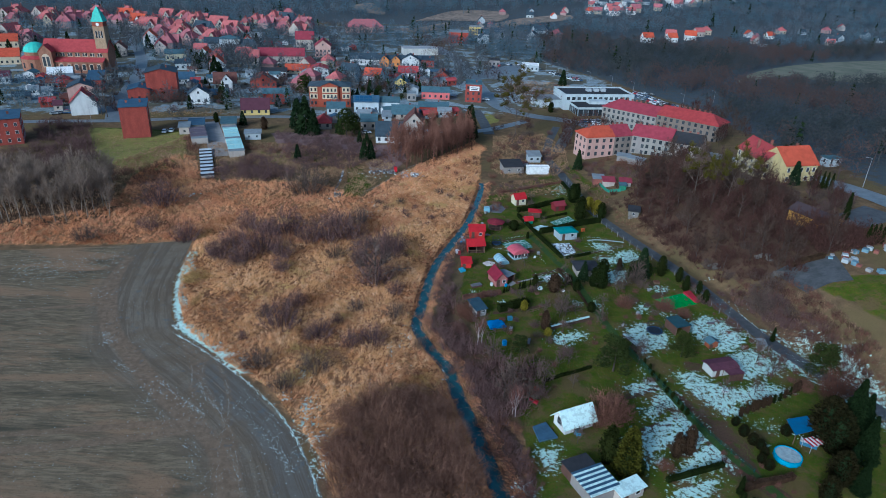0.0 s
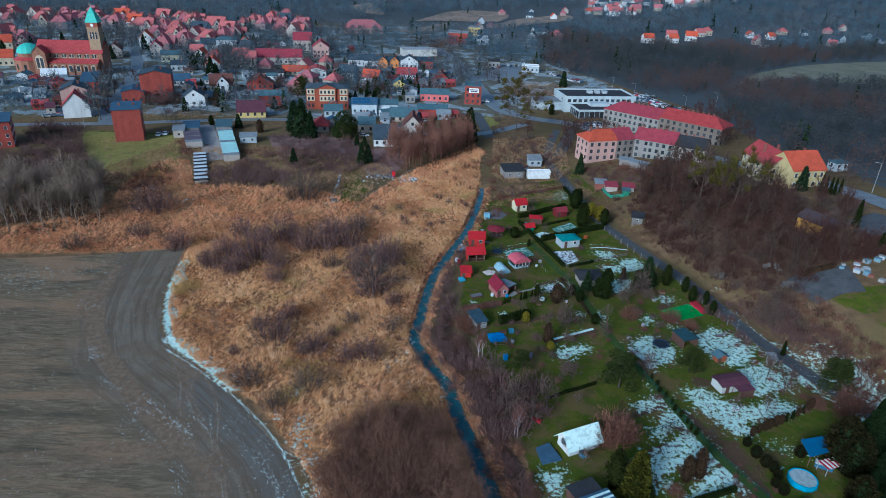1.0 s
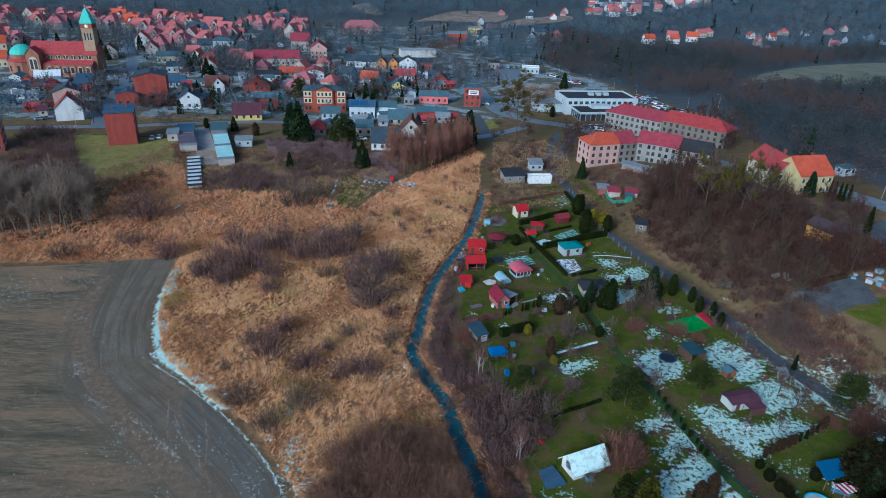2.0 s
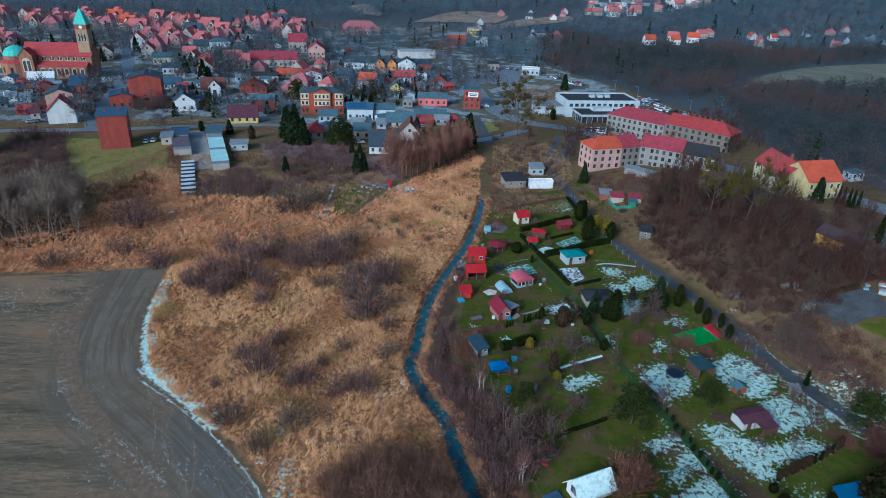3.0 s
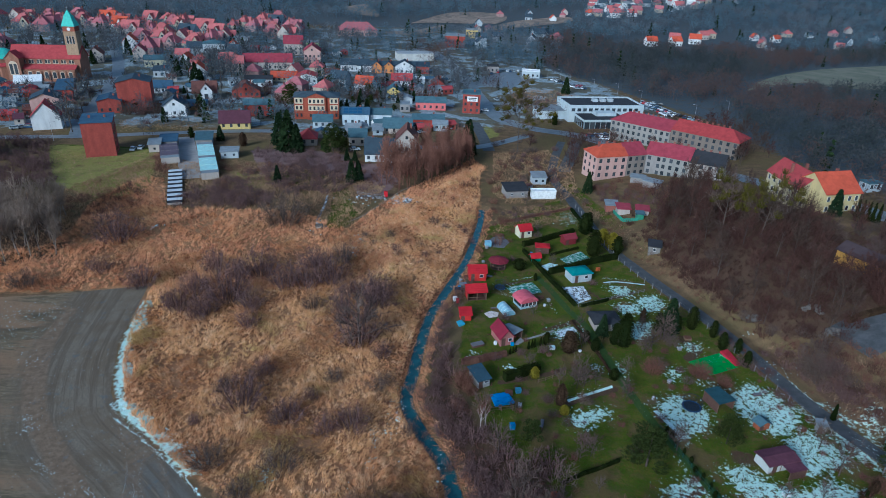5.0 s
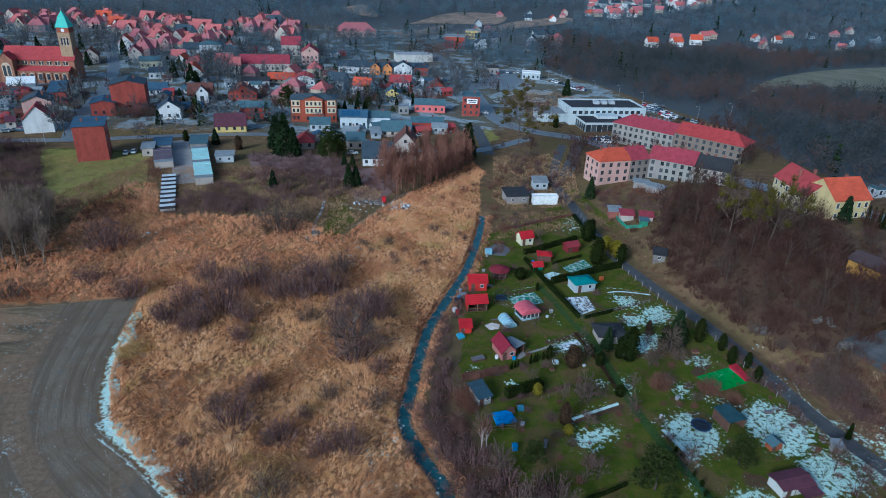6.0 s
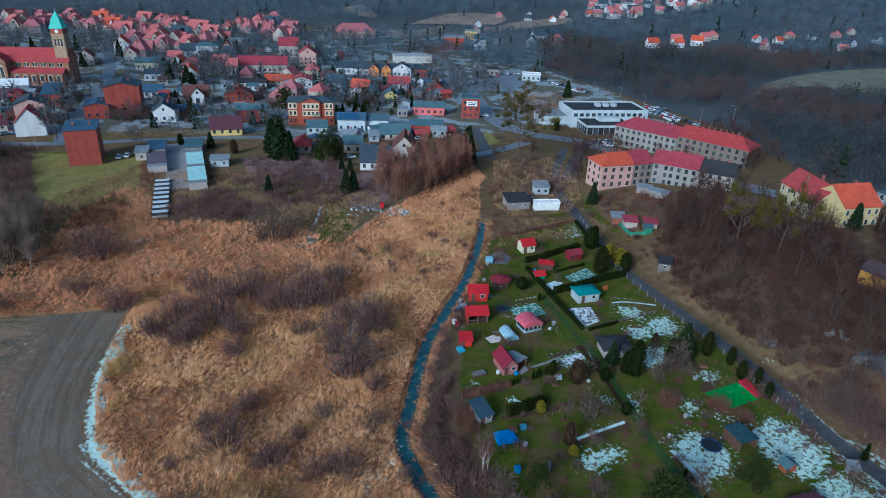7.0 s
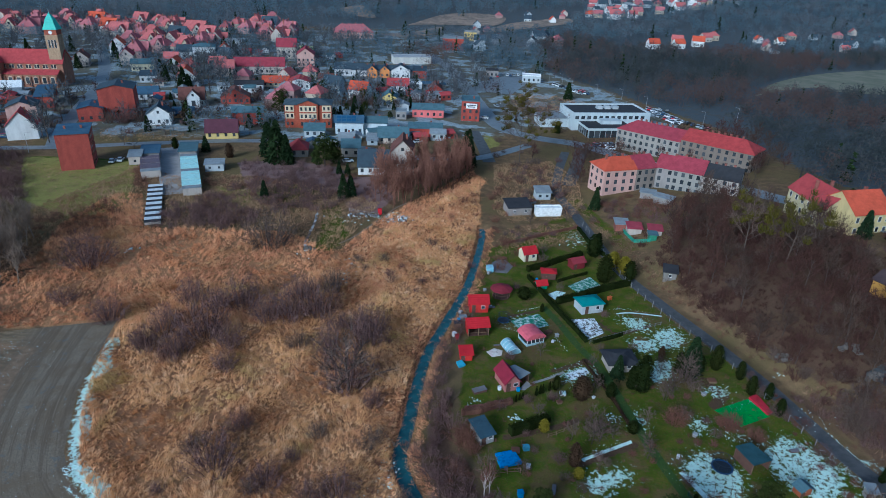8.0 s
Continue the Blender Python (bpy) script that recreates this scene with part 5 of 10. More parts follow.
def church():
    """Brick church: nave with aisles along x, apse at its left end, tower at its right end."""
    x, y, w, yaw = -220.3, 378.0, 36.0, 7
    ob = thing("church", "red brick church with a tall tower and green copper caps", "church", x, y, 0, yaw)
    wall = brickwork(0.33, 0.16, 0.10)
    d = 20.0
    part("nave", walls(w, d - 8, 12, 6, "gable", "x").add([], []), wall, ob).matrix_basis = pose(0, 4, 0)
    part("nave_roof", gable(w, d - 8, 12, 6, 0.5, "x"), RED, ob).matrix_basis = pose(0, 4, 0)
    part("aisle", Shape().box(-w / 2 + 4, w / 2 - 2, 0, 3.9, -0.5, 6.5), wall, ob)
    k = Shape().add([(-w / 2 + 3.6, -0.4, 6.5), (w / 2 - 1.6, -0.4, 6.5), (w / 2 - 1.6, 3.95, 8.4), (-w / 2 + 3.6, 3.95, 8.4), (-w / 2 + 3.6, -0.4, 6.7), (w / 2 - 1.6, -0.4, 6.7), (w / 2 - 1.6, 3.95, 8.6), (-w / 2 + 3.6, 3.95, 8.6)],
                    [(0, 3, 2, 1), (4, 5, 6, 7), (0, 1, 5, 4), (1, 2, 6, 5), (2, 3, 7, 6), (3, 0, 4, 7)])
    part("aisle_roof", k, RED, ob)
    for i in range(7):
        s = -w / 2 + 6.5 + i * (w - 11) / 6
        surround(ob, pose(s, 0, 1.7), 2.5, 3.9)
        window(ob, pose(s, -0.06, 2.0), 1.7, 3.0)
        surround(ob, pose(s, 4, 8.9), 2.9, 2.3)
        for k in (-0.7, 0.7):
            window(ob, pose(s + k, 3.94, 9.2), 1.0, 1.7)
    for i in range(8):
        s = -w / 2 + 5.0 + i * (w - 11) / 6 - (w - 11) / 24
        if s < w / 2 - 2:
            part("buttress", Shape().box(s - 0.35, s + 0.35, -0.5, 0.1, -0.5, 5.6), wall, ob)
    # transept with a tall window
    part("transept", walls(7, 6, 12.5, 3.5, "gable", "y"), wall, ob).matrix_basis = pose(-w / 2 + 3.6, -1.6, 0)
    part("transept_roof", gable(7, 6, 12.5, 3.5, 0.4, "y"), RED, ob).matrix_basis = pose(-w / 2 + 3.6, -1.6, 0)
    surround(ob, pose(-w / 2 + 3.6, -1.6, 3.4), 4.6, 7.6)
    for k in (-1.1, 1.1):
        window(ob, pose(-w / 2 + 3.6 + k, -1.66, 4.0), 1.5, 5.4)
    # apse with a copper dome
    part("apse", Shape().lathe([(8.5, -0.5), (8.5, 7.5), (6.2, 8.2), (6.2, 11)], 14, -w / 2 - 6, 9), wall, ob)
    part("apse_dome", Shape().lathe([(6.7, 11), (6.5, 12), (5.6, 13.6), (4.0, 15), (2.0, 15.9), (0.3, 16.2)], 14, -w / 2 - 6, 9), COPPER, ob, "green copper half dome")
    part("apse_skirt", Shape().lathe([(8.9, 7.3), (8.9, 7.5), (6.25, 8.9), (6.25, 8.7)], 14, -w / 2 - 6, 9, True), RED, ob)
    for i in range(5):
        a = radians(200 + i * 35)
        window(ob, pose(-w / 2 - 6 + 8.45 * math.cos(a), 9 + 8.45 * math.sin(a), 2.2, 0, 0, math.degrees(a) + 90), 1.3, 3.0)
    # tower
    tx, ty, r = w / 2 - 3.2, 8.5, 3.1
    tower = part("tower", Shape().box(tx - r, tx + r, ty - r, ty + r, -0.5, 25.5).box(tx - r - 0.25, tx + r + 0.25, ty - r - 0.25, ty + r + 0.25, 25.5, 26.0), brickwork(0.42, 0.29, 0.18), ob)
    part("tower_cap", Shape().box(tx - r + 0.1, tx + r - 0.1, ty - r + 0.1, ty + r - 0.1, 26, 28.6), brickwork(0.34, 0.10, 0.06), ob)
    part("clock", Shape().tube((tx, ty - r - 0.02, 27.2), (tx, ty - r + 0.2, 27.2), 0.9, 0.9, 14), WHITE, tower, "white clock face")
    for s in (-1.5, 0, 1.5):
        window(tower, pose(tx + s, ty - r, 19.5), 1.0, 4.0)
    s = Shape()
    s.add([(tx - 3.5, ty - 3.5, 28.6), (tx + 3.5, ty - 3.5, 28.6), (tx + 3.5, ty + 3.5, 28.6), (tx - 3.5, ty + 3.5, 28.6),
           (tx - 2.2, ty - 2.2, 32.2), (tx + 2.2, ty - 2.2, 32.2), (tx + 2.2, ty + 2.2, 32.2), (tx - 2.2, ty + 2.2, 32.2),
           (tx - 2.0, ty - 2.0, 33.4), (tx + 2.0, ty - 2.0, 33.4), (tx + 2.0, ty + 2.0, 33.4), (tx - 2.0, ty + 2.0, 33.4), (tx, ty, 37)],
          [(0, 3, 2, 1)] + [(4 * k + i, 4 * k + (i + 1) % 4, 4 * k + 4 + (i + 1) % 4, 4 * k + 4 + i) for k in range(2) for i in range(4)] + [(8 + i, 8 + (i + 1) % 4, 12) for i in range(4)])
    spire = part("spire", s, COPPER, ob, "green copper spire")
    part("cross", Shape().box(tx - 0.06, tx + 0.06, ty - 0.06, ty + 0.06, 36.8, 38.6).box(tx - 0.5, tx + 0.5, ty - 0.06, ty + 0.06, 37.9, 38.05), METAL, spire)


church()


def showroom():
    """Modern flat-roofed showroom: glazed front hall, long upper storey, low side wing."""
    x, y, w, yaw = 75.8, 320.4, 21.1, 9
    ob = thing("showroom", "modern grey and white showroom with large glass fronts", "showroom", x, y, 0, yaw)
    pale, grey = plaster(0.50, 0.56, 0.58), plaster(0.30, 0.35, 0.38)
    part("front_hall", Shape().box(-w / 2, w / 2, 0, 14, -0.3, 4.2), grey, ob)
    part("front_roof", Shape().box(-w / 2 - 0.6, w / 2 + 0.6, -0.6, 14, 4.2, 4.5), DARKROOF, ob)
    part("front_fascia", Shape().box(-w / 2 - 0.7, w / 2 + 0.7, -0.75, -0.6, 3.9, 4.9), pale, ob)
    part("side_fascia", Shape().box(-w / 2 - 0.75, -w / 2 - 0.6, -0.6, 14, 3.9, 4.9), pale, ob)
    part("upper_block", Shape().box(-w / 2 - 3, w / 2 + 14, 14, 34, -0.3, 7.6), pale, ob)
    part("upper_roof", Shape().box(-w / 2 - 2.4, w / 2 + 13.4, 14.6, 33.4, 7.6, 7.75), DARKROOF, ob)
    for y0 in (14, 33.4):
        part("parapet", Shape().box(-w / 2 - 3, w / 2 + 14, y0, y0 + 0.6, 7.6, 8.4), pale, ob)
    for x0 in (-w / 2 - 3, w / 2 + 13.4):
        part("side_parapet", Shape().box(x0, x0 + 0.6, 14.6, 33.4, 7.6, 8.4), pale, ob)
    part("rooflight", Shape().box(-2, 8, 8, 13.5, 4.5, 6.0), pale, ob)
    part("side_wing", Shape().box(-w / 2 - 16, -w / 2 - 3, 20, 32, -0.3, 4.2), pale, ob)
    part("wing_roof", Shape().box(-w / 2 - 16.4, -w / 2 - 3, 19.6, 32.4, 4.2, 4.5), GREYROOF, ob)
    n = 8
    for i in range(n):
        s = -w / 2 + w * (i + 0.5) / n
        part("glass_panel", Shape().box(s - w / n * 0.44, s + w / n * 0.44, -0.06, 0.1, 0.4, 3.6), GLASS, ob)
    for i in range(12):
        s = -w / 2 - 1 + i * (w + 14) / 12
        part("glass_panel", Shape().box(s - 0.9, s + 0.9, 13.92, 14.1, 5.4, 6.9), GLASS, ob)
    for i in range(5):
        part("glass_panel", Shape().box(-w / 2 - 0.06, -w / 2 + 0.1, 1.2 + i * 2.6, 3.2 + i * 2.6, 0.4, 3.6), GLASS, ob)
    for i in range(3):
        part("roof_unit", Shape().box(2 + i * 4, 4.5 + i * 4, 24, 27, 7.75, 9.2), LIGHTWALL, ob)


showroom()
house("dark low store with a flat roof", 30.9, 461.7, 8.2, -3, 8, 4, 0.3, GREYWALL, DARKROOF, "flat", name="store", chimneys=0, category="store")
house("long white canopy store", 55.0, 447.8, 11.6, -6, 8, 4, 0.3, LIGHTWALL, WHITE, "flat", name="store", chimneys=0, category="store")


SNOWSTRIP = paint(0.6, 0.64, 0.66)


def garage_row(label, x, y, yaw, length, w, n, cover, tall=2.4):
    """A row of joined garages that runs away from its front."""
    ob = thing("garage_row", label, "garages", x, y, 0, yaw)
    step = length / n
    for i in range(n):
        h = tall + 0.1 * (i % 2)
        part("garage", Shape().box(-w / 2, w / 2, i * step + 0.02, (i + 1) * step - 0.02, -0.3, h), BEIGE, ob)
        part("roof", Shape().box(-w / 2 - 0.15, w / 2 + 0.15, i * step + 0.12, (i + 1) * step - 0.12, h, h + 0.12), (cover if i % 6 else GREYROOF) if tall > 1 or i % 2 else DARKROOF, ob)


garage_row("row of garages with pale cyan metal roofs", -79.5, 231.0, 22, 38.0, 5.6, 13, paint(0.45, 0.70, 0.66))
garage_row("row of garages with purple-brown roofs", -99.0, 245.8, 24, 18.0, 6.2, 6, paint(0.12, 0.09, 0.11))
garage_row("low snow-striped stacks behind the garages", -82.3, 207.0, 21, 32.8, 4.2, 16, SNOWSTRIP, 0.7)
house("grey garage block with a blue roof", -107.0, 263.9, 6.2, 18, 9, 3, 0.5, GREYWALL, BLUEROOF, "mono", name="garage", faces="", chimneys=0, category="garage")
house("garage block with a teal roof", -94.6, 267.9, 6.1, 16, 10, 3, 0.5, GREYWALL, TEALROOF, "mono", name="garage", faces="", chimneys=0, category="garage")
house("low beige hut near the street", -110.3, 259.0, 4.2, 18, 7, 3, 0.5, BEIGE, GREYROOF, "mono", name="hut", faces="f", win=(0.8, 0.8), chimneys=0, category="hut")
house("low pale hut in the rough grass", -80.5, 255.1, 6.3, 14, 5, 2.6, 0.4, LIGHTWALL, GREYROOF, "mono", name="hut", faces="f", win=(0.8, 0.8), chimneys=0, category="hut")

# ---- vegetation ----


def slivers(base, tip, width, r):
    """Thin triangles from base to tip."""
    base, tip = np.asarray(base, float), np.asarray(tip, float)
    d = tip - base
    side = np.cross(d, r.normal(size=d.shape))
    side /= np.linalg.norm(side, axis=1)[:, None] + 1e-9
    w = np.asarray(width) * np.ones(len(base))
    side *= w[:, None] / 2
    return np.stack([base - side, base + side, tip], 1)


def unit(v):
    return v / (np.linalg.norm(v, axis=1)[:, None] + 1e-9)


def tree_parts(seed, height, spread, twigs, thick=0.16, low=0.2, droop=0.0, width=0.05, up=0.5):
    """A bare tree: trunk with limbs, and a crown of branches and twigs."""
    r = np.random.default_rng(seed)
    s = Shape()
    bend = r.normal(0, 0.03 * height, 2)
    top = Vector((bend[0], bend[1], height * 0.62))
    s.tube((0, 0, -0.3), top * 0.5, thick, thick * 0.7, 6, False)
    s.tube(top * 0.5, top, thick * 0.7, thick * 0.28, 6, False)
    b0, t0 = [], []
    for i in range(11):
        k = low + (1 - low) * (i + 0.5) / 11
        p = np.array(top) * k
        a = i * 2.4 + r.uniform(-0.4, 0.4)
        out = spread * (1.0 - 0.45 * k) * r.uniform(0.7, 1.1)
        q = p + np.array([math.cos(a) * out, math.sin(a) * out, height * r.uniform(0.16, 0.36) * (0.6 + up)])
        q[2] = min(q[2], height * 0.96)
        s.tube(p, (p + q) / 2 + r.normal(0, 0.1, 3), thick * 0.38, thick * 0.22, 4, False)
        s.tube((p + q) / 2, q, thick * 0.22, thick * 0.05, 4, False)
        b0.append(p), t0.append(q)
    b0, t0 = np.array(b0 + [np.array(top) * 0.7]), np.array(t0 + [np.array([bend[0], bend[1], height])])
    n1 = max(14, twigs // 9)
    i = r.integers(0, len(b0), n1)
    k = r.uniform(0.25, 1.0, n1)[:, None]
    p1 = b0[i] + (t0[i] - b0[i]) * k
    d1 = unit(unit(t0[i] - b0[i]) + r.normal(0, 0.6, (n1, 3)) + [0, 0, up * 0.7 - droop])
    q1 = p1 + d1 * (height * r.uniform(0.10, 0.22, n1))[:, None]
    j = r.integers(0, n1, twigs)
    p2 = p1[j] + (q1[j] - p1[j]) * r.uniform(0.15, 1, twigs)[:, None]
    d2 = unit(d1[j] + r.normal(0, 0.65, (twigs, 3)) + [0, 0, up * 0.5 - droop])
    q2 = p2 + d2 * (height * r.uniform(0.05, 0.12, twigs))[:, None]
    crown = np.concatenate([slivers(p1, q1, width * 1.8, r), slivers(p2, q2, width, r)])
    return s, crown


def bush_twigs(seed, radius, height, n, width=0.05):
    """Bare shrub: stems that fan out, with a haze of twigs."""
    r = np.random.default_rng(seed)
    k = max(24, n // 10)
    a, rr = r.uniform(0, 2 * math.pi, k), radius * np.sqrt(r.uniform(0, 1, k))
    base = np.stack([np.cos(a) * rr * 0.45, np.sin(a) * rr * 0.45, np.full(k, -0.1)], 1)
    dome = np.sqrt(np.clip(1 - (rr / radius) ** 2 * 0.8, 0, 1))
    tip = np.stack([np.cos(a) * rr, np.sin(a) * rr, height * dome * r.uniform(0.65, 1.0, k)], 1)
    i = r.integers(0, k, n)
    p = base[i] + (tip[i] - base[i]) * (r.uniform(0.1, 1.0, n) ** 0.7)[:, None] + r.normal(0, 0.05 * radius, (n, 3))
    d = unit(unit(tip[i] - base[i]) * 0.8 + r.normal(0, 0.9, (n, 3)) + [0, 0, 0.3])
    q = p + d * (height * r.uniform(0.06, 0.18, n))[:, None]
    q[:, 2] = np.maximum(q[:, 2], 0.02)
    return np.concatenate([slivers(base, tip, width * 1.2, r), slivers(p, q, width, r)])


def cone_leaves(seed, radius, height, n, leaf, shape=1.0, droop=0.3):
    """Small leaf triangles over a cone or egg."""
    r = np.random.default_rng(seed)
    h = r.uniform(0.02, 0.99, n) ** 1.2
    prof = (1 - h) ** shape if shape != 0 else np.sin(math.pi * np.clip(0.12 + 0.88 * h, 0, 1)) ** 0.6
    lump = 1 + 0.22 * np.sin(h * 40 + r.uniform(0, 6)) * r.uniform(0.2, 1, n)
    a = r.uniform(0, 2 * math.pi, n)
    rad = radius * prof * lump * r.uniform(0.62, 1.04, n)
    p = np.stack([np.cos(a) * rad, np.sin(a) * rad, h * height], 1)
    d = unit(np.stack([np.cos(a), np.sin(a), np.full(n, -droop)], 1) + r.normal(0, 0.45, (n, 3)))
    return slivers(p - d * leaf * 0.4, p + d * leaf * 0.7, leaf * 0.6, r)


def core(radius, height, shape, n=9):
    rows = []
    for i in range(8):
        h = i / 7
        prof = (1 - h) ** shape if shape != 0 else math.sin(math.pi * min(1, 0.12 + 0.88 * h)) ** 0.6
        rows.append((max(0.03, radius * 0.72 * prof), 0.02 + h * height * 0.95))
    return Shape().lathe(rows, n)


def pine_crown():
    """Pine crown of uneven clumps."""
    r = np.random.default_rng(84)
    out = []
    for i in range(15):
        a, z = i * 2.4, 1.0 + 4.0 * i / 15
        rad = 1.9 * (1 - 0.6 * i / 15) * r.uniform(0.5, 1.1)
        out.append(cone_leaves(100 + i, r.uniform(0.7, 1.15), r.uniform(0.9, 1.4), 260, 0.24, 0, -0.2) + [rad * math.cos(a), rad * math.sin(a), z - 0.4])
    return np.concatenate(out)


PROTO = {}


def proto(key, label, category, parts):
    """A pattern plant: one thing with its parts; the first one placed is the pattern itself."""
    PROTO[key] = (label, category, parts, None)


def plant(key, x, y, size=1.0, tall=None, turn=None, name=None, group=""):
    label, category, parts, first = PROTO[key]
    z = float(land_height(np.array([[x, y]]))[0])
    turn = RNG.uniform(0, 360) if turn is None else turn
    m = pose(x, y, z, 0, 0, turn) @ Matrix.Diagonal((size, size, tall or size, 1))
    if first is None:
        ob = thing(category.replace(" ", "_"), label, category, 0, 0, group=group)
        for pname, me in parts:
            part(pname, me, None, ob)
        ob.matrix_basis = m
        PROTO[key] = (label, category, parts, ob)
        return ob
    me = first.matrix_basis.copy()
    first.matrix_basis = Matrix.Identity(4)
    ob = copy_thing(first, m)
    first.matrix_basis = me
    return ob


for i in range(4):
    s, c = tree_parts(20 + i, 10, 3.0, 950, 0.12, width=0.065)
    proto("tree%d" % i, "tall bare deciduous tree in the wood", "tree", [("trunk", s.mesh("trunk", BARK)), ("crown", tri_mesh("crown", c, TWIGS_DARK if i % 2 else TWIGS_OLIVE))])
for i in range(2):
    s, c = tree_parts(25 + i, 10, 2.4, 1300, 0.12, low=0.45, up=0.8, width=0.045)
    proto("greytree%d" % i, "tall slender grey bare tree beside the field", "tree", [("trunk", s.mesh("trunk", PALEBARK)), ("crown", tri_mesh("crown", c, TWIGS_PALE))])
for i in range(2):
    s, c = tree_parts(30 + i, 5, 2.2, 900, 0.09, low=0.3, width=0.04)
    proto("fruit%d" % i, "small bare fruit tree on the lawn", "fruit tree", [("trunk", s.mesh("trunk", BARK)), ("crown", tri_mesh("crown", c, TWIGS_GREY))])
for i in range(2):
    s, c = tree_parts(35 + i, 10, 3.3, 420, 0.14, low=0.25, width=0.13)
    proto("towntree%d" % i, "dark bare tree between the town houses", "tree", [("trunk", s.mesh("trunk", BARK)), ("crown", tri_mesh("crown", c, TOWNTWIGS))])
for i in range(2):
    s, c = tree_parts(40 + i, 9, 1.6, 800, 0.12, low=0.35, up=1.0, width=0.05)
    proto("sapling%d" % i, "slender bare tree with rusty upright twigs", "tree", [("trunk", s.mesh("trunk", BARK)), ("crown", tri_mesh("crown", c, TWIGS_RED))])
s, c = tree_parts(50, 7, 1.8, 700, 0.13, low=0.3, up=0.9, width=0.035)
proto("birch", "bare birch with a pale trunk", "birch", [("trunk", s.mesh("trunk", BIRCH_BARK)), ("crown", tri_mesh("crown", c, TWIGS_RED))])
for i in range(4):
    proto("bush%d" % i, "bare purple-brown shrub in dry reeds", "shrub", [("crown", tri_mesh("crown", bush_twigs(60 + i, 2.6, 3.2, 950, 0.058), TWIGS if i % 2 else TWIGS_GREY))])
for i in range(2):
    proto("redbush%d" % i, "small bare reddish garden shrub", "shrub", [("crown", tri_mesh("crown", bush_twigs(70 + i, 1.2, 1.6, 700, 0.035), TWIGS_RED))])
for i in range(2):
    t = Shape().tube((0, 0, -0.2), (0, 0, 6.5), 0.16, 0.03, 6)
    proto("spruce%d" % i, "dark green spruce with dense branches", "spruce", [("trunk", t.mesh("trunk", BARK)), ("crown", tri_mesh("crown", cone_leaves(80 + i, 2.0, 7.5, 1100, 0.7, 0.62 + 0.2 * i, 0.5), NEEDLES))])
t = Shape().tube((0, 0, -0.2), (0, 0, 11), 0.2, 0.03, 6)
proto("tallspruce", "tall dark green spruce at the garden edge", "spruce", [("trunk", t.mesh("trunk", BARK)), ("crown", tri_mesh("crown", cone_leaves(88, 2.5, 12.5, 8000, 0.5, 1.0, 0.6), DARKNEEDLES))])
t = Shape().tube((0, 0, -0.2), (0, 0, 4.5), 0.14, 0.04, 6)
proto("pine", "bushy green pine tree", "pine", [("trunk", t.mesh("trunk", BARK)), ("crown", tri_mesh("crown", pine_crown(), PINE))])
for key, mat, label in (("thuja", THUJA, "dark green clipped thuja shrub"), ("goldthuja", GOLDTHUJA, "golden yellow thuja shrub in winter"), ("olivethuja", OLIVETHUJA, "olive green thuja with yellowed tips"), ("rustthuja", RUSTTHUJA, "winter-browned thuja on the lawn")):
    proto(key, label, "thuja", [("stem", core(0.75, 3.0, 0, 9).mesh("stem", mat)), ("foliage", tri_mesh("foliage", cone_leaves(90, 0.85, 3.1, 1000, 0.22, 0, -0.6), mat))])
proto("darkthuja", "broad dark brownish-green thuja", "thuja", [("stem", core(0.8, 3.0, 0, 10).mesh("stem", NEEDLES)), ("foliage", tri_mesh("foliage", cone_leaves(96, 0.95, 3.15, 2600, 0.2, 0, -0.5), twig_mat("dark_thuja", (0.022, 0.022, 0.009), (0.028, 0.024, 0.01))))])
proto("rustbush", "bare rust-red garden shrub", "shrub", [("crown", tri_mesh("crown", bush_twigs(76, 2.4, 3.0, 1800, 0.045), TWIGS_RUST))])
proto("conethuja", "tall conical thuja with yellow-olive tips", "thuja", [("stem", core(0.7, 3.0, 0.5, 9).mesh("stem", THUJA)), ("foliage", tri_mesh("foliage", cone_leaves(97, 0.85, 3.2, 3000, 0.17, 0.5, -0.6), OLIVETHUJA))])
proto("slimrust", "slim winter-browned columnar thuja", "thuja", [("stem", core(0.5, 3.0, 0, 8).mesh("stem", RUSTTHUJA)), ("foliage", tri_mesh("foliage", cone_leaves(94, 0.55, 3.2, 1500, 0.16, 0, -0.6), RUSTTHUJA))])
proto("slimthuja", "slim dark green columnar thuja", "thuja", [("stem", core(0.4, 3.0, 0.6, 8).mesh("stem", THUJA)), ("foliage", tri_mesh("foliage", cone_leaves(93, 0.5, 3.2, 900, 0.19, 0.6, -0.6), THUJA))])


JOINED = {}


def joined_form(key):
    """Crown and stem of a tree kind that stands in groves nobody could count."""
    i = int(key[-1])
    h, spread, n, width = (10, 3.3, 420, 0.13) if key.startswith("town") else (9, 1.6, 800, 0.06)
    _, c = tree_parts(35 + i if key.startswith("town") else 40 + i, h, spread, n, 0.12, low=0.3 if key.startswith("town") else 0.04, up=0.6 if key.startswith("town") else 1.0, width=width)
    r = np.random.default_rng(i)
    return np.concatenate([c, slivers(np.zeros((3, 3)), np.array([[0.1, 0, h * 0.8], [0, 0.1, h * 0.8], [-0.1, 0, h * 0.7]]), 0.3, r)])


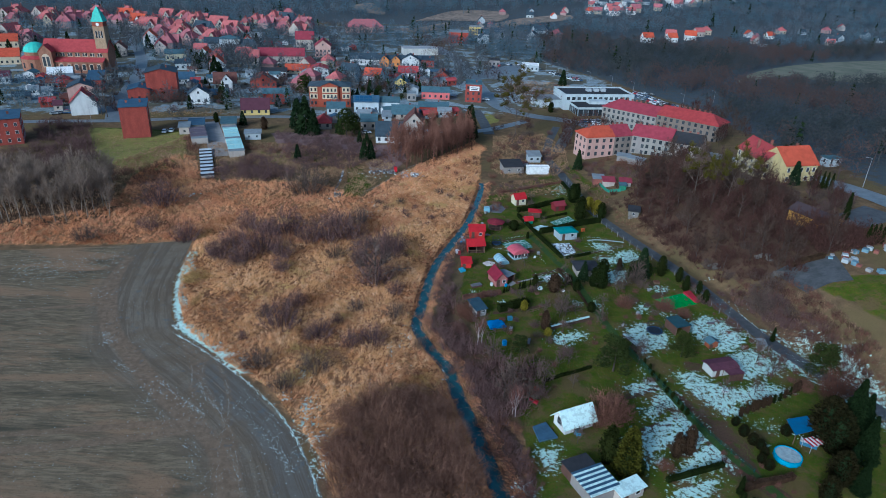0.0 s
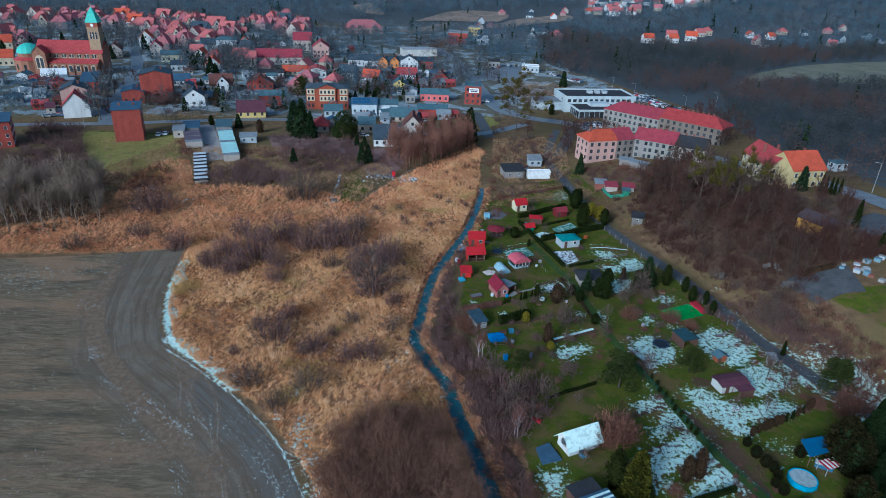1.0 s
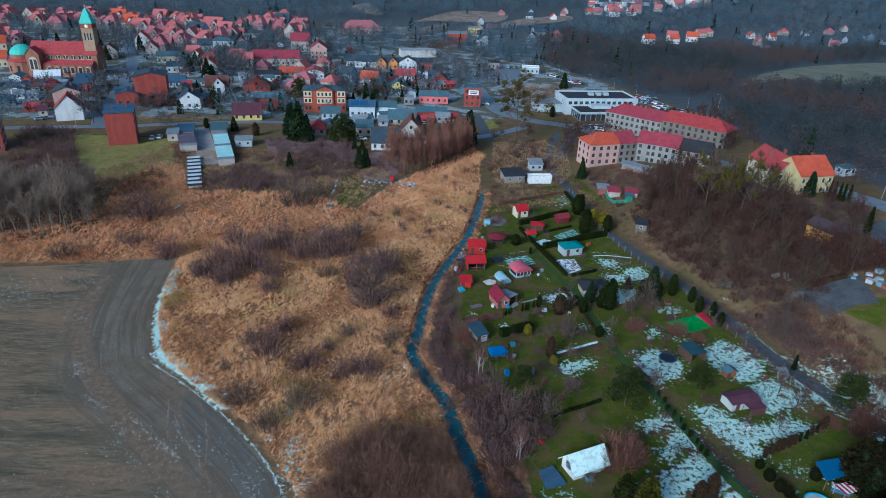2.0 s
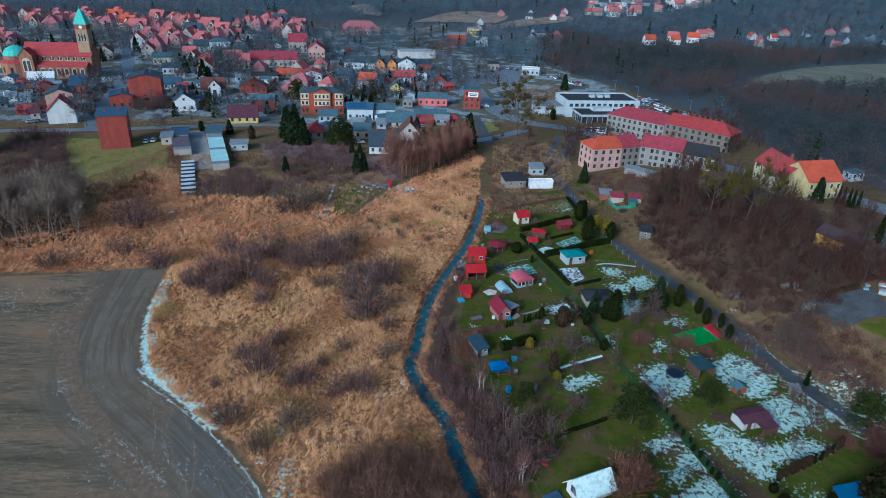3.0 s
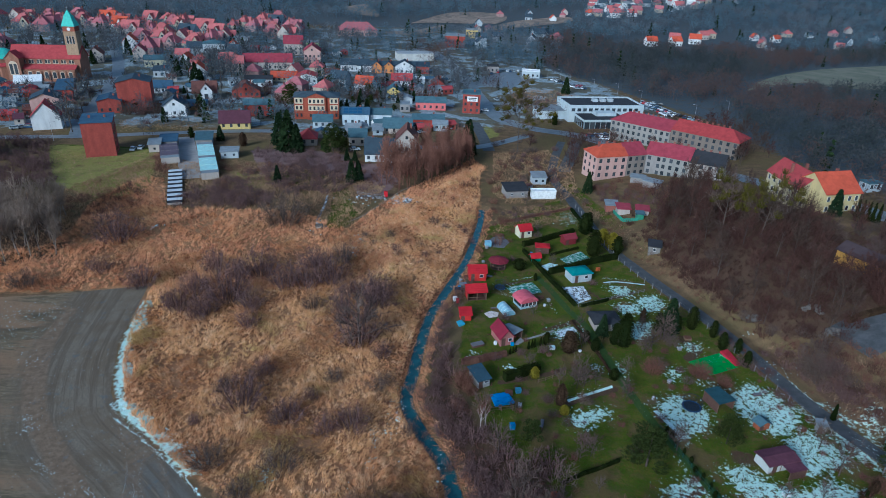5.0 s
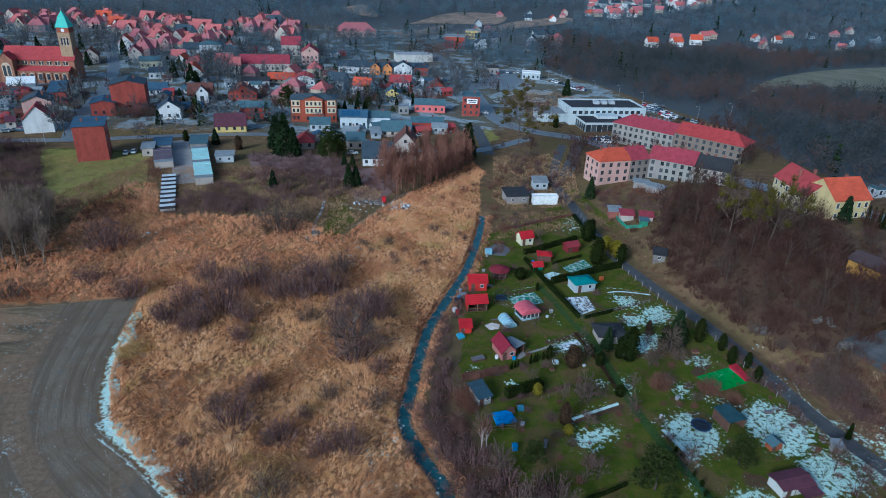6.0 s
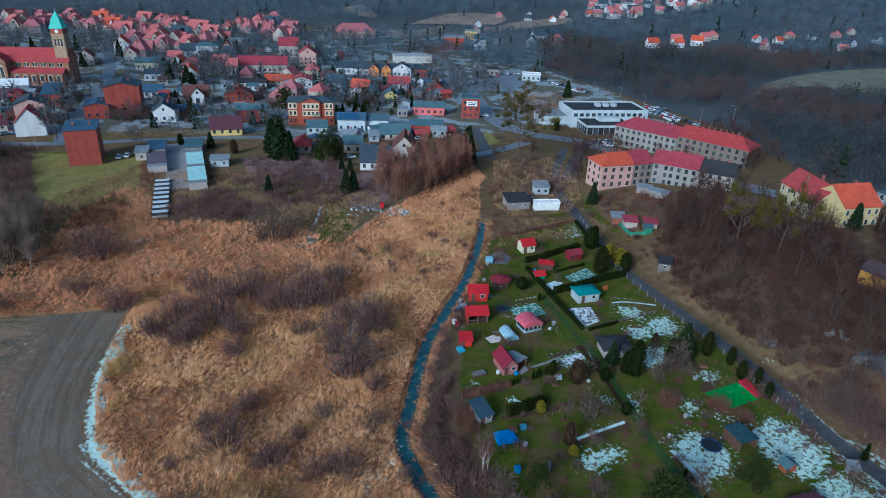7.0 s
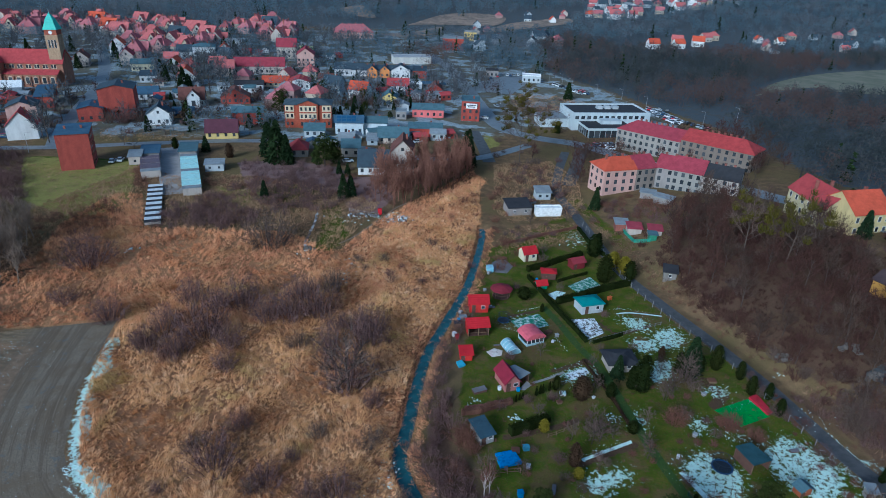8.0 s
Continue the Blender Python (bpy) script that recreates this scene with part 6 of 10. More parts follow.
def join_groves():
    for kind, label, mat in (("town", "dark bare trees between the town houses", TOWNTWIGS), ("sapl", "slender bare trees with rusty upright twigs", LARCH)):
        out = []
        for key in (k for k in JOINED if k.startswith(kind)):
            form = joined_form(key)
            for x, y, s, tall, turn in JOINED[key]:
                a = radians(turn)
                m = np.array([[math.cos(a) * s, -math.sin(a) * s, 0], [math.sin(a) * s, math.cos(a) * s, 0], [0, 0, tall]])
                out.append(form @ m.T + [x, y, float(land_height(np.array([[x, y]]))[0])])
        solo("grove", tri_mesh("grove", np.concatenate(out), mat), None, label, "trees", "stuff")


def scatter(poly, count, keys, lo, hi, seed, apart, avoid=None):
    r = np.random.default_rng(seed)
    poly = np.array(poly)
    spots, tries = [], 0
    while len(spots) < count and tries < count * 60:
        tries += 1
        p = r.uniform(poly.min(0), poly.max(0))
        if inside(p[None], poly)[0] and all(np.hypot(*(p - q)) > apart for q in spots) and clear_of_houses(p):
            spots.append(p)
            s = r.uniform(lo, hi)
            key, tall, turn = keys[r.integers(len(keys))], s * r.uniform(0.85, 1.15), r.uniform(0, 360)
            if key[:4] in ("town", "sapl"):
                JOINED.setdefault(key, []).append((float(p[0]), float(p[1]), s, tall, turn))
            else:
                plant(key, *p, s, tall, turn)


def thicket(label, poly, count, lo, hi, seed, apart, material, twigs=420, width=0.084):
    """A dense stand of shrubs that nobody could count."""
    r = np.random.default_rng(seed)
    poly = np.array(poly)
    forms = [bush_twigs(60 + i, 2.6, 3.2, twigs, width) for i in range(3)]
    spots, out, tries = [], [], 0
    while len(spots) < count and tries < count * 60:
        tries += 1
        p = r.uniform(poly.min(0), poly.max(0))
        if inside(p[None], poly)[0] and all(np.hypot(*(p - q)) > apart for q in spots):
            spots.append(p)
            a, s = r.uniform(0, 6.28), r.uniform(lo, hi)
            m = np.array([[math.cos(a), -math.sin(a), 0], [math.sin(a), math.cos(a), 0], [0, 0, r.uniform(0.8, 1.2)]]) * s
            out.append(forms[r.integers(3)] @ m.T + [*p, float(land_height(p[None])[0])])
    solo("thicket", tri_mesh("thicket", np.concatenate(out), material), None, label, "thicket", "stuff")


TOWNTREES = ["towntree0", "towntree1"]
TREES, BUSHES = ["tree0", "tree1", "tree2", "tree3"], ["bush0", "bush1", "bush2", "bush3"]
# the wood between the lane and the blocks
scatter([(63.7, 205.2), (82.6, 230.2), (98.5, 214.0), (106.5, 181.1), (110.9, 165.0), (97.5, 147.8), (97.9, 141.1), (86.7, 138.7), (80.3, 134.5), (72.4, 138.9), (68.1, 150.3), (62.8, 161.7), (58.5, 176.2)], 120, TREES + BUSHES[:1], 0.65, 1.05, 1, 3.0)
thicket("bare undergrowth of the wood beside the lane", [(60.8, 200.9), (83.3, 220.1), (102.3, 179.1), (103.9, 157.6), (87.8, 135.7), (75.9, 128.7), (71.6, 136.3), (67.0, 151.2), (58.0, 173.4)], 110, 0.6, 1.15, 2, 2.0, TWIGS_DARK)
scatter([(74.8, 133.7), (78.2, 133.5), (77.8, 126.3), (74.1, 126.1)], 6, ["bush0", "bush2"], 1.0, 1.4, 61, 2)
scatter([(75.3, 133.4), (78.3, 123.0), (76.9, 118.8), (74.2, 123.2), (72.2, 130.6)], 8, BUSHES, 0.7, 1.1, 3, 2)
thicket("low bare shrubs on the rough bank", [(72.6, 139.9), (83.3, 130.5), (85.2, 119.2), (87.3, 105.3), (84.2, 101.6), (80.6, 111.8), (76.1, 122.7)], 30, 0.4, 0.8, 4, 2.2, TWIGS_RUST)
thicket("tall bare shrubs before the ochre workshop", [(93.0, 141.5), (97.0, 151.5), (103.0, 150.0), (106.5, 144.0), (101.0, 141.8)], 16, 1.3, 2.0, 63, 2.2, TWIGS_DARK, 700)
thicket("reddish-brown garden brush before the block", [(53.4, 233.2), (62.2, 240.0), (78.2, 230.4), (73.9, 217.9), (58.9, 219.7), (52.6, 226.1)], 34, 0.35, 0.85, 64, 1.8, TWIGS_RUST)
# grey trees beside the field
scatter([(-136.0, 159.4), (-150.6, 184.8), (-133.6, 192.1), (-110.5, 197.5), (-100.8, 182.9), (-97.9, 168.2), (-114.7, 160.8)], 62, ["greytree0", "greytree1"], 1.0, 1.4, 5, 2.7)
thicket("grey bare shrubs by the meadow", [(-169.1, 211.3), (-165.6, 234.4), (-147.3, 245.0), (-131.3, 223.0), (-127.3, 204.2), (-152.3, 192.6)], 34, 0.7, 1.2, 6, 3.4, TWIGS)
# shrubs in the reeds
thicket("dense brown bare shrubs beside the stream", [(-14.1, 69.3), (-18.1, 79.8), (-16.0, 86.8), (-7.7, 93.5), (0.7, 90.9), (2.8, 80.9), (7.1, 70.1), (7.7, 64.2), (-11.5, 63.3)], 50, 1.0, 1.7, 9, 1.9, SOFTBRUSH, 2200, 0.036)
thicket("brown bare shrubs among the lower reeds", [(-15.7, 81.9), (-14.3, 88.7), (-7.1, 93.6), (1.2, 92.8), (3.6, 84.4), (0.8, 87.8), (-7.3, 89.6), (-12.7, 84.1)], 20, 0.5, 0.95, 91, 1.9, SOFTBRUSH, 900, 0.06)
thicket("dense bare shrubs along the stream bank", [(-0.3, 112.7), (-1.3, 126.7), (2.6, 138.0), (4.5, 122.2), (7.5, 113.3), (12.9, 105.5), (19.6, 104.0), (19.8, 96.9), (13.8, 88.6), (10.6, 85.5), (7.8, 88.2), (4.3, 97.6)], 42, 0.6, 1.15, 10, 1.6, TWIGS)
scatter([(-26.0, 183.8), (-16.3, 194.9), (-1.6, 207.5), (8.2, 208.6), (8.7, 187.5), (0.7, 173.1), (-7.6, 172.3)], 16, BUSHES, 0.4, 0.75, 11, 3)
thicket("bare shrubs beside the upper stream", [(0.1, 226.3), (13.6, 249.9), (24.4, 239.9), (20.5, 216.0), (11.7, 198.0), (6.2, 208.4)], 16, 0.5, 0.9, 12, 3, TWIGS_RUST)
thicket("low reddish shrubs at the garden corner", [(13.9, 203.6), (22.1, 210.3), (21.4, 188.9), (14.7, 183.4), (10.0, 174.1), (9.1, 182.8)], 12, 0.4, 0.75, 13, 2, TWIGS_RUST)
for x, y, r in [(-55.4, 165.2, 3.9), (-43.9, 163.9, 4.9), (-31.6, 160.0, 5.0), (-26.0, 161.5, 4.8), (-48.1, 152.1, 5.6), (-57.4, 153.9, 3.7), (-57.7, 146.2, 3.7), (-40.3, 140.4, 2.7), (-36.7, 158.2, 3.9), (-24.6, 173.2, 3.5), (-20.7, 155.4, 2.7), (-14.3, 153.5, 4.7), (-48.8, 161.9, 3.2),
                (-31.2, 168.6, 3.9), (-51.2, 145.8, 3.8), (-41.8, 148.1, 3.4)]:
    plant(BUSHES[1 if x < -30 else int(RNG.integers(4))], x, y, r / 2.25, r / 1.75)
for x, y, r in [(-15.7, 134.8, 5.8)]:
    plant("fruit0", x, y, r / 1.6, r / 2.6)
for x, y, r in [(-34.4, 115.1, 4.1), (-25.3, 112.0, 2.8), (-13.8, 110.1, 3.0), (-35.2, 100.8, 2.6), (-23.9, 100.2, 2.8), (-28.6, 93.9, 2.3), (-87.6, 181.0, 5.7), (-46.4, 196.7, 6.3), (-18.4, 109.3, 2.3), (-10.0, 121.1, 2.3), (-70.3, 156.3, 3.6), (-96.8, 153.7, 2.9), (-83.1, 162.7, 2.8), (-38.5, 118.9, 2.0)]:
    plant(BUSHES[int(RNG.integers(4))], x, y, r / 1.9, max(0.6, r / 1.9))


def stone_heap(label, x, y, rx, ry, count, seed):
    """Loose stones and slabs in a low heap."""
    r = np.random.default_rng(seed)
    ob = thing("stone_heap", label, "stones", x, y, ground_z(x, y))
    for i in range(count):
        a, q = r.uniform(0, 6.28), math.sqrt(r.uniform(0, 1))
        px_, py_, sz = rx * q * math.cos(a), ry * q * math.sin(a), r.uniform(0.25, 0.6)
        st = Shape().lathe([(sz, -0.1), (sz * r.uniform(0.8, 1.1), 0.2 + 0.5 * (1 - q)), (sz * 0.5, 0.35 + 0.8 * (1 - q))], 6, px_, py_)
        part("stone", st, RUBBLE if y > 200 else kept("dark_rubble", lambda: plaster(0.13, 0.115, 0.10)), ob)


stone_heap("heap of snow-dusted stones at the meadow's edge", -12.0, 217.0, 4.2, 3.2, 26, 711)
stone_heap("row of snow-dusted stones below the house", -23.2, 219.4, 6.0, 1.2, 22, 712)
stone_heap("small heap of stones and snow by the path", -34.9, 194.7, 1.6, 1.6, 12, 713)

stone_heap("heap of grey rubble at the yard's edge", 81.4, 144.3, 2.6, 1.8, 16, 720)

stone_heap("dark heap of earth and stones below the yard", 81.3, 136.1, 3.0, 1.8, 16, 721)

stone_heap("small heap of old bricks on the bank", 70.8, 147.3, 1.8, 1.2, 10, 722)


def bank_brush(label, line, offset, spread, count, lo, hi, seed, material):
    """Shrubs along a line, offset to its right-hand side."""
    r = np.random.default_rng(seed)
    p = np.asarray(line)
    d = np.gradient(p, axis=0)
    d /= np.hypot(*d.T)[:, None]
    nrm = np.stack([-d[:, 1], d[:, 0]], 1)
    forms = [bush_twigs(160 + i, 2.6, 3.0, 480, 0.06) for i in range(3)]
    out = []
    for k in range(count):
        i = int(len(p) * (k + r.random()) / count)
        q = p[i] + nrm[i] * (offset + r.uniform(0, spread))
        a, s = r.uniform(0, 6.28), r.uniform(lo, hi)
        m = np.array([[math.cos(a), -math.sin(a), 0], [math.sin(a), math.cos(a), 0], [0, 0, r.uniform(0.8, 1.2)]]) * s
        out.append(forms[k % 3] @ m.T + [*q, float(land_height(q[None])[0])])
    solo("thicket", tri_mesh("thicket", np.concatenate(out), material), None, label, "thicket", "stuff")


def bank_grass(label, line, near, far, count, seed, material):
    """Matted dry grass hanging over both banks of the stream."""
    r = np.random.default_rng(seed)
    p = np.asarray(line)
    d = np.gradient(p, axis=0)
    d /= np.hypot(*d.T)[:, None]
    i = r.integers(0, len(p) - 1, count)
    side = np.where(r.random(count) < 0.5, 1.0, -1.0)
    k = r.uniform(near, far, count)
    q = p[i] + (p[i + 1] - p[i]) * r.random(count)[:, None] + np.stack([-d[i, 1], d[i, 0]], 1) * (side * k)[:, None]
    q += 0.35 * np.stack([np.sin(q[:, 1] * 1.7), np.cos(q[:, 1] * 0.9)], 1)
    base = np.column_stack([q, land_height(q)])
    tip = base + np.column_stack([-np.stack([-d[i, 1], d[i, 0]], 1) * (side * r.uniform(-0.2, 0.8, count))[:, None] + r.normal(0, 0.25, (count, 2)), r.uniform(0.15, 0.7, count)])
    solo("dry_grass", tri_mesh("dry_grass", slivers(base, tip, r.uniform(0.06, 0.12, count), r), material), None, label, "grass", "stuff")


bank_grass("matted brown grass on the stream banks", stream_line, 1.15, 3.4, 16000, 331, REED_RUST)
bank_brush("bare brush overhanging the stream", stream_line[20:], 2.2, 3.2, 84, 0.4, 0.85, 307, TWIGS)
bank_brush("low bare brush along the upper stream", stream_line[0:30], 2.0, 2.0, 30, 0.25, 0.5, 308, TWIGS_RUST)
bank_brush("low brush on the reed bank", stream_line, -2.9, 1.2, 60, 0.18, 0.4, 309, TWIGS_RUST)
# the rough ground between the reeds and the town
thicket("dense purple-brown shrubs beside the meadow", [(-175.3, 262.4), (-171.6, 272.1), (-154.5, 265.5), (-136.0, 233.8), (-125.4, 219.8), (-130.4, 213.2), (-138.2, 204.8)], 60, 0.8, 1.35, 701, 2.6, TWIGS)
thicket("dark bare scrub below the garages", [(-78.1, 228.7), (-67.0, 230.1), (-59.9, 209.9), (-70.6, 206.2)], 26, 0.6, 1.0, 702, 2.2, TWIGS)
thicket("purple-brown brush below the conifers", [(-59.0, 242.0), (-53.8, 254.6), (-37.6, 242.4), (-35.3, 227.7), (-44.4, 222.7), (-52.5, 218.0)], 44, 0.6, 1.15, 703, 2.2, TWIGS)
thicket("purple-brown shrubs between the conifers and the houses", [(-73.8, 264.9), (-54.9, 267.6), (-42.5, 258.6), (-31.1, 252.6), (-32.9, 234.2), (-52.3, 247.5), (-62.4, 241.5)], 46, 0.5, 0.95, 705, 2.6, TWIGS)
thicket("mauve-brown undergrowth below the houses", [(-44.2, 269.1), (-32.0, 260.0), (-19.1, 251.7), (-14.6, 230.1), (-28.0, 228.6), (-36.9, 242.5)], 34, 0.35, 0.7, 706, 2.2, TWIGS_RUST)
thicket("brown brush along the garage yard", [(-108.7, 254.9), (-105.3, 258.1), (-96.0, 236.5), (-99.2, 233.8)], 14, 0.5, 0.9, 704, 2.0, TWIGS_RUST)
ribbon(smooth_line([(-38.3, 225.4), (-37.0, 214.2), (-36.9, 204.7), (-36.7, 197.6), (-34.6, 194.0)]), 0.8, 0.06, "footpath", RUBBLE, "narrow pale footpath with old snow", "path")
ribbon(smooth_line([(-27.7, 198.5), (-23.7, 204.5), (-20.2, 212.5), (-17.0, 219.2), (-14.3, 226.2), (-10.6, 231.6)]), 0.5, 0.06, "footpath", plaster(0.24, 0.18, 0.13), "worn trail along the edge of the reeds", "path")
thicket("dark garden shrubs below the apartment block", [(53.2, 236.5), (63.9, 227.1), (81.0, 226.4), (89.1, 227.7), (76.2, 206.9), (60.3, 212.9), (52.9, 220.5)], 40, 0.35, 0.75, 721, 2.2, TWIGS)
thicket("bare shrubs in front of the ochre building", [(91.4, 158.8), (95.9, 152.4), (97.8, 149.1), (92.9, 146.8), (87.8, 154.0)], 16, 0.7, 1.1, 722, 2.2, TWIGS_DARK)
bank_brush("brown scrub along the foot of the bank", lane_line[28:], 5.5, 9.0, 130, 0.35, 0.8, 741, TWIGS_DARK)
bank_brush("low rusty scrub on the lane's verge", lane_line[24:], 3.2, 4.0, 90, 0.2, 0.4, 742, TWIGS_RUST)
# rusty saplings and town-edge thickets
scatter([(-21.8, 233.9), (-21.6, 257.2), (-12.9, 271.7), (9.5, 277.0), (10.3, 255.9), (-2.2, 236.4), (-14.6, 224.5)], 105, ["sapling0", "sapling1"], 0.8, 1.25, 14, 1.5)
thicket("bare shrubs along the town edge", [(-77.1, 230.2), (-61.5, 245.9), (-48.6, 226.9), (-32.9, 236.0), (-20.8, 223.7), (-39.2, 221.4), (-53.9, 213.2), (-69.4, 211.3), (-80.5, 208.7), (-84.0, 219.0)], 40, 0.55, 1.0, 15, 3.0, TWIGS)
thicket("low bare shrubs behind the garages", [(-80.8, 203.9), (-70.0, 206.4), (-52.3, 206.1), (-55.4, 219.3), (-83.0, 215.9)], 30, 0.7, 1.1, 16, 2.2, TWIGS)
scatter([(46.0, 252.0), (52.0, 250.0), (60.0, 275.0), (63.0, 292.0), (52.0, 290.0)], 12, TREES, 0.5, 0.8, 745, 3)
scatter([(28.9, 282.8), (43.3, 284.9), (38.9, 249.4), (26.4, 251.6)], 14, BUSHES + ["tree1"], 0.5, 0.9, 17, 3)
scatter([(66.8, 217.5), (85.0, 219.4), (82.0, 199.8), (65.4, 204.4)], 16, TREES, 0.6, 0.9, 18, 3)
scatter([(42.1, 231.6), (56.8, 236.4), (67.0, 225.9), (50.2, 212.6), (45.9, 222.2)], 8, BUSHES, 0.4, 0.7, 19, 3)
scatter([(109.8, 180.8), (119.7, 178.1), (110.5, 162.9), (103.6, 165.6)], 14, BUSHES, 0.7, 1.0, 20, 2.5)
# trees between the town houses
scatter([(-133.2, 299.3), (-147.8, 358.6), (-125.9, 380.3), (-84.9, 347.7), (-69.4, 304.3), (-98.1, 299.5), (-123.5, 295.2)], 34, TOWNTREES + BUSHES[:2] + ["spruce0"], 0.5, 0.9, 21, 7)
scatter([(-128.1, 398.5), (-69.4, 510.0), (-6.5, 447.3), (1.6, 372.2), (-45.9, 333.6), (-90.1, 370.4)], 80, TOWNTREES + ["spruce1", "thuja"], 0.5, 0.95, 22, 6)
scatter([(-218.9, 344.1), (-217.4, 369.5), (-182.4, 386.5), (-163.0, 372.4), (-169.2, 317.7), (-194.2, 306.7)], 40, TOWNTREES + BUSHES, 0.5, 0.95, 23, 5)
scatter([(-10.4, 446.4), (11.8, 391.2), (14.2, 351.6), (1.5, 389.1), (-9.5, 414.8)], 14, TOWNTREES, 0.6, 0.9, 24, 4)
thicket("rust-brown scrub round the storage yard", [(16.7, 228.4), (16.7, 256.8), (27.3, 277.7), (42.1, 275.2), (45.6, 255.8), (38.0, 242.4), (24.7, 243.7)], 22, 0.4, 0.9, 83, 2.6, TWIGS_RUST)
scatter([(24.0, 221.5), (35.1, 219.0), (39.2, 212.3), (21.6, 203.4), (16.4, 206.7)], 10, BUSHES, 0.35, 0.7, 81, 2.5)
scatter([(25.5, 240.1), (43.9, 260.5), (45.3, 246.4), (37.3, 236.6)], 9, BUSHES, 0.4, 0.8, 82, 2.5)
scatter([(17.3, 281.0), (24.8, 320.2), (53.9, 286.5), (42.1, 275.2)], 8, BUSHES, 0.5, 0.9, 25, 4)
scatter([(57.8, 400.5), (72.3, 403.5), (66.3, 346.0), (50.7, 344.1)], 6, BUSHES, 0.4, 0.7, 26, 4)
scatter([(111.4, 323.1), (141.5, 312.3), (130.6, 268.3), (107.4, 257.5)], 16, TREES, 0.7, 1.1, 27, 5)
scatter([(67.3, 289.3), (93.2, 263.9), (117.7, 254.5), (118.2, 280.0), (83.1, 300.6)], 10, TREES, 0.5, 0.8, 28, 5)
scatter([(-260.3, 486.9), (-262.8, 518.5), (-207.3, 422.2), (-209.4, 400.1)], 10, TOWNTREES, 0.6, 0.9, 29, 6)
scatter([(-136.8, 388.2), (-160.5, 452.7), (-146.7, 479.4), (-119.0, 395.1)], 30, TOWNTREES, 0.8, 1.2, 71, 3.0)
scatter([(-4.0, 427.7), (0.1, 508.9), (9.9, 470.8), (16.5, 402.7), (8.7, 385.8)], 26, TOWNTREES, 0.7, 1.1, 72, 3.0)
scatter([(18.3, 414.7), (17.1, 521.0), (25.3, 515.2), (25.3, 407.7)], 20, TOWNTREES, 0.7, 1.1, 73, 3.0)
scatter([(-148.3, 313.0), (-133.7, 317.6), (-143.3, 339.0), (-156.0, 332.0)], 16, TOWNTREES + BUSHES[:1], 0.5, 0.9, 74, 2.5)
scatter([(-153.1, 380.1), (-181.3, 454.3), (-161.5, 452.4), (-138.3, 387.9)], 12, ["spruce0", "pine", "spruce1"], 0.8, 1.3, 75, 4)
scatter([(-180.7, 556.0), (-171.0, 576.4), (-144.7, 492.5), (-153.1, 477.7)], 12, TOWNTREES + ["spruce1"], 0.9, 1.3, 76, 4)
scatter([(-118.4, 395.2), (-87.0, 398.4), (-59.8, 390.9), (-68.4, 423.2), (-95.4, 436.4), (-124.3, 426.0)], 22, TOWNTREES + ["pine"], 0.6, 1.0, 77, 4)
scatter([(-51.5, 338.1), (-23.7, 337.0), (-20.2, 369.0), (-34.1, 388.2), (-57.5, 376.3)], 22, TOWNTREES + ["spruce0", "pine"], 0.5, 0.9, 78, 4)
scatter([(90.1, 319.0), (104.4, 292.1), (119.4, 282.1), (123.7, 298.4), (107.7, 316.7)], 14, TREES, 0.6, 0.9, 79, 3.5)
scatter([(-417.4, 596.3), (-360.6, 700.0), (-236.8, 690.0), (-208.7, 560.0), (-214.7, 533.1), (-303.5, 570.0), (-361.3, 560.0)], 90, TOWNTREES, 0.9, 1.3, 731, 5)
scatter([(-330.0, 470.0), (-290.0, 520.0), (-235.0, 530.0), (-215.0, 480.0), (-225.0, 425.0), (-290.0, 430.0)], 70, TOWNTREES + ["spruce1"], 0.9, 1.4, 732, 5)
scatter([(-195.0, 476.0), (-165.0, 590.0), (-120.0, 640.0), (-60.0, 600.0), (-80.0, 480.0), (-130.0, 440.0)], 80, TOWNTREES, 0.8, 1.3, 733, 5)
join_groves()
# conifers of the town's edge
for key, x, y, h in [("spruce1", 10.0, 272.4, 14.5), ("spruce1", -31.5, 233.3, 8.7), ("spruce0", -29.3, 235.1, 7.6), ("spruce0", -56.6, 231.4, 6.0),
                     ("spruce1", 49.9, 231.2, 7.7), ("spruce0", 108.5, 189.1, 7.7), ("spruce1", 108.1, 198.0, 11.2)]:
    plant(key, x, y, h / 8.2, h / 7.6)
for x, y, h in [(113.4, 187.3, 5.4), (114.1, 186.2, 5.4), (114.7, 184.6, 5.5), (115.4, 183.6, 5.5), (116.3, 182.6, 5.5), (104.2, 143.3, 5.8), (105.7, 143.8, 5.5), (107.0, 144.0, 5.3), (108.2, 143.9, 5.3), (107.7, 159.1, 8.1)]:
    plant("slimthuja", x, y, h / 3.2 * 0.8, h / 3.2)


def mistletoe_tree(label, x, y, h, balls, seed):
    """A tall spreading tree with round mistletoe clumps."""
    r = np.random.default_rng(seed)
    s, c = tree_parts(seed, h, h * 0.44, 1900, 0.2, low=0.3, width=0.07)
    ob = thing("tree", label, "tree", x, y, ground_z(x, y))
    part("trunk", s, kept("oldbark", lambda: twig_mat("old_bark", (0.075, 0.058, 0.046), (0.10, 0.078, 0.062), False)), ob)
    part("crown", tri_mesh("crown", c, TWIGS_GREY), None, ob)
    tips = c[r.integers(0, len(c), balls), 2]
    for p in tips:
        b = bush_twigs(seed + 1, 1.2, 1.8, 130, 0.2) * r.uniform(0.7, 1.4) + p - [0, 0, 0.4]
        part("mistletoe_clump", tri_mesh("mistletoe_clump", b, MISTLETOE), None, ob)


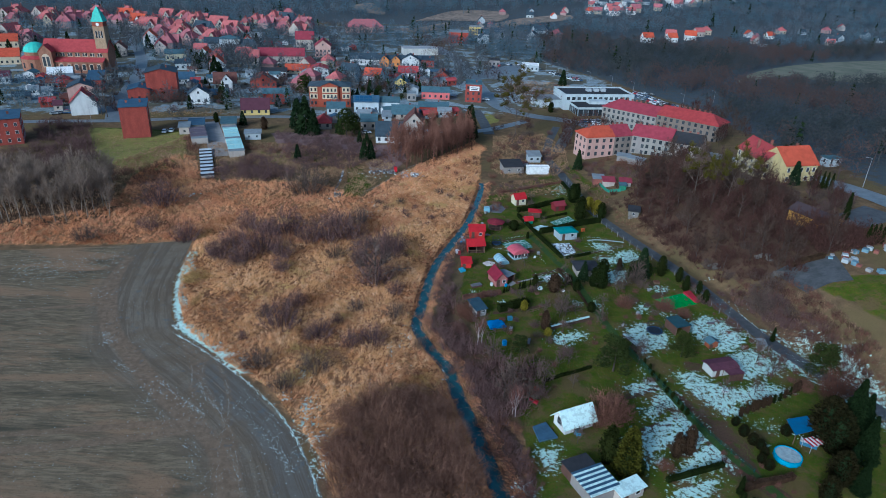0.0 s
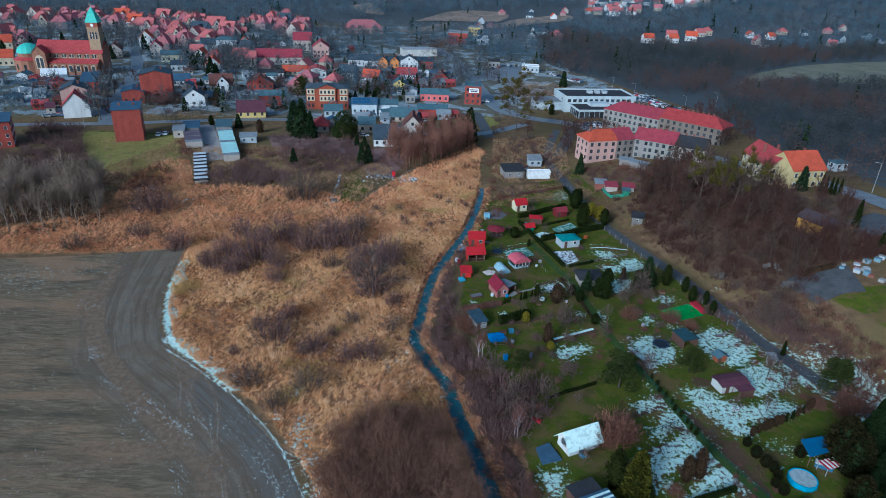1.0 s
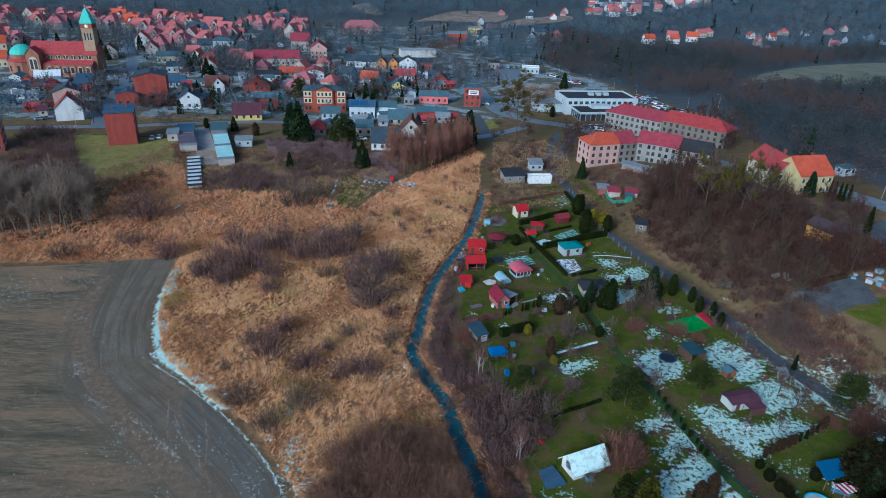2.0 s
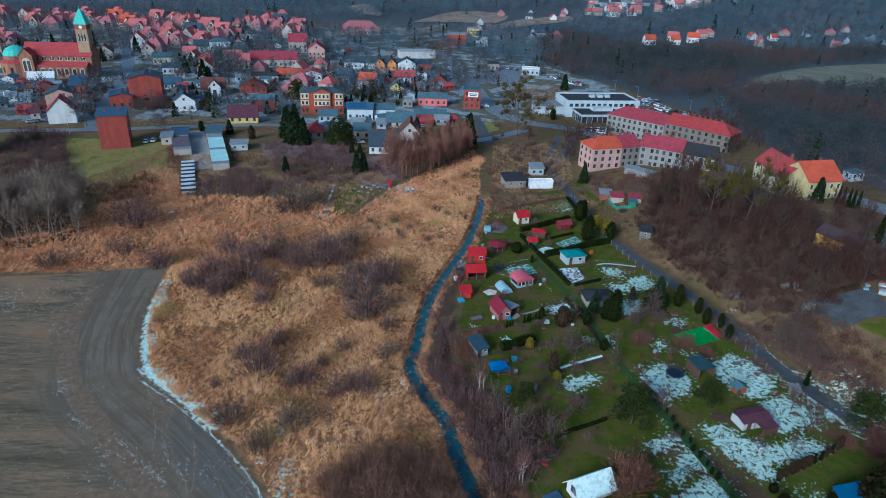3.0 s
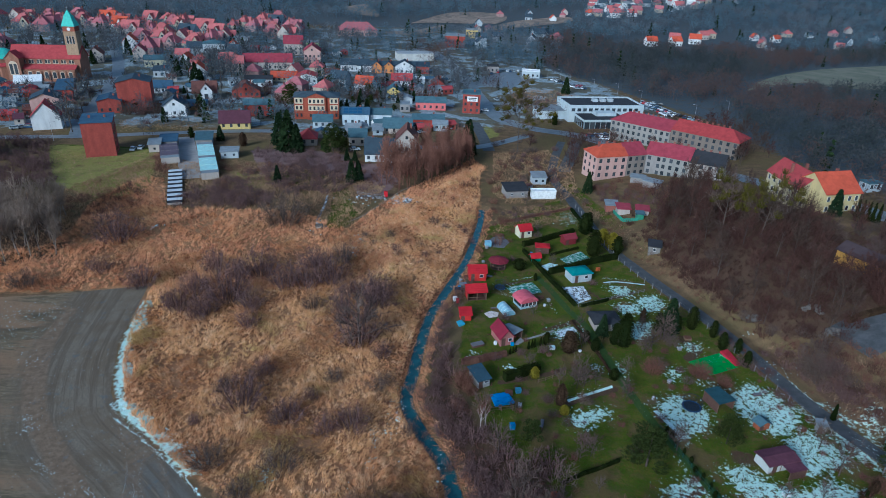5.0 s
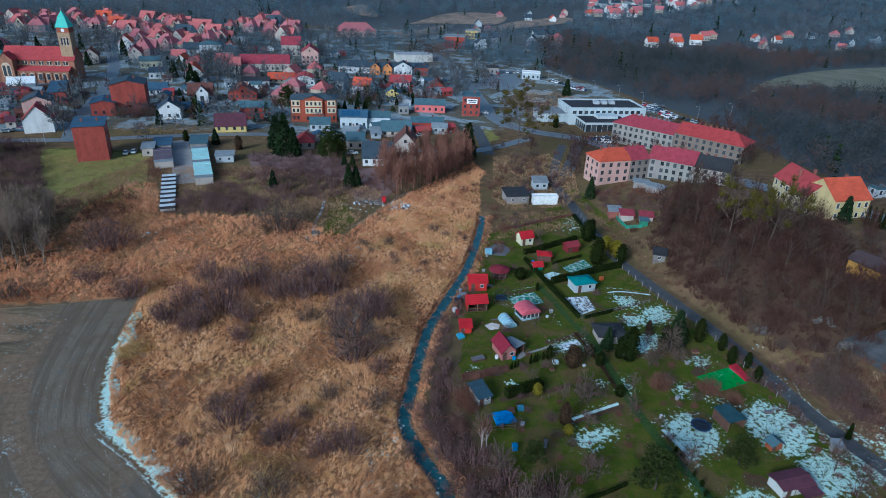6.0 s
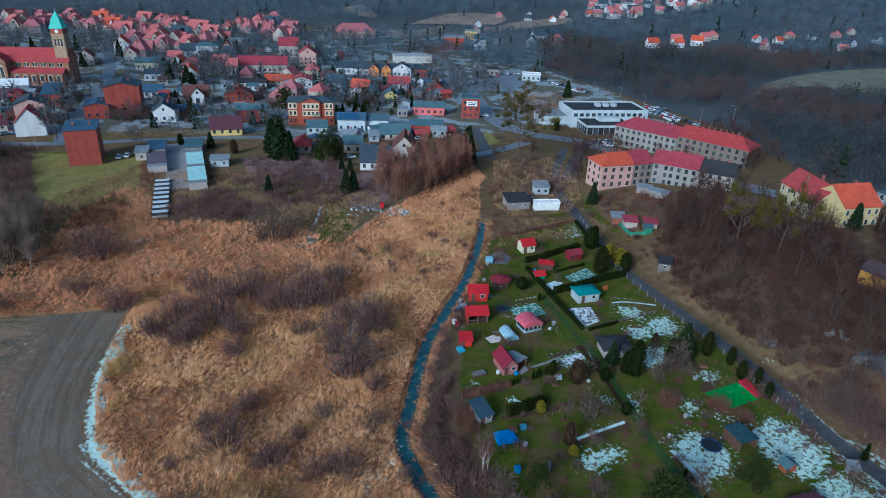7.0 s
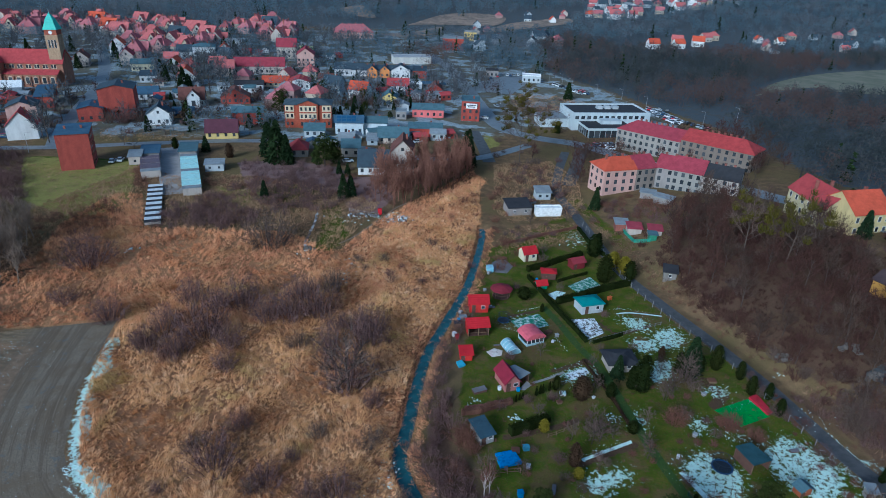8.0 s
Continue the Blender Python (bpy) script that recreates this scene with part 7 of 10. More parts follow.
mistletoe_tree("large bare tree with mistletoe beside the road", 30.5, 280.1, 27.7, 60, 101)
mistletoe_tree("old bare tree full of mistletoe in the wood", 83.8, 177.9, 16.5, 40, 103)
mistletoe_tree("broken old tree with yellow-green mistletoe", 77.3, 186.0, 15.0, 22, 105)


def far_crown(seed, h, n, length, width):
    """A rounded bare crown of short branches over a thin stem."""
    r = np.random.default_rng(seed)
    d = unit(r.normal(0, 1, (n, 3)) + [0, 0, 0.35])
    p = d * (r.uniform(0.2, 1.0, n) ** 0.5)[:, None] * [h * 0.40, h * 0.40, h * 0.42] + [0, 0, h * 0.54]
    face = unit(d + r.normal(0, 0.7, (n, 3)))
    u = unit(np.cross(face, r.normal(size=(n, 3))))
    w = np.cross(face, u)
    tip = p + w * (length * r.uniform(0.6, 1.3, n))[:, None]
    half = u * width / 2
    stem = slivers(np.zeros((1, 3)), np.array([[0, 0, h * 0.7]]), 0.3, r)
    return np.concatenate([np.stack([p - half, p + half, tip], 1), stem])


def far_woods(name, label, polys, spacing, seed, h=10.0, k=46, width=0.26, conifers=0.06, clear=False, tints=None):
    """Joined far woods: many small bare crowns in three tints, and some evergreens."""
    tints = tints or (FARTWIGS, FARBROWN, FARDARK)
    r = np.random.default_rng(seed)
    groups = {"grey-brown part": (tints[0], []), "brown part": (tints[1], []), "dark part": (tints[2], []), "evergreen part": (NEEDLES, [])}
    keys = list(groups)
    forms = [far_crown(seed + i, h, k, h * 0.12, width) for i in range(4)]
    leaf = cone_leaves(seed, 0.2 * h, h, 60, 0.16 * h, 0.9)
    for poly in polys:
        poly = np.array(poly)
        lo, hi = poly.min(0), poly.max(0)
        n = int((hi - lo).prod() / spacing ** 2)
        p = r.uniform(lo, hi, (n, 2))
        p = p[inside(p, poly)]
        p = np.array([q for q in p if clear_of_houses(q, -1.5)]) if clear else p
        z = land_height(p)
        for (x, y), zz in zip(p, z):
            a = r.uniform(0, 6.28)
            sway = math.sin(x * 0.035 + 2 * math.sin(y * 0.02)) + math.sin(y * 0.03 + x * 0.013 + seed) + r.normal(0, 0.8)
            g = 3 if r.random() < conifers else (1 if sway > 0.55 else 2 if sway < -0.9 else 0)
            size = r.uniform(0.55, 1.25)
            m = np.array([[math.cos(a), -math.sin(a), 0], [math.sin(a), math.cos(a), 0], [0, 0, r.uniform(0.85, 1.15)]]) * size
            groups[keys[g]][1].append((leaf if g == 3 else forms[r.integers(4)]) @ m.T + [x, y, zz])
    for key in keys:
        mat, out = groups[key]
        if out:
            solo(name, tri_mesh(name, np.concatenate(out), mat), None, label + ", " + key, "woods", "stuff")


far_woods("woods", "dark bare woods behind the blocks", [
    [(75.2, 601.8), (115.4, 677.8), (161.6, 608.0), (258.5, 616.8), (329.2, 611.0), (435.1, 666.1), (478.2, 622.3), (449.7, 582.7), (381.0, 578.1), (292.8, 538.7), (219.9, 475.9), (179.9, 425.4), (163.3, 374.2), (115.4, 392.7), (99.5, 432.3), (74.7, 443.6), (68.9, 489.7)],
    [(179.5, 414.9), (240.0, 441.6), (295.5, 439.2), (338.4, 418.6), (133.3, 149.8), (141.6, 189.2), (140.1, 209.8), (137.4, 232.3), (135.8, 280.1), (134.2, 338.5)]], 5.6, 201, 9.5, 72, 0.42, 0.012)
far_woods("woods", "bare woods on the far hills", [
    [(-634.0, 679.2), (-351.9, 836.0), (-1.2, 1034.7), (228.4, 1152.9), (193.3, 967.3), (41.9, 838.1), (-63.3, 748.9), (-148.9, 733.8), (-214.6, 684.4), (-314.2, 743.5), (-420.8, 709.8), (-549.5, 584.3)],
    [(167.6, 831.9), (225.8, 840.6), (458.5, 1104.7), (584.0, 1335.8), (969.3, 1534.2), (1328.6, 1615.6), (678.1, 805.2), (546.3, 846.8), (335.6, 749.3), (253.0, 748.3), (168.4, 658.4), (117.0, 687.8), (133.5, 792.8)]], 11.0, 202, 12, 42, 0.85, 0.01, False, HAZETINTS)
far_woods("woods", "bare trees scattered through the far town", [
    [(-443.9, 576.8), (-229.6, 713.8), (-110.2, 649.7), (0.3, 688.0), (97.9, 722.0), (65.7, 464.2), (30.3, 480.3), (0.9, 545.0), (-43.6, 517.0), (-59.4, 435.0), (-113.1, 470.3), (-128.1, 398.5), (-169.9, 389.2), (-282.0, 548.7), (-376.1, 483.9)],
    [(-257.5, 321.5), (-213.4, 345.2), (-172.4, 286.9), (-199.7, 276.9), (-215.6, 264.2)], [(-143.1, 303.5), (-156.6, 356.8), (-131.4, 397.8), (-80.9, 389.9), (-48.7, 354.6), (1.6, 372.2), (-2.6, 448.2), (-59.4, 435.0), (-128.1, 398.5), (-166.4, 380.6), (-168.3, 354.4)], [(-128.9, 288.7), (-101.4, 301.2), (-63.0, 299.7), (-44.2, 320.8), (-68.9, 329.4), (-108.7, 324.8)], [(33.7, 651.2), (123.8, 731.0), (77.7, 491.8), (34.5, 481.3)]], 6.4, 203, 8.5, 44, 0.5, 0.05, True, HAZETINTS)
far_woods("trees", "bare brown trees beside the main road", [[(45.0, 300.0), (60.0, 296.0), (78.0, 270.0), (66.0, 262.0), (50.0, 285.0)], [(28.0, 345.0), (40.0, 330.0), (60.0, 322.0), (66.0, 340.0), (45.0, 365.0)], [(24.0, 378.0), (34.0, 380.0), (30.0, 430.0), (18.0, 430.0)], [(-20.0, 470.0), (-5.0, 470.0), (5.0, 520.0), (-15.0, 560.0), (-40.0, 540.0)]], 7.0, 207, 9.5, 110, 0.2, 0.04, True, (TWIGS_OLIVE, TWIGS_DARK, TWIGS))
far_woods("woods", "bare scrub wood between the main road and the woods", [[(122.0, 190.0), (134.0, 190.0), (136.0, 262.0), (124.0, 262.0), (118.0, 225.0)]], 6.0, 208, 8.0, 72, 0.36, 0.02, True)
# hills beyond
far_woods("woods", "bare woods on the horizon hills", [[(-1000, 860), (1500, 1090), (1900, 1900), (-1400, 1800)]], 30, 204, 20, 34, 2.3, 0.02, False, HAZETINTS)
far_woods("woods", "bare trees between the hillside homes", [[(293.5, 706.3), (363.4, 768.9), (570.7, 886.4), (641.7, 848.7), (532.4, 697.4), (438.1, 670.9), (339.5, 620.9), (258.9, 592.1)], [(133.5, 792.8), (238.9, 1110.4), (584.0, 1335.8), (449.8, 1060.8), (283.5, 891.1), (206.8, 820.2)]], 9.5, 206, 9.0, 36, 0.7, 0.04, True, HAZETINTS)


def reeds(name, label, poly, per_m2, material, length, seed, holes=()):
    """Dry reeds, leaning in swathes."""
    r = np.random.default_rng(seed)
    poly = np.array(poly)
    lo, hi = np.maximum(poly.min(0), [-200, 50]), poly.max(0)
    each = 14 if per_m2 > 10 else 5
    m = int((hi - lo).prod() * per_m2 / each)
    tuft = r.uniform(lo, hi, (m, 2))
    n = m * each
    i = np.repeat(np.arange(m), each)
    size = r.uniform(0.55, 1.35, m) * (1 + 0.25 * np.sin(tuft[:, 0] * 0.4 + 2 * np.sin(tuft[:, 1] * 0.3)))
    p = tuft[i] + r.normal(0, 0.20 if each > 5 else 0.45, (n, 2)) * size[i][:, None]
    lean = np.sin(tuft[:, 0] * 0.31 + 1.7 * np.sin(tuft[:, 1] * 0.17)) + np.sin(tuft[:, 1] * 0.23 + 2.1 * np.sin(tuft[:, 0] * 0.13 + 1)) + r.normal(0, 0.35, m)
    patch = np.sin(tuft[:, 0] * 0.5 + 2 * np.sin(tuft[:, 1] * 0.33)) * np.sin(tuft[:, 1] * 0.45 + 2 * np.sin(tuft[:, 0] * 0.37 + 2))
    ok = r.random(m) < 0.88 + 0.4 * patch
    keep = ok[i] & inside(p, poly) & (dist_line(p, stream_line) > 1.9) & (depth_in(p, FIELD) < -0.8)
    p, i, n = p[keep], i[keep], int(keep.sum())
    a = lean[i] * 1.5 + r.normal(0, 0.55, n)
    tilt = r.uniform(0.25, 1.05, n)
    ln = length * size[i] * r.uniform(0.7, 1.2, n)
    base = np.column_stack([p, terrace(p)])
    tip = base + np.column_stack([np.cos(a) * np.sin(tilt) * ln, np.sin(a) * np.sin(tilt) * ln, np.cos(tilt) * ln])
    solo(name, tri_mesh(name, slivers(base, tip, r.uniform(0.05, 0.10, n) * (1.0 if per_m2 > 10 else 1.5), r), material), None, label, "reeds", "stuff")


reeds("reeds", "golden dry reeds leaning in swathes", REEDS[0], 52, REED, 0.9, 301)
reeds("reeds", "rust-brown dry reeds beyond the field", REEDS[1], 24, REED_RUST, 1.15, 302)
thicket("low rust-brown scrub among the reeds", [(-18.9, 116.9), (-10.3, 124.7), (-3.7, 121.6), (2.7, 103.9), (2.2, 94.1), (-3.5, 93.8), (-9.3, 100.3), (-15.3, 103.6)], 12, 0.28, 0.45, 321, 1.6, TWIGS_RUST)
thicket("dark brown scrub below the meadow", [(-117.0, 212.8), (-107.0, 212.8), (-102.2, 223.3), (-92.6, 214.6), (-93.2, 201.3), (-103.1, 195.6), (-111.3, 199.1)], 26, 0.5, 0.9, 322, 2.6, TWIGS_RUST)
thicket("purple-brown scrub in the upper reeds", [(-29.7, 154.6), (-22.9, 160.8), (-10.2, 160.1), (-7.7, 146.4), (-13.0, 139.7), (-20.4, 142.1)], 14, 0.45, 0.8, 323, 2.4, TWIGS)
for x, y, r in [(-16.4, 136.4, 5.0), (-21.2, 147.8, 3.5), (-14.0, 150.8, 3.9), (-19.2, 122.8, 1.8), (-22.5, 117.3, 1.5), (-4.2, 109.3, 1.6), (-28.1, 148.5, 2.4), (-32.8, 124.3, 2.3), (-10.9, 131.3, 2.1), (-27.4, 110.8, 1.4), (-40.7, 109.8, 1.2), (-52.0, 142.5, 2.5), (-59.2, 146.7, 2.3)]:
    plant(BUSHES[int(RNG.integers(4))], x, y, r / 2.2, r / 1.6)
thicket("low brown brush on the stream bank", [(7.5, 87.5), (11.3, 89.2), (15.0, 85.0), (15.7, 74.2), (14.8, 62.7), (12.0, 62.5), (10.2, 71.6)], 46, 0.35, 0.62, 304, 1.1, TWIGS_RUST)
thicket("bare brush between the lane and the yard", [(68.3, 137.6), (75.3, 133.4), (79.1, 125.4), (83.0, 113.5), (85.7, 100.8), (82.1, 105.3), (77.8, 115.0), (72.6, 128.3)], 34, 0.35, 0.8, 305, 2.2, TWIGS)
reeds("reeds", "dry brown grass on the bank above the lane", [(45.8, 221.6), (51.3, 196.1), (58.1, 172.7), (64.0, 157.2), (68.4, 143.5), (72.1, 130.7), (76.3, 116.7), (81.1, 103.3), (85.1, 92.1), (89.9, 102.7), (85.3, 127.3), (80.8, 129.7), (72.4, 138.9), (65.8, 162.3), (60.2, 183.8), (53.7, 210.7)], 13, SLOPEGRASS, 0.7, 306)
reeds("reeds", "rough brown grass on the slope above the lane", [(73.6, 131.5), (80.4, 128.8), (85.3, 127.3), (86.1, 121.5), (88.9, 107.4), (89.9, 98.7), (85.7, 89.8), (81.8, 104.4), (76.5, 117.4)], 10, SLOPEGRASS, 0.8, 344)
thicket("low brown scrub on the slope above the lane", [(79.5, 126.2), (84.6, 125.4), (86.3, 116.9), (88.5, 106.1), (88.0, 98.3), (84.2, 101.6), (80.9, 113.1)], 24, 0.3, 0.6, 345, 2.0, TWIGS_RUST)
thicket("brown scrub below the town houses", [(-83.4, 250.9), (-62.5, 250.6), (-42.9, 243.7), (-32.7, 234.6), (-47.3, 220.3), (-71.2, 217.3)], 26, 0.4, 0.8, 346, 3.0, TWIGS_RUST)
reeds("dry_grass", "tall dry grass below the town houses", [(-83.9, 252.5), (-62.7, 251.4), (-43.3, 246.0), (-23.9, 233.6), (-31.1, 222.4), (-46.3, 215.3), (-70.3, 214.3)], 9, DRYGRASS, 0.9, 347)
reeds("undergrowth", "fallen twigs and dry grass under the wood", [(60.8, 200.9), (82.6, 230.2), (98.5, 214.0), (106.5, 181.1), (110.9, 165.0), (97.5, 147.8), (97.9, 141.1), (86.7, 138.7), (80.8, 129.7), (73.8, 132.3), (67.6, 148.4), (62.8, 161.7), (58.5, 176.2)], 11, TWIGS_DARK, 0.8, 341)
reeds("undergrowth", "dead grass under the grey trees", [(-131.8, 157.9), (-165.0, 205.5), (-131.8, 216.1), (-106.6, 195.2), (-97.0, 178.6), (-97.1, 166.6), (-114.1, 159.6)], 8, DRYGRASS, 0.8, 342)
reeds("undergrowth", "leaf litter and twigs on the stream bank", [(-0.3, 112.7), (-1.3, 126.7), (2.6, 138.0), (4.5, 122.2), (7.5, 113.3), (12.9, 105.5), (19.6, 104.0), (19.8, 96.9), (13.8, 88.6), (10.6, 85.5), (7.8, 88.2), (4.3, 97.6)], 11, TWIGS_RUST, 0.6, 343)

# ---- the allotment gardens ----
def decking(label, name, category, pts, z, thick, material, kind=""):
    """A flat slab, cloth or bed with the given corners."""
    n = len(pts)
    s = Shape().add([(*p, z) for p in pts] + [(*p, z + thick) for p in pts],
                    [tuple(range(n - 1, -1, -1)), tuple(range(n, 2 * n))] + [(i, (i + 1) % n, n + (i + 1) % n, n + i) for i in range(n)])
    return solo(name, s, material, label, category, kind)


def cloth(c, d):
    n = Nodes("crumpled_cloth", 0.6)
    m = n.noise(1.2, 4, 0.7)
    n.bump(m, 0.8, 0.2)
    return n.done(n.mix(n.step(m, 0.45, 0.62), c, d))


SNOWMAT = cloth((0.66, 0.82, 0.78), (0.48, 0.62, 0.59))
OLDSNOW = cloth((0.42, 0.48, 0.47), (0.26, 0.27, 0.25))
PATCHY = cloth((0.75, 0.8, 0.81), (0.06, 0.05, 0.035))
NET = cloth((0.03, 0.17, 0.10), (0.5, 0.6, 0.58))
GREENTARP = cloth((0.01, 0.28, 0.03), (0.02, 0.20, 0.03))
REDTARP = cloth((0.42, 0.02, 0.04), (0.30, 0.02, 0.03))
BLUETARP = cloth((0.02, 0.25, 0.60), (0.02, 0.16, 0.42))
SHEDRED = paint(0.46, 0.025, 0.02)
TINRED = roofing(0.50, 0.02, 0.03)
POOLBLUE = paint(0.02, 0.26, 0.55, 0.35)
BLACKNET = paint(0.015, 0.02, 0.03)
PLANKS = paint(0.10, 0.052, 0.038, 0.8)


def shed(label, x, y, w, yaw, d, h, rh, wall, cover, roof="gable", ridge="x", door=True, win=True, over=0.3, name="garden_shed"):
    """An allotment hut with a door and a small window."""
    ob = house(label, x, y, w, yaw, d, h, rh, wall, cover, roof, ridge, name=name, faces="", chimneys=0, over=over, category="garden shed")
    if door:
        dr = part("door", Shape().box(-w * 0.28 - 0.42, -w * 0.28 + 0.42, -0.05, 0.03, 0.02, min(1.95, h - 0.15)), PLANKS, ob)
        part("handle", Shape().box(-w * 0.28 + 0.28, -w * 0.28 + 0.36, -0.1, -0.05, 0.95, 1.05), METAL, dr)
    if win:
        window(ob, pose(w * 0.22, 0, 0.95), 0.9, min(0.9, h - 1.2))
    return ob


def gazebo(label, x, y, r, h, cover, sides=8, yaw=0.0, rh=1.0):
    """Posts and a pointed roof over a round deck."""
    ob = thing("gazebo", label, "gazebo", x, y, 0, yaw)
    part("deck", Shape().lathe([(r * 0.9, -0.1), (r * 0.9, 0.12)], sides), PLANKS, ob)
    for i in range(sides):
        a = 2 * math.pi * i / sides
        part("post", Shape().box(r * 0.85 * math.cos(a) - 0.05, r * 0.85 * math.cos(a) + 0.05, r * 0.85 * math.sin(a) - 0.05, r * 0.85 * math.sin(a) + 0.05, 0.12, h), WOOD, ob)
        b = 2 * math.pi * (i + 1) / sides
        part("rail", Shape().tube((r * 0.85 * math.cos(a), r * 0.85 * math.sin(a), 0.9), (r * 0.85 * math.cos(b), r * 0.85 * math.sin(b), 0.9), 0.04, 0.04, 4), WOOD, ob)
    part("roof", Shape().lathe([(r * 1.15, h - 0.1), (r * 1.15, h), (r * 0.55, h + rh * 0.6), (0.05, h + rh)], sides), cover, ob)


def open_hut(label, x, y, w, yaw, d, h, rh, cover):
    """A timber hut open to its front, with posts, a bench and a table."""
    ob = thing("garden_shelter", label, "garden shelter", x, y, 0, yaw)
    part("roof", gable(w, d, h, rh, 0.35, "x"), cover, ob)
    part("back_wall", Shape().box(-w / 2, w / 2, d - 0.1, d, -0.1, h), PLANKS, ob)
    for sx in (-1, 1):
        part("side_wall", Shape().box(sx * w / 2 - 0.05, sx * w / 2 + 0.05, 0.1, d - 0.1, -0.1, h).add([(sx * w / 2, 0, h), (sx * w / 2, d, h), (sx * w / 2, d / 2, h + rh)], [(0, 1, 2)]), SHEDRED if sx < 0 else PLANKS, ob)
        part("post", Shape().box(sx * w / 2 - 0.08, sx * w / 2 + 0.08, -0.06, 0.1, -0.1, h), WOOD, ob)
    part("post", Shape().box(-0.08, 0.08, -0.06, 0.1, -0.1, h), WOOD, ob)
    part("rail", Shape().box(-w / 2, w / 2, -0.02, 0.05, 0.75, 0.85), WOOD, ob)
    part("floor", Shape().box(-w / 2, w / 2, 0, d - 0.1, -0.1, 0.06), PLANKS, ob)


def barrel_hut(label, x, y, w, yaw, d, h, rh):
    """A small summer house with glazed sides under a barrel roof."""
    ob = thing("summer_house", label, "summer house", x, y, 0, yaw)
    part("base", Shape().box(-w / 2, w / 2, 0, d, -0.1, 0.5), paint(0.30, 0.42, 0.46), ob)
    for i in range(5):
        s_ = -w / 2 + 0.06 + i * (w - 0.12) / 4
        for y0 in (0.05, d - 0.05):
            part("post", Shape().box(s_ - 0.05, s_ + 0.05, y0 - 0.05, y0 + 0.05, 0.5, h), WHITE, ob)
    part("glazing", Shape().box(-w / 2 + 0.08, w / 2 - 0.08, 0.08, d - 0.08, 0.5, h), GLASS, ob)
    n = 10
    a, b = w / 2 + 0.25, 0.3
    arc = [(a * math.cos(math.pi * i / n), h + rh * math.sin(math.pi * i / n)) for i in range(n + 1)]
    rim = arc
    sh = Shape().add([(px_, -b, pz) for px_, pz in rim] + [(px_, d + b, pz) for px_, pz in rim], [(i, n + 1 + i, n + 2 + i, i + 1) for i in range(n)] + [tuple(range(n, -1, -1)), tuple(range(n + 1, 2 * n + 2)), (0, n, 2 * n + 1, n + 1)])
    part("roof", sh, paint(0.50, 0.10, 0.13), ob, "rounded pink-red roof")


shed("small pale yellow garden house with a bright red roof", 24.6, 192.4, 3.7, 20, 3.4, 2.3, 1.3, PALEYEL, TINRED)
gazebo("round garden gazebo with a dark red roof", 15.3, 173.0, 2.4, 2.1, roofing(0.24, 0.03, 0.045), rh=0.8)
shed("bright red wooden garden hut with a red roof", 9.6, 164.9, 4.3, 5, 3.6, 2.4, 1.2, SHEDRED, TINRED)
open_hut("open-fronted garden hut with a bright red roof", 9.1, 155.3, 4.4, 10, 3.6, 2.3, 1.1, TINRED)
shed("small red garden play hut", 6.3, 146.0, 2.4, 7, 2.0, 1.5, 0.6, SHEDRED, TINRED, "mono", win=False)
shed("red gabled garden house with timber front", 14.7, 136.9, 3.0, 20, 4.8, 2.0, 1.6, plaster(0.36, 0.15, 0.13), roofing(0.26, 0.025, 0.05), "gable", "y")
shed("pale garden hut with a turquoise roof", 35.9, 166.4, 5.4, 17, 4.0, 2.3, 0.9, LIGHTWALL, roofing(0.045, 0.26, 0.26), "hip")
barrel_hut("garden hut with a rounded pink-red roof", 21.0, 152.6, 4.2, 24, 3.6, 1.6, 1.3)
shed("dark-roofed pale garden hut beside conifers", 37.3, 144.0, 5.6, 6, 4.6, 2.0, 0.9, BEIGE, DARKROOF, "hip", over=0.5)
shed("small red garden gazebo hut", 28.0, 182.2, 3.5, -4, 2.4, 1.9, 0.6, PLANKS, TINRED, "hip", win=False)
shed("dark red garden hut by the hedge", 36.9, 188.8, 3.6, 22, 2.6, 1.9, 0.9, paint(0.16, 0.02, 0.025), paint(0.22, 0.03, 0.04), win=False)
shed("small green play tent hut", 25.7, 177.0, 2.5, 13, 1.8, 1.3, 0.8, paint(0.03, 0.25, 0.14), TINRED, door=False, win=False)
shed("white hut with a blue-grey roof by the stream", 9.2, 122.5, 2.5, 27, 3.8, 1.8, 0.6, plaster(0.34, 0.33, 0.31), roofing(0.05, 0.09, 0.12), "mono")
shed("small orange timber play hut", 58.2, 113.4, 2.2, 19, 1.5, 1.3, 0.6, paint(0.26, 0.075, 0.03), TEALROOF, "gable", "y", win=False)
shed("small weathered grey shed by the lane", 68.2, 113.0, 1.3, -4, 1.3, 1.6, 0.3, GREYWALL, GREYROOF, "mono", win=False)
cabin = shed("white garden cabin with a snow-covered roof", 24.8, 86.0, 6.0, 25, 3.4, 1.8, 2.0, WHITEWALL, SNOWMAT, door=False, win=False, over=0.5)
window(cabin, pose(-2.97, 1.7, 0.9, 0, 0, -90), 1.5, 1.5)
shed("cabin with white walls and a purple-brown roof", 56.8, 103.7, 5.7, 16, 3.1, 1.7, 0.3, plaster(0.5, 0.52, 0.5), MAROON, "gable", "x")
shed("low shed with a snow-covered white roof", 30.1, 70.8, 4.6, 29, 1.9, 2.0, 0.2, BEIGE, SNOWMAT, "mono")


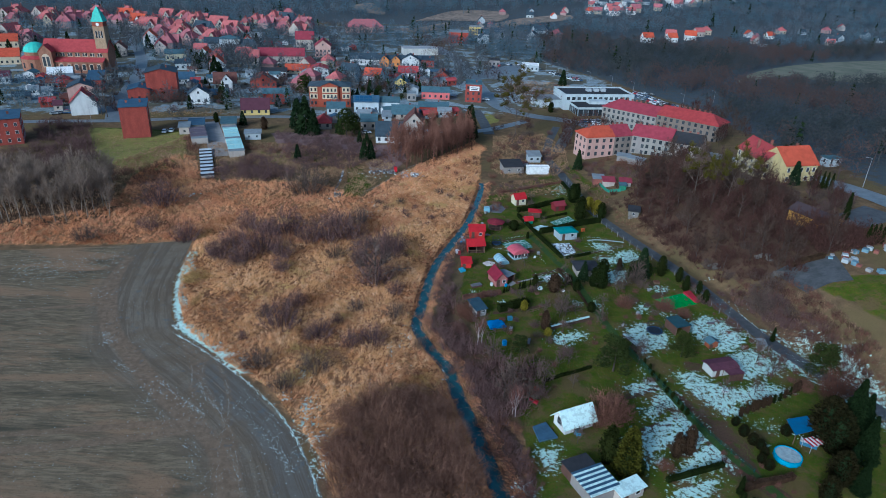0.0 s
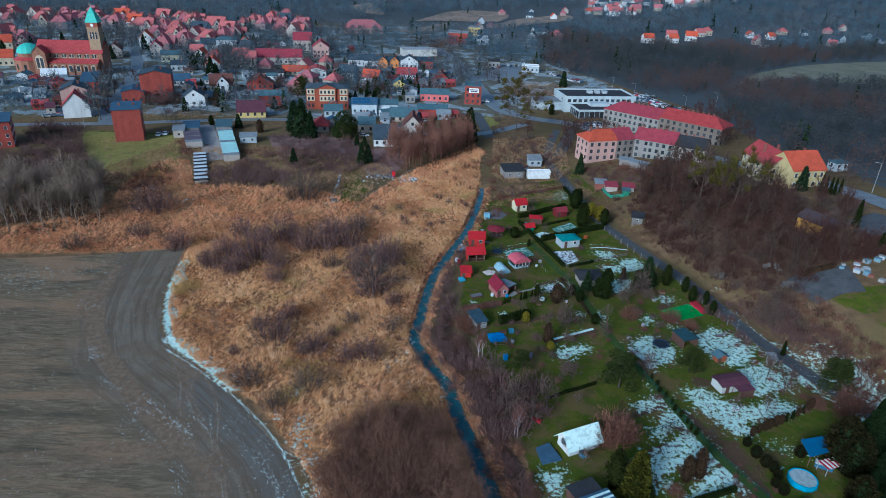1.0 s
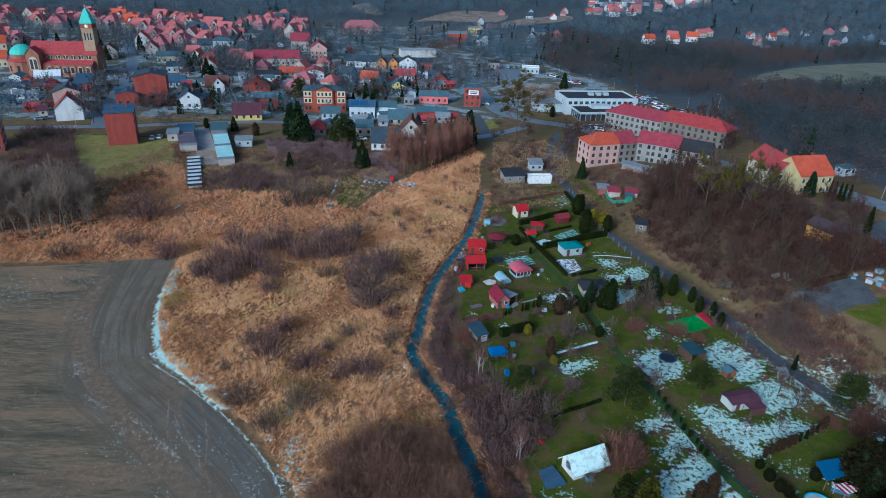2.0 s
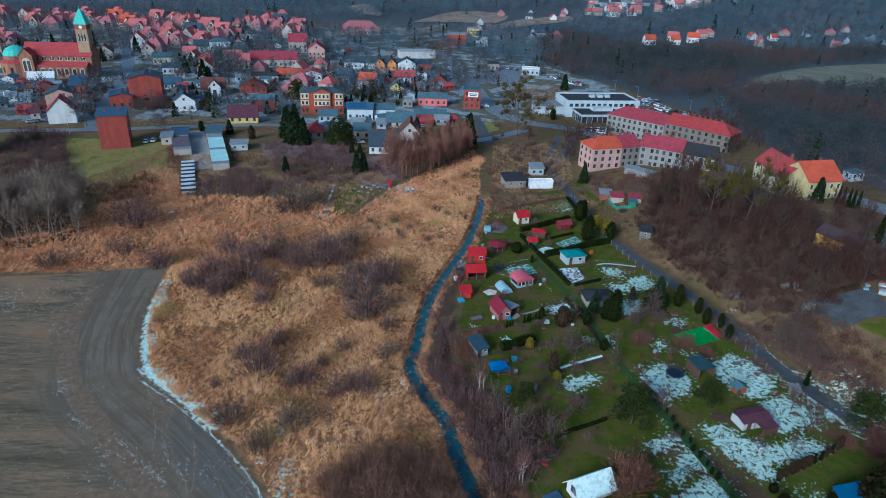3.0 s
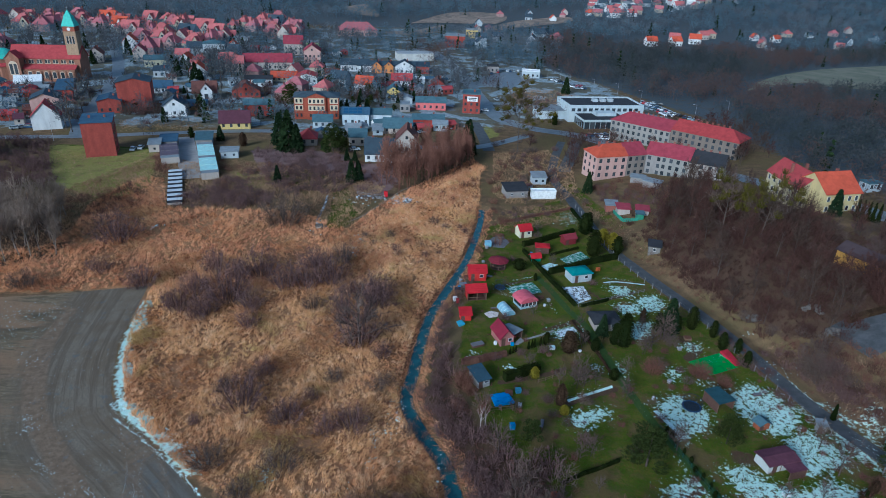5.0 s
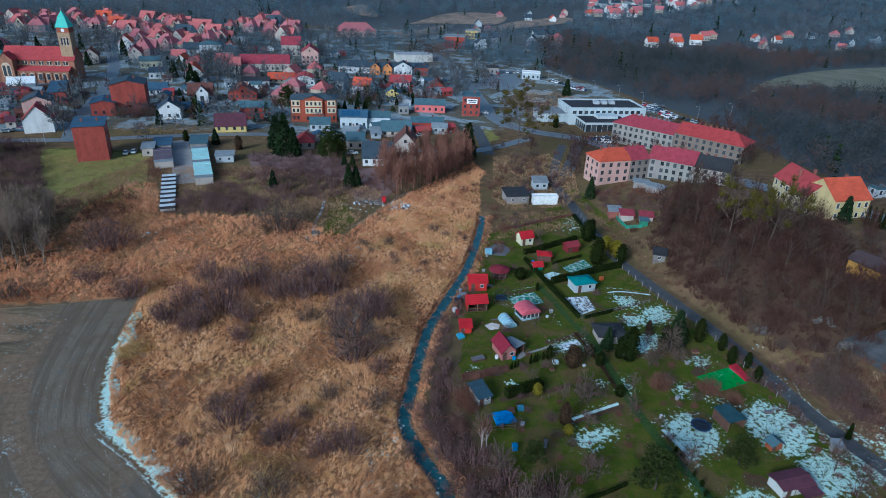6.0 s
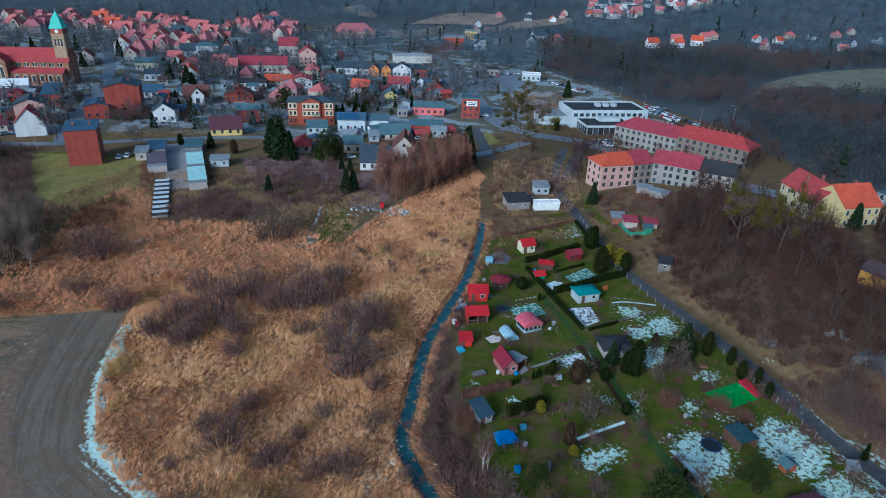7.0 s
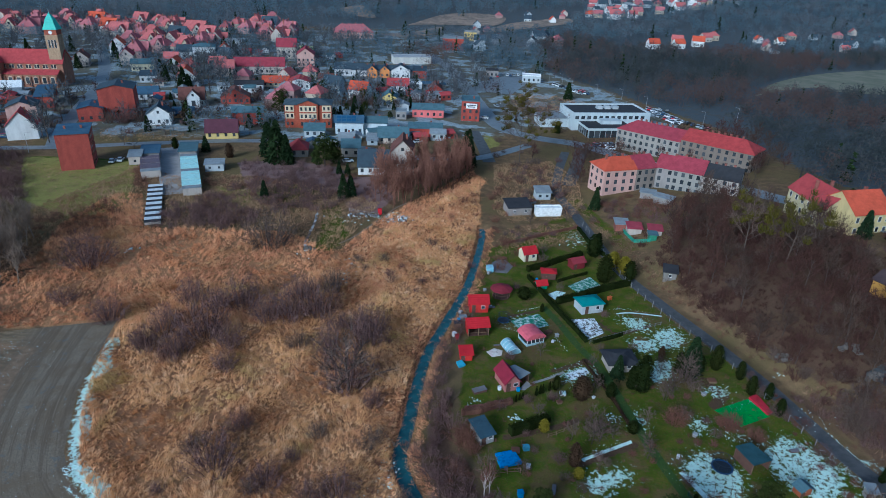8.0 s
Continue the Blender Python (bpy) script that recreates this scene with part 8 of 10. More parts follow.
def shelter(label, pts, z, cover, name="garden_shelter", low=0.0, walls=((0, 1), (0, 3), (1, 2))):
    """A thin roof on posts, with a back wall, over the given corners."""
    pts = [Vector(p) for p in pts]
    mid = sum(pts, Vector((0, 0))) / len(pts)
    ob = thing(name, label, "garden shelter", *mid)
    q = [p - mid for p in pts]
    n = len(q)
    zs = [z + (low if i in (1, 2) else 0) for i in range(n)]
    part("roof", Shape().add([(*p, k) for p, k in zip(q, zs)] + [(*p, k + 0.12) for p, k in zip(q, zs)], [tuple(range(n - 1, -1, -1)), tuple(range(n, 2 * n))] + [(i, (i + 1) % n, n + (i + 1) % n, n + i) for i in range(n)]), cover, ob)
    for p, k in zip(q, zs):
        p = p * 0.9
        part("post", Shape().box(p.x - 0.06, p.x + 0.06, p.y - 0.06, p.y + 0.06, -0.1, k), WOOD, ob)
    for a, b in walls:
        a, b = q[a] * 0.9, q[b] * 0.9
        e = (b - a).normalized()
        nn = Vector((-e.y, e.x)) * 0.05
        c = [a + nn, a - nn, b - nn, b + nn]
        part("wall", Shape().add([(*p, -0.1) for p in c] + [(*p, z * 0.9) for p in c], [(0, 3, 2, 1), (4, 5, 6, 7), (0, 1, 5, 4), (1, 2, 6, 5), (2, 3, 7, 6), (3, 0, 4, 7)]), PLANKS, ob)


shelter("grey flat lean-to roof beside the red house", [(13.3, 141.0), (15.5, 142.2), (18.3, 139.8), (15.9, 137.5)], 2.1, GREYROOF)
shelter("low porch with a purple-brown roof before the cabin", [(56.2, 103.65), (59.6, 104.55), (60.15, 102.5), (56.8, 101.6)], 1.55, MAROON, "porch", walls=((1, 2), (2, 3)))
shelter("timber garden cabin with a dark blue-grey roof", [(50.1, 121.6), (53.2, 122.7), (55.1, 118.7), (51.4, 117.3)], 2.1, roofing(0.04, 0.09, 0.105), "garden_shed")


def striped_shed():
    """Shed whose metal roof is banded with melting snow."""
    x, y, w, yaw = 25.9, 70.1, 5.6, 25.5
    ob = thing("garden_shed", "grey shed with snow-striped corrugated metal roof", "garden shed", x, y, 0, yaw)
    d = 5.3
    part("wall", Shape().box(-w / 2 + 0.2, w / 2 - 0.2, 0.2, d, -0.3, 2.25), GREYWALL, ob)
    n = 12
    for i in range(n):
        y0, y1 = d * i / n, d * (i + 1) / n - 0.02
        part("roof_panel", Shape().box(-w / 2, w / 2, y0, y1, 2.26 + 0.03 * (i % 2), 2.36 + 0.03 * (i % 2)), SNOWMAT if i % 2 == 0 else BLUEROOF, ob)
    part("back_roof", Shape().box(-w / 2 + 0.1, w / 2 - 0.6, d, d + 2.9, 2.0, 2.1), DARKROOF, ob)
    part("back_wall", Shape().box(-w / 2 + 0.3, w / 2 - 0.8, d, d + 2.7, -0.3, 2.0), PLANKS, ob)


striped_shed()


shelter("garden shelter with a flat bright blue roof", [(61.4, 88.4), (66.4, 89.7), (65.9, 86.1), (61.0, 84.4)], 2.2, paint(0.02, 0.12, 0.26), "gazebo", walls=())


def pool():
    x, y, rx, ry = 58.6, 81.1, 2.1, 2.1
    ob = thing("swimming_pool", "round blue frame pool on the lawn", "pool", x, y)
    part("rim", Shape().lathe([(rx, -0.05), (rx * 1.02, 0.8), (rx * 1.04, 0.95), (rx * 0.97, 0.98), (rx * 0.95, 0.6)], 28), paint(0.03, 0.34, 0.52, 0.35), ob)
    part("water_surface", Shape().lathe([(rx * 0.95, 0.55), (rx * 0.95, 0.87)], 28), paint(0.36, 0.42, 0.42, 0.2), ob)
    for i in range(14):
        a = 2 * math.pi * i / 14
        part("leg", Shape().tube((rx * 1.05 * math.cos(a), rx * 1.05 * math.sin(a), -0.05), (rx * 1.04 * math.cos(a), rx * 1.04 * math.sin(a), 0.95), 0.04, 0.04, 5), POOLBLUE, ob)


pool()


def trampoline(label, x, y, r):
    ob = thing("trampoline", label, "trampoline", x, y)
    part("mat", Shape().lathe([(r * 0.85, 0.72), (r * 0.85, 0.76)], 20), BLACKNET, ob)
    part("pad", Shape().lathe([(r * 0.85, 0.72), (r, 0.72), (r, 0.8), (r * 0.85, 0.8)], 20, ring=True), paint(0.02, 0.06, 0.14), ob)
    for i in range(8):
        a = 2 * math.pi * i / 8
        c, s = r * math.cos(a), r * math.sin(a)
        part("pole", Shape().tube((c, s, -0.05), (c, s, 2.3), 0.03, 0.03, 5), BLACKNET, ob)
    part("net_hoop", Shape().lathe([(r * 0.98, 2.26), (r * 1.02, 2.26), (r * 1.02, 2.32), (r * 0.98, 2.32)], 20, ring=True), BLACKNET, ob)
    net = Shape()
    for i in range(18):
        a = 2 * math.pi * i / 18
        net.tube((r * math.cos(a), r * math.sin(a), 0.8), (r * math.cos(a), r * math.sin(a), 2.28), 0.012, 0.012, 3, False)
    tagged(part("net", net, BLACKNET, ob), kind="stuff")


trampoline("small dark blue trampoline with a net", 14.9, 160.8, 1.3)
trampoline("large dark trampoline with a safety net on snow", 47.0, 118.3, 1.7)


def polytunnel(label, x, y, r, length, yaw):
    ob = thing("polytunnel", label, "greenhouse", x, y, 0, yaw)
    film = paint(0.26, 0.43, 0.50, 0.3)
    n = 8
    s = Shape()
    vs = [(r * math.cos(math.pi * i / n), yy, r * 1.05 * math.sin(math.pi * i / n)) for yy in (0, length) for i in range(n + 1)]
    s.add(vs, [(i, i + 1, n + 2 + i, n + 1 + i) for i in range(n)] + [tuple(range(n, -1, -1)), tuple(range(n + 1, 2 * n + 2))])
    part("film", s, film, ob, "pale blue translucent film")
    for k in range(5):
        yy = length * k / 4
        h = Shape()
        for i in range(n):
            a, b = math.pi * i / n, math.pi * (i + 1) / n
            h.tube((r * 1.02 * math.cos(a), yy, r * 1.07 * math.sin(a)), (r * 1.02 * math.cos(b), yy, r * 1.07 * math.sin(b)), 0.035, 0.035, 4, False)
        part("hoop", h, WHITE, ob)


polytunnel("pale blue garden polytunnel", 16.4, 148.9, 1.3, 4.2, 22)

# beds, cloths and paths
decking("green netting over a vegetable bed with melting snow", "vegetable_bed", "garden bed", [(16.6, 161.7), (23.3, 165.2), (25.1, 160.4), (18.8, 157.5)], -0.02, 0.14, NET)
decking("green netting over a raised garden bed", "vegetable_bed", "garden bed", [(32.5, 179.1), (38.9, 184.3), (40.9, 180.0), (34.1, 175.9)], -0.02, 0.14, NET)
decking("white cloth lying on a garden bed", "ground_cloth", "cloth", [(26.7, 174.5), (29.3, 176.5), (31.4, 175.7), (28.3, 171.9)], -0.02, 0.08, SNOWMAT)
decking("snow-patched garden bed with soil", "garden_bed", "garden bed", [(30.1, 163.1), (35.9, 164.0), (36.8, 158.1), (31.9, 154.7)], -0.02, 0.16, PATCHY)
decking("pale round cloth on the lawn", "ground_cloth", "cloth", [(10.5, 149.4), (12.2, 150.7), (13.9, 150.0), (13.6, 148.3), (11.6, 147.6)], -0.02, 0.08, cloth((0.6, 0.5, 0.45), (0.7, 0.65, 0.6)))
decking("crumpled blue tarpaulin over garden goods", "tarpaulin", "tarpaulin", [(10.3, 119.9), (13.5, 120.9), (14.6, 118.1), (11.0, 117.0)], -0.02, 0.5, BLUETARP)
decking("bright blue crumpled tarpaulin", "tarpaulin", "tarpaulin", [(4.2, 145.1), (5.3, 145.8), (6.1, 144.3), (4.8, 143.3)], -0.02, 0.4, paint(0.1, 0.4, 0.55))
decking("bright green ground cloth with specks of snow", "ground_cloth", "cloth", [(51.6, 133.3), (59.3, 136.9), (61.3, 132.1), (54.7, 129.0)], -0.02, 0.1, GREENTARP)
decking("red tarpaulin beside the green cloth", "tarpaulin", "tarpaulin", [(59.6, 137.2), (61.5, 138.1), (62.2, 133.0), (60.9, 132.3)], -0.02, 0.4, REDTARP)
decking("snow-patched strip of garden bed", "garden_bed", "garden bed", [(25.7, 142.6), (30.0, 145.1), (30.6, 143.3), (26.7, 140.9)], -0.02, 0.14, PATCHY)
decking("long snow-covered garden path", "garden_path", "path", [(24.5, 119.7), (33.9, 124.5), (34.0, 123.9), (24.7, 119.2)], -0.02, 0.12, SNOWMAT)
decking("dark blue solar panel frame on the grass", "cold_frame", "cold frame", [(16.8, 86.2), (19.2, 87.5), (20.8, 83.8), (17.5, 82.6)], -0.02, 0.35, BLUEROOF)
decking("weathered timber planks laid by the hut", "plank_floor", "planks", [(14.1, 190.4), (17.1, 194.2), (19.7, 188.9), (17.7, 184.8), (14.6, 185.2)], -0.02, 0.1, plaster(0.17, 0.16, 0.17))
decking("pale paved terrace of the red house", "terrace", "terrace", [(15.9, 137.2), (17.8, 140.0), (18.7, 138.9), (17.1, 137.2)], -0.02, 0.06, CONCRETE)
ribbon(smooth_line([(18.8, 139.4), (22.1, 141.1), (25.6, 143.4)]), 0.6, 0.05, "garden_path", CONCRETE, "pale narrow garden path", "path")
ribbon(smooth_line([(41.5, 166.5), (45.2, 167.2), (51.9, 166.2)]), 0.5, 0.05, "garden_path", SNOWMAT, "snow-covered garden path", "path")
ribbon(smooth_line([(40.2, 117.6), (41.8, 113.9), (42.9, 110.5)]), 0.9, 0.05, "garden_path", SNOWMAT, "snow-covered garden path", "path")
ribbon(smooth_line([(24.8, 168.4), (27.1, 162.4), (30.4, 151.7), (33.2, 144.6), (36.5, 124.6), (39.2, 113.0), (42.7, 102.2), (47.1, 86.5), (51.2, 77.5), (54.5, 71.1)]), 1.7, 0.05, "garden_path", paint(0.04, 0.075, 0.012, 0.95), "grassy path between hedges", "path")


def hedge(label, pts, w, h, mat, seed):
    """A clipped hedge along a line: an inner mass and a skin of leaves."""
    r = np.random.default_rng(seed)
    p = smooth_line(pts, 6)
    d = np.gradient(p, axis=0)
    d /= np.hypot(*d.T)[:, None]
    nrm = np.stack([-d[:, 1], d[:, 0]], 1)
    s = Shape()
    for i in range(len(p) - 1):
        a, b = p[i], p[i + 1]
        hh = h * r.uniform(0.82, 0.95)
        c = [(a + nrm[i] * w * 0.42), (a - nrm[i] * w * 0.42), (b - nrm[i + 1] * w * 0.42), (b + nrm[i + 1] * w * 0.42)]
        s.add([(*q, -0.05) for q in c] + [(*q, hh) for q in c], [(4, 5, 6, 7), (0, 1, 5, 4), (1, 2, 6, 5), (2, 3, 7, 6), (3, 0, 4, 7)])
    length = np.hypot(*np.diff(p, axis=0).T).sum()
    n = int(length * (w + 2 * h) * 26)
    i = r.integers(0, len(p) - 1, n)
    q = p[i] + (p[i + 1] - p[i]) * r.random(n)[:, None]
    face = r.random(n)
    side = np.where(face < 0.4, r.uniform(-1, 1, n), np.where(face < 0.7, 1, -1)) * w / 2
    z = np.where(face < 0.4, h * r.uniform(0.9, 1.08, n), r.uniform(0.05, 1, n) * h)
    base = np.column_stack([q + nrm[i] * side[:, None], z])
    out = unit(np.column_stack([nrm[i] * np.sign(side)[:, None] * 0.6, np.full(n, 0.8)]) + r.normal(0, 0.5, (n, 3)))
    s.v = [(x, y, z + ground_z(x, y) if ground_z(x, y) > 1 else z) for x, y, z in s.v]
    base[:, 2] += np.where(terrace(base[:, :2]) > 1, terrace(base[:, :2]), 0)
    ob = thing("hedge", label, "hedge", 0, 0)
    part("inner_mass", s, mat, ob)
    part("foliage", tri_mesh("foliage", slivers(base - out * 0.08, base + out * 0.16, 0.14, r), mat), None, ob)


hedge("clipped dark green hedge between two plots", [(23.1, 186.4), (27.6, 189.1), (33.2, 193.2), (39.2, 197.1)], 1.2, 1.4, THUJA, 401)
hedge("tall clipped dark hedge round a plot", [(28.3, 170.3), (34.5, 173.5), (40.9, 177.4), (48.2, 180.9)], 1.2, 1.6, THUJA, 402)
hedge("low dark hedge beside the grassy path", [(22.9, 183.0), (25.2, 175.6), (27.8, 167.0), (30.0, 160.7), (32.1, 154.2)], 0.8, 1.0, THUJA, 403)
hedge("dark hedge beside vegetable beds", [(30.0, 180.9), (34.0, 183.5), (38.6, 186.1)], 0.5, 0.7, THUJA, 404)
hedge("dark mixed hedge across the lawn", [(13.2, 125.0), (15.9, 126.2), (17.9, 127.4), (20.3, 128.6)], 1.6, 1.7, THUJA, 405)
hedge("low rust-brown beech hedge", [(5.0, 129.7), (7.9, 130.3), (11.0, 131.9), (14.3, 133.3)], 0.9, 1.1, TWIGS_RUST, 406)
hedge("low dark hedge along the plot", [(47.4, 73.2), (49.5, 74.2), (51.8, 75.0), (55.3, 75.9), (57.5, 76.7)], 0.9, 1.1, RUSTTHUJA, 407)
hedge("low clipped dark green hedge by the lawn", [(36.7, 74.9), (40.2, 76.2), (43.8, 77.6), (47.1, 78.8)], 0.8, 0.9, THUJA, 408)
hedge("low winter-green hedge on the lawn", [(20.3, 99.1), (23.9, 101.2), (26.7, 102.5), (30.5, 104.5)], 0.5, 0.6, THUJA, 409)
hedge("brown hedge along the gardens' far edge", [(18.2, 202.5), (23.8, 205.3), (31.1, 210.1), (41.8, 216.2)], 0.6, 0.8, TWIGS_RUST, 410)
hedge("brown hedge along the yard on the terrace", [(84.5, 137.9), (87.7, 138.5), (92.2, 139.1)], 1.2, 1.3, RUSTTHUJA, 416)
hedge("dark hedge along the lane", [(41.6, 215.3), (43.4, 203.2), (45.4, 197.3)], 0.8, 1.0, THUJA, 411)


hedge("low dark shrubs beside the grassy path", [(30.0, 147.5), (32.0, 140.5), (33.6, 134.0), (34.6, 128.0)], 0.5, 0.45, RUSTTHUJA, 413)
hedge("dark hedge behind the snowy plot", [(33.5, 154.0), (36.0, 155.2), (38.6, 156.4), (40.6, 157.6)], 0.6, 0.8, THUJA, 414)
hedge("reddish low hedge in front of the hut", [(5.6, 131.0), (9.0, 131.8), (12.0, 133.0)], 0.6, 0.7, TWIGS_RED, 415)
for key, x, y, r, k in [
        ("thuja", 42.0, 182.3, 2.1, 1.0), ("thuja", 44.2, 200.2, 1.2, 1.3), ("thuja", 42.4, 197.1, 2.0, 0.9), ("goldthuja", 46.5, 191.1, 1.7, 0.7), ("goldthuja", 48.3, 187.2, 1.9, 0.7), ("thuja", 49.0, 184.1, 1.6, 0.9),
        ("thuja", 20.7, 172.2, 1.7, 0.5), ("thuja", 24.2, 166.3, 0.5, 1.2), ("rustthuja", 27.4, 135.5, 1.8, 0.75), ("thuja", 23.1, 137.8, 0.8, 1.1), ("rustthuja", 23.0, 118.2, 1.1, 1.2), ("goldthuja", 23.3, 115.7, 0.9, 0.6),
        ("thuja", 34.7, 126.5, 1.0, 0.7), ("thuja", 31.8, 139.7, 0.9, 0.8), ("thuja", 33.1, 136.2, 1.1, 0.8), ("goldthuja", 19.2, 126.1, 0.9, 0.8)]:
    plant(key, x, y, r / 0.85, r / 0.85 * k)
for key, x, y, h in [
        ("rustthuja", 46.6, 149.3, 3.1), ("thuja", 48.6, 144.7, 4.8), ("spruce0", 51.1, 144.9, 8.4), ("thuja", 56.6, 146.3, 5.7), ("thuja", 53.0, 145.0, 4.0), ("thuja", 60.3, 143.2, 4.2), ("thuja", 60.4, 138.4, 4.3), ("thuja", 63.2, 137.2, 3.7), ("thuja", 63.1, 132.5, 3.8),
        ("slimthuja", 72.3, 116.9, 3.5), ("spruce1", 35.8, 142.2, 5.4), ("thuja", 39.4, 138.4, 8.0), ("thuja", 37.7, 139.0, 5.2), ("slimrust", 39.9, 80.6, 5.0), ("slimrust", 42.1, 81.4, 5.8),
        ("conethuja", 30.7, 76.6, 9.0), ("thuja", 28.2, 78.7, 7.5), ("thuja", 32.9, 76.1, 3.0), ("slimthuja", 47.4, 73.0, 3.6), ("thuja", 47.1, 71.3, 2.2), ("thuja", 48.4, 70.7, 1.8), ("thuja", 49.1, 70.2, 1.6)]:
    wide = {"spruce0": 3.2, "spruce1": 3.2, "slimthuja": 3.2, "slimrust": 2.9, "conethuja": 3.2}.get(key, 3.7)
    plant(key, x, y, (h / 7.6 * 1.0) if key.startswith("spruce") else h / wide, h / (7.6 if key.startswith("spruce") else 3.1))
for x, y, h in [(15.1, 133.8, 1.6), (16.4, 134.7, 1.5), (19.1, 135.9, 2.0), (20.4, 136.6, 2.0), (21.8, 137.4, 2.0), (15.8, 134.3, 1.5), (19.9, 136.4, 2.0)]:
    plant("slimthuja", x, y, h / 3.0, h / 3.0)
# thujas in a row along the grassy path
path_row = smooth_line([(40.5, 111.8), (41.7, 106.5), (42.9, 101.0), (44.1, 95.9), (45.2, 91.2)], 3)
for i, (px, py) in enumerate(path_row):
    plant("thuja", float(px) + 0.2 * math.sin(i * 2.1), float(py), 0.42 + 0.08 * math.sin(i * 1.7), 0.46 + 0.08 * math.sin(i * 2.3))
# pines and large conifers
for key, x, y, s in [("pine", 34.7, 103.7, 1.5), ("pine", 50.1, 109.6, 1.05), ("pine", 76.8, 105.2, 1.35), ("pine", 16.7, 108.7, 0.8)]:
    plant(key, x, y, s)
for key, x, y, h in [("tallspruce", 71.5, 86.9, 12.0), ("tallspruce", 71.2, 81.4, 9.0), ("tallspruce", 65.9, 76.9, 7.0), ("tallspruce", 73.4, 86.6, 9.5), ("tallspruce", 66.7, 74.4, 6.0)]:
    plant(key, x, y, h / 12 * 1.25, h / 12)
for x, y, h in [(66.7, 85.5, 9.5), (67.4, 83.4, 8.5), (64.3, 76.1, 6.5), (60.5, 72.2, 5.0)]:
    plant("darkthuja", x, y, h / 3.1 * 0.95, h / 3.1)
for x, y, h in [(55.1, 91.5, 2.2), (56.6, 92.4, 1.9), (58.0, 93.1, 2.3), (59.0, 93.6, 2.3), (60.4, 94.3, 2.5), (61.7, 95.0, 2.2), (63.0, 95.8, 2.0), (64.5, 96.5, 2.0), (65.8, 97.3, 1.8), (67.2, 98.2, 1.9), (68.5, 99.1, 2.3), (69.5, 99.7, 2.4)]:
    plant("slimrust" if int(x * 10) % 3 else "slimthuja", x, y, h / 2.6, h / 3.1)
for x, y, r in [(53.5, 86.5, 0.9), (54.2, 84.4, 0.9), (55.0, 83.3, 0.8), (61.1, 87.0, 0.9), (53.1, 89.1, 0.7), (55.0, 81.7, 0.7), (54.4, 78.6, 0.8), (53.8, 80.1, 0.7)]:
    plant("darkthuja", x, y, r / 0.95, r / 0.95 * 0.75)
for x, y, r in [(5.5, 123.8, 2.1), (6.8, 120.5, 1.5), (43.1, 129.6, 2.3), (10.5, 131.8, 1.1), (4.3, 116.1, 1.6)]:
    plant("rustbush", x, y, r / 2.0, r / 2.1)
for x, y, r in [(12.0, 131.9, 1.3), (27.9, 126.8, 1.8), (49.2, 142.4, 2.7), (50.1, 139.3, 1.8), (48.7, 129.9, 1.0), (52.7, 128.9, 1.4), (15.9, 125.0, 0.9), (16.9, 121.0, 0.9), (14.6, 117.1, 1.3), (21.1, 115.1, 1.1), (23.4, 113.1, 1.2), (28.6, 119.0, 0.8), (46.3, 148.2, 1.2), (62.2, 138.2, 1.0), (64.4, 132.7, 1.3), (65.7, 129.0, 1.0), (28.0, 193.6, 1.4), (26.2, 196.9, 1.3), (38.5, 165.3, 1.2), (19.6, 177.2, 1.1)]:
    plant(BUSHES[int(RNG.integers(4))], x, y, r / 2.2, r / 2.4)
for x, y, r in [(77.9, 100.2, 3.4), (74.9, 98.7, 2.2), (70.6, 100.1, 1.8), (30.2, 89.3, 3.9), (32.1, 90.0, 2.7), (28.4, 87.7, 2.2), (5.4, 122.3, 2.0), (17.5, 95.1, 1.3), (52.3, 128.8, 2.2), (37.3, 77.5, 1.4), (56.1, 126.1, 1.6)]:
    plant("rustbush", x, y, r / 1.9, r / 2.0)
# fruit trees and shrubs
for key, x, y, s in [("fruit0", 26.0, 105.4, 0.9), ("fruit1", 24.0, 82.8, 0.7), ("fruit0", 54.2, 97.4, 0.8), ("fruit1", 60.3, 97.8, 0.8), ("fruit0", 65.7, 103.0, 1.35), ("fruit1", 43.3, 135.6, 0.9), ("fruit0", 26.9, 123.3, 1.0), ("fruit1", 18.4, 128.8, 0.8), ("fruit0", 21.6, 148.6, 0.8), ("fruit1", 28.5, 195.9, 0.7),
                     ("fruit0", 27.4, 216.6, 0.9), ("fruit1", 38.8, 219.5, 1.0), ("fruit0", 45.4, 138.2, 1.0), ("fruit1", 42.8, 135.5, 0.8), ("fruit0", 35.5, 120.3, 0.8), ("fruit1", 65.7, 109.1, 1.1), ("fruit1", 23.7, 124.2, 0.8),
                     ("fruit0", 10.7, 105.3, 1.3), ("fruit1", 13.9, 96.5, 1.4), ("fruit0", 16.3, 91.5, 1.2), ("fruit1", 8.5, 113.8, 1.2), ("fruit0", 12.2, 93.9, 1.3), ("fruit1", 20.1, 96.9, 1.2), ("fruit0", 49.0, 141.7, 1.3), ("fruit1", 27.8, 125.9, 1.1), ("fruit0", 28.4, 124.0, 1.0), ("fruit1", 40.8, 107.4, 1.1), ("birch", 8.0, 110.8, 0.95), ("birch", 8.9, 111.7, 0.8), ("birch", 14.0, 88.9, 0.95), ("birch", 13.5, 89.3, 0.75)]:
    plant(key, x, y, s)
scatter([(28.0, 134.4), (37.8, 132.4), (40.5, 115.6), (43.8, 98.4), (48.0, 89.1), (40.4, 87.2), (31.8, 103.0), (23.9, 95.5), (21.0, 106.0)], 12, ["fruit0", "fruit1"], 0.5, 0.9, 37, 5)
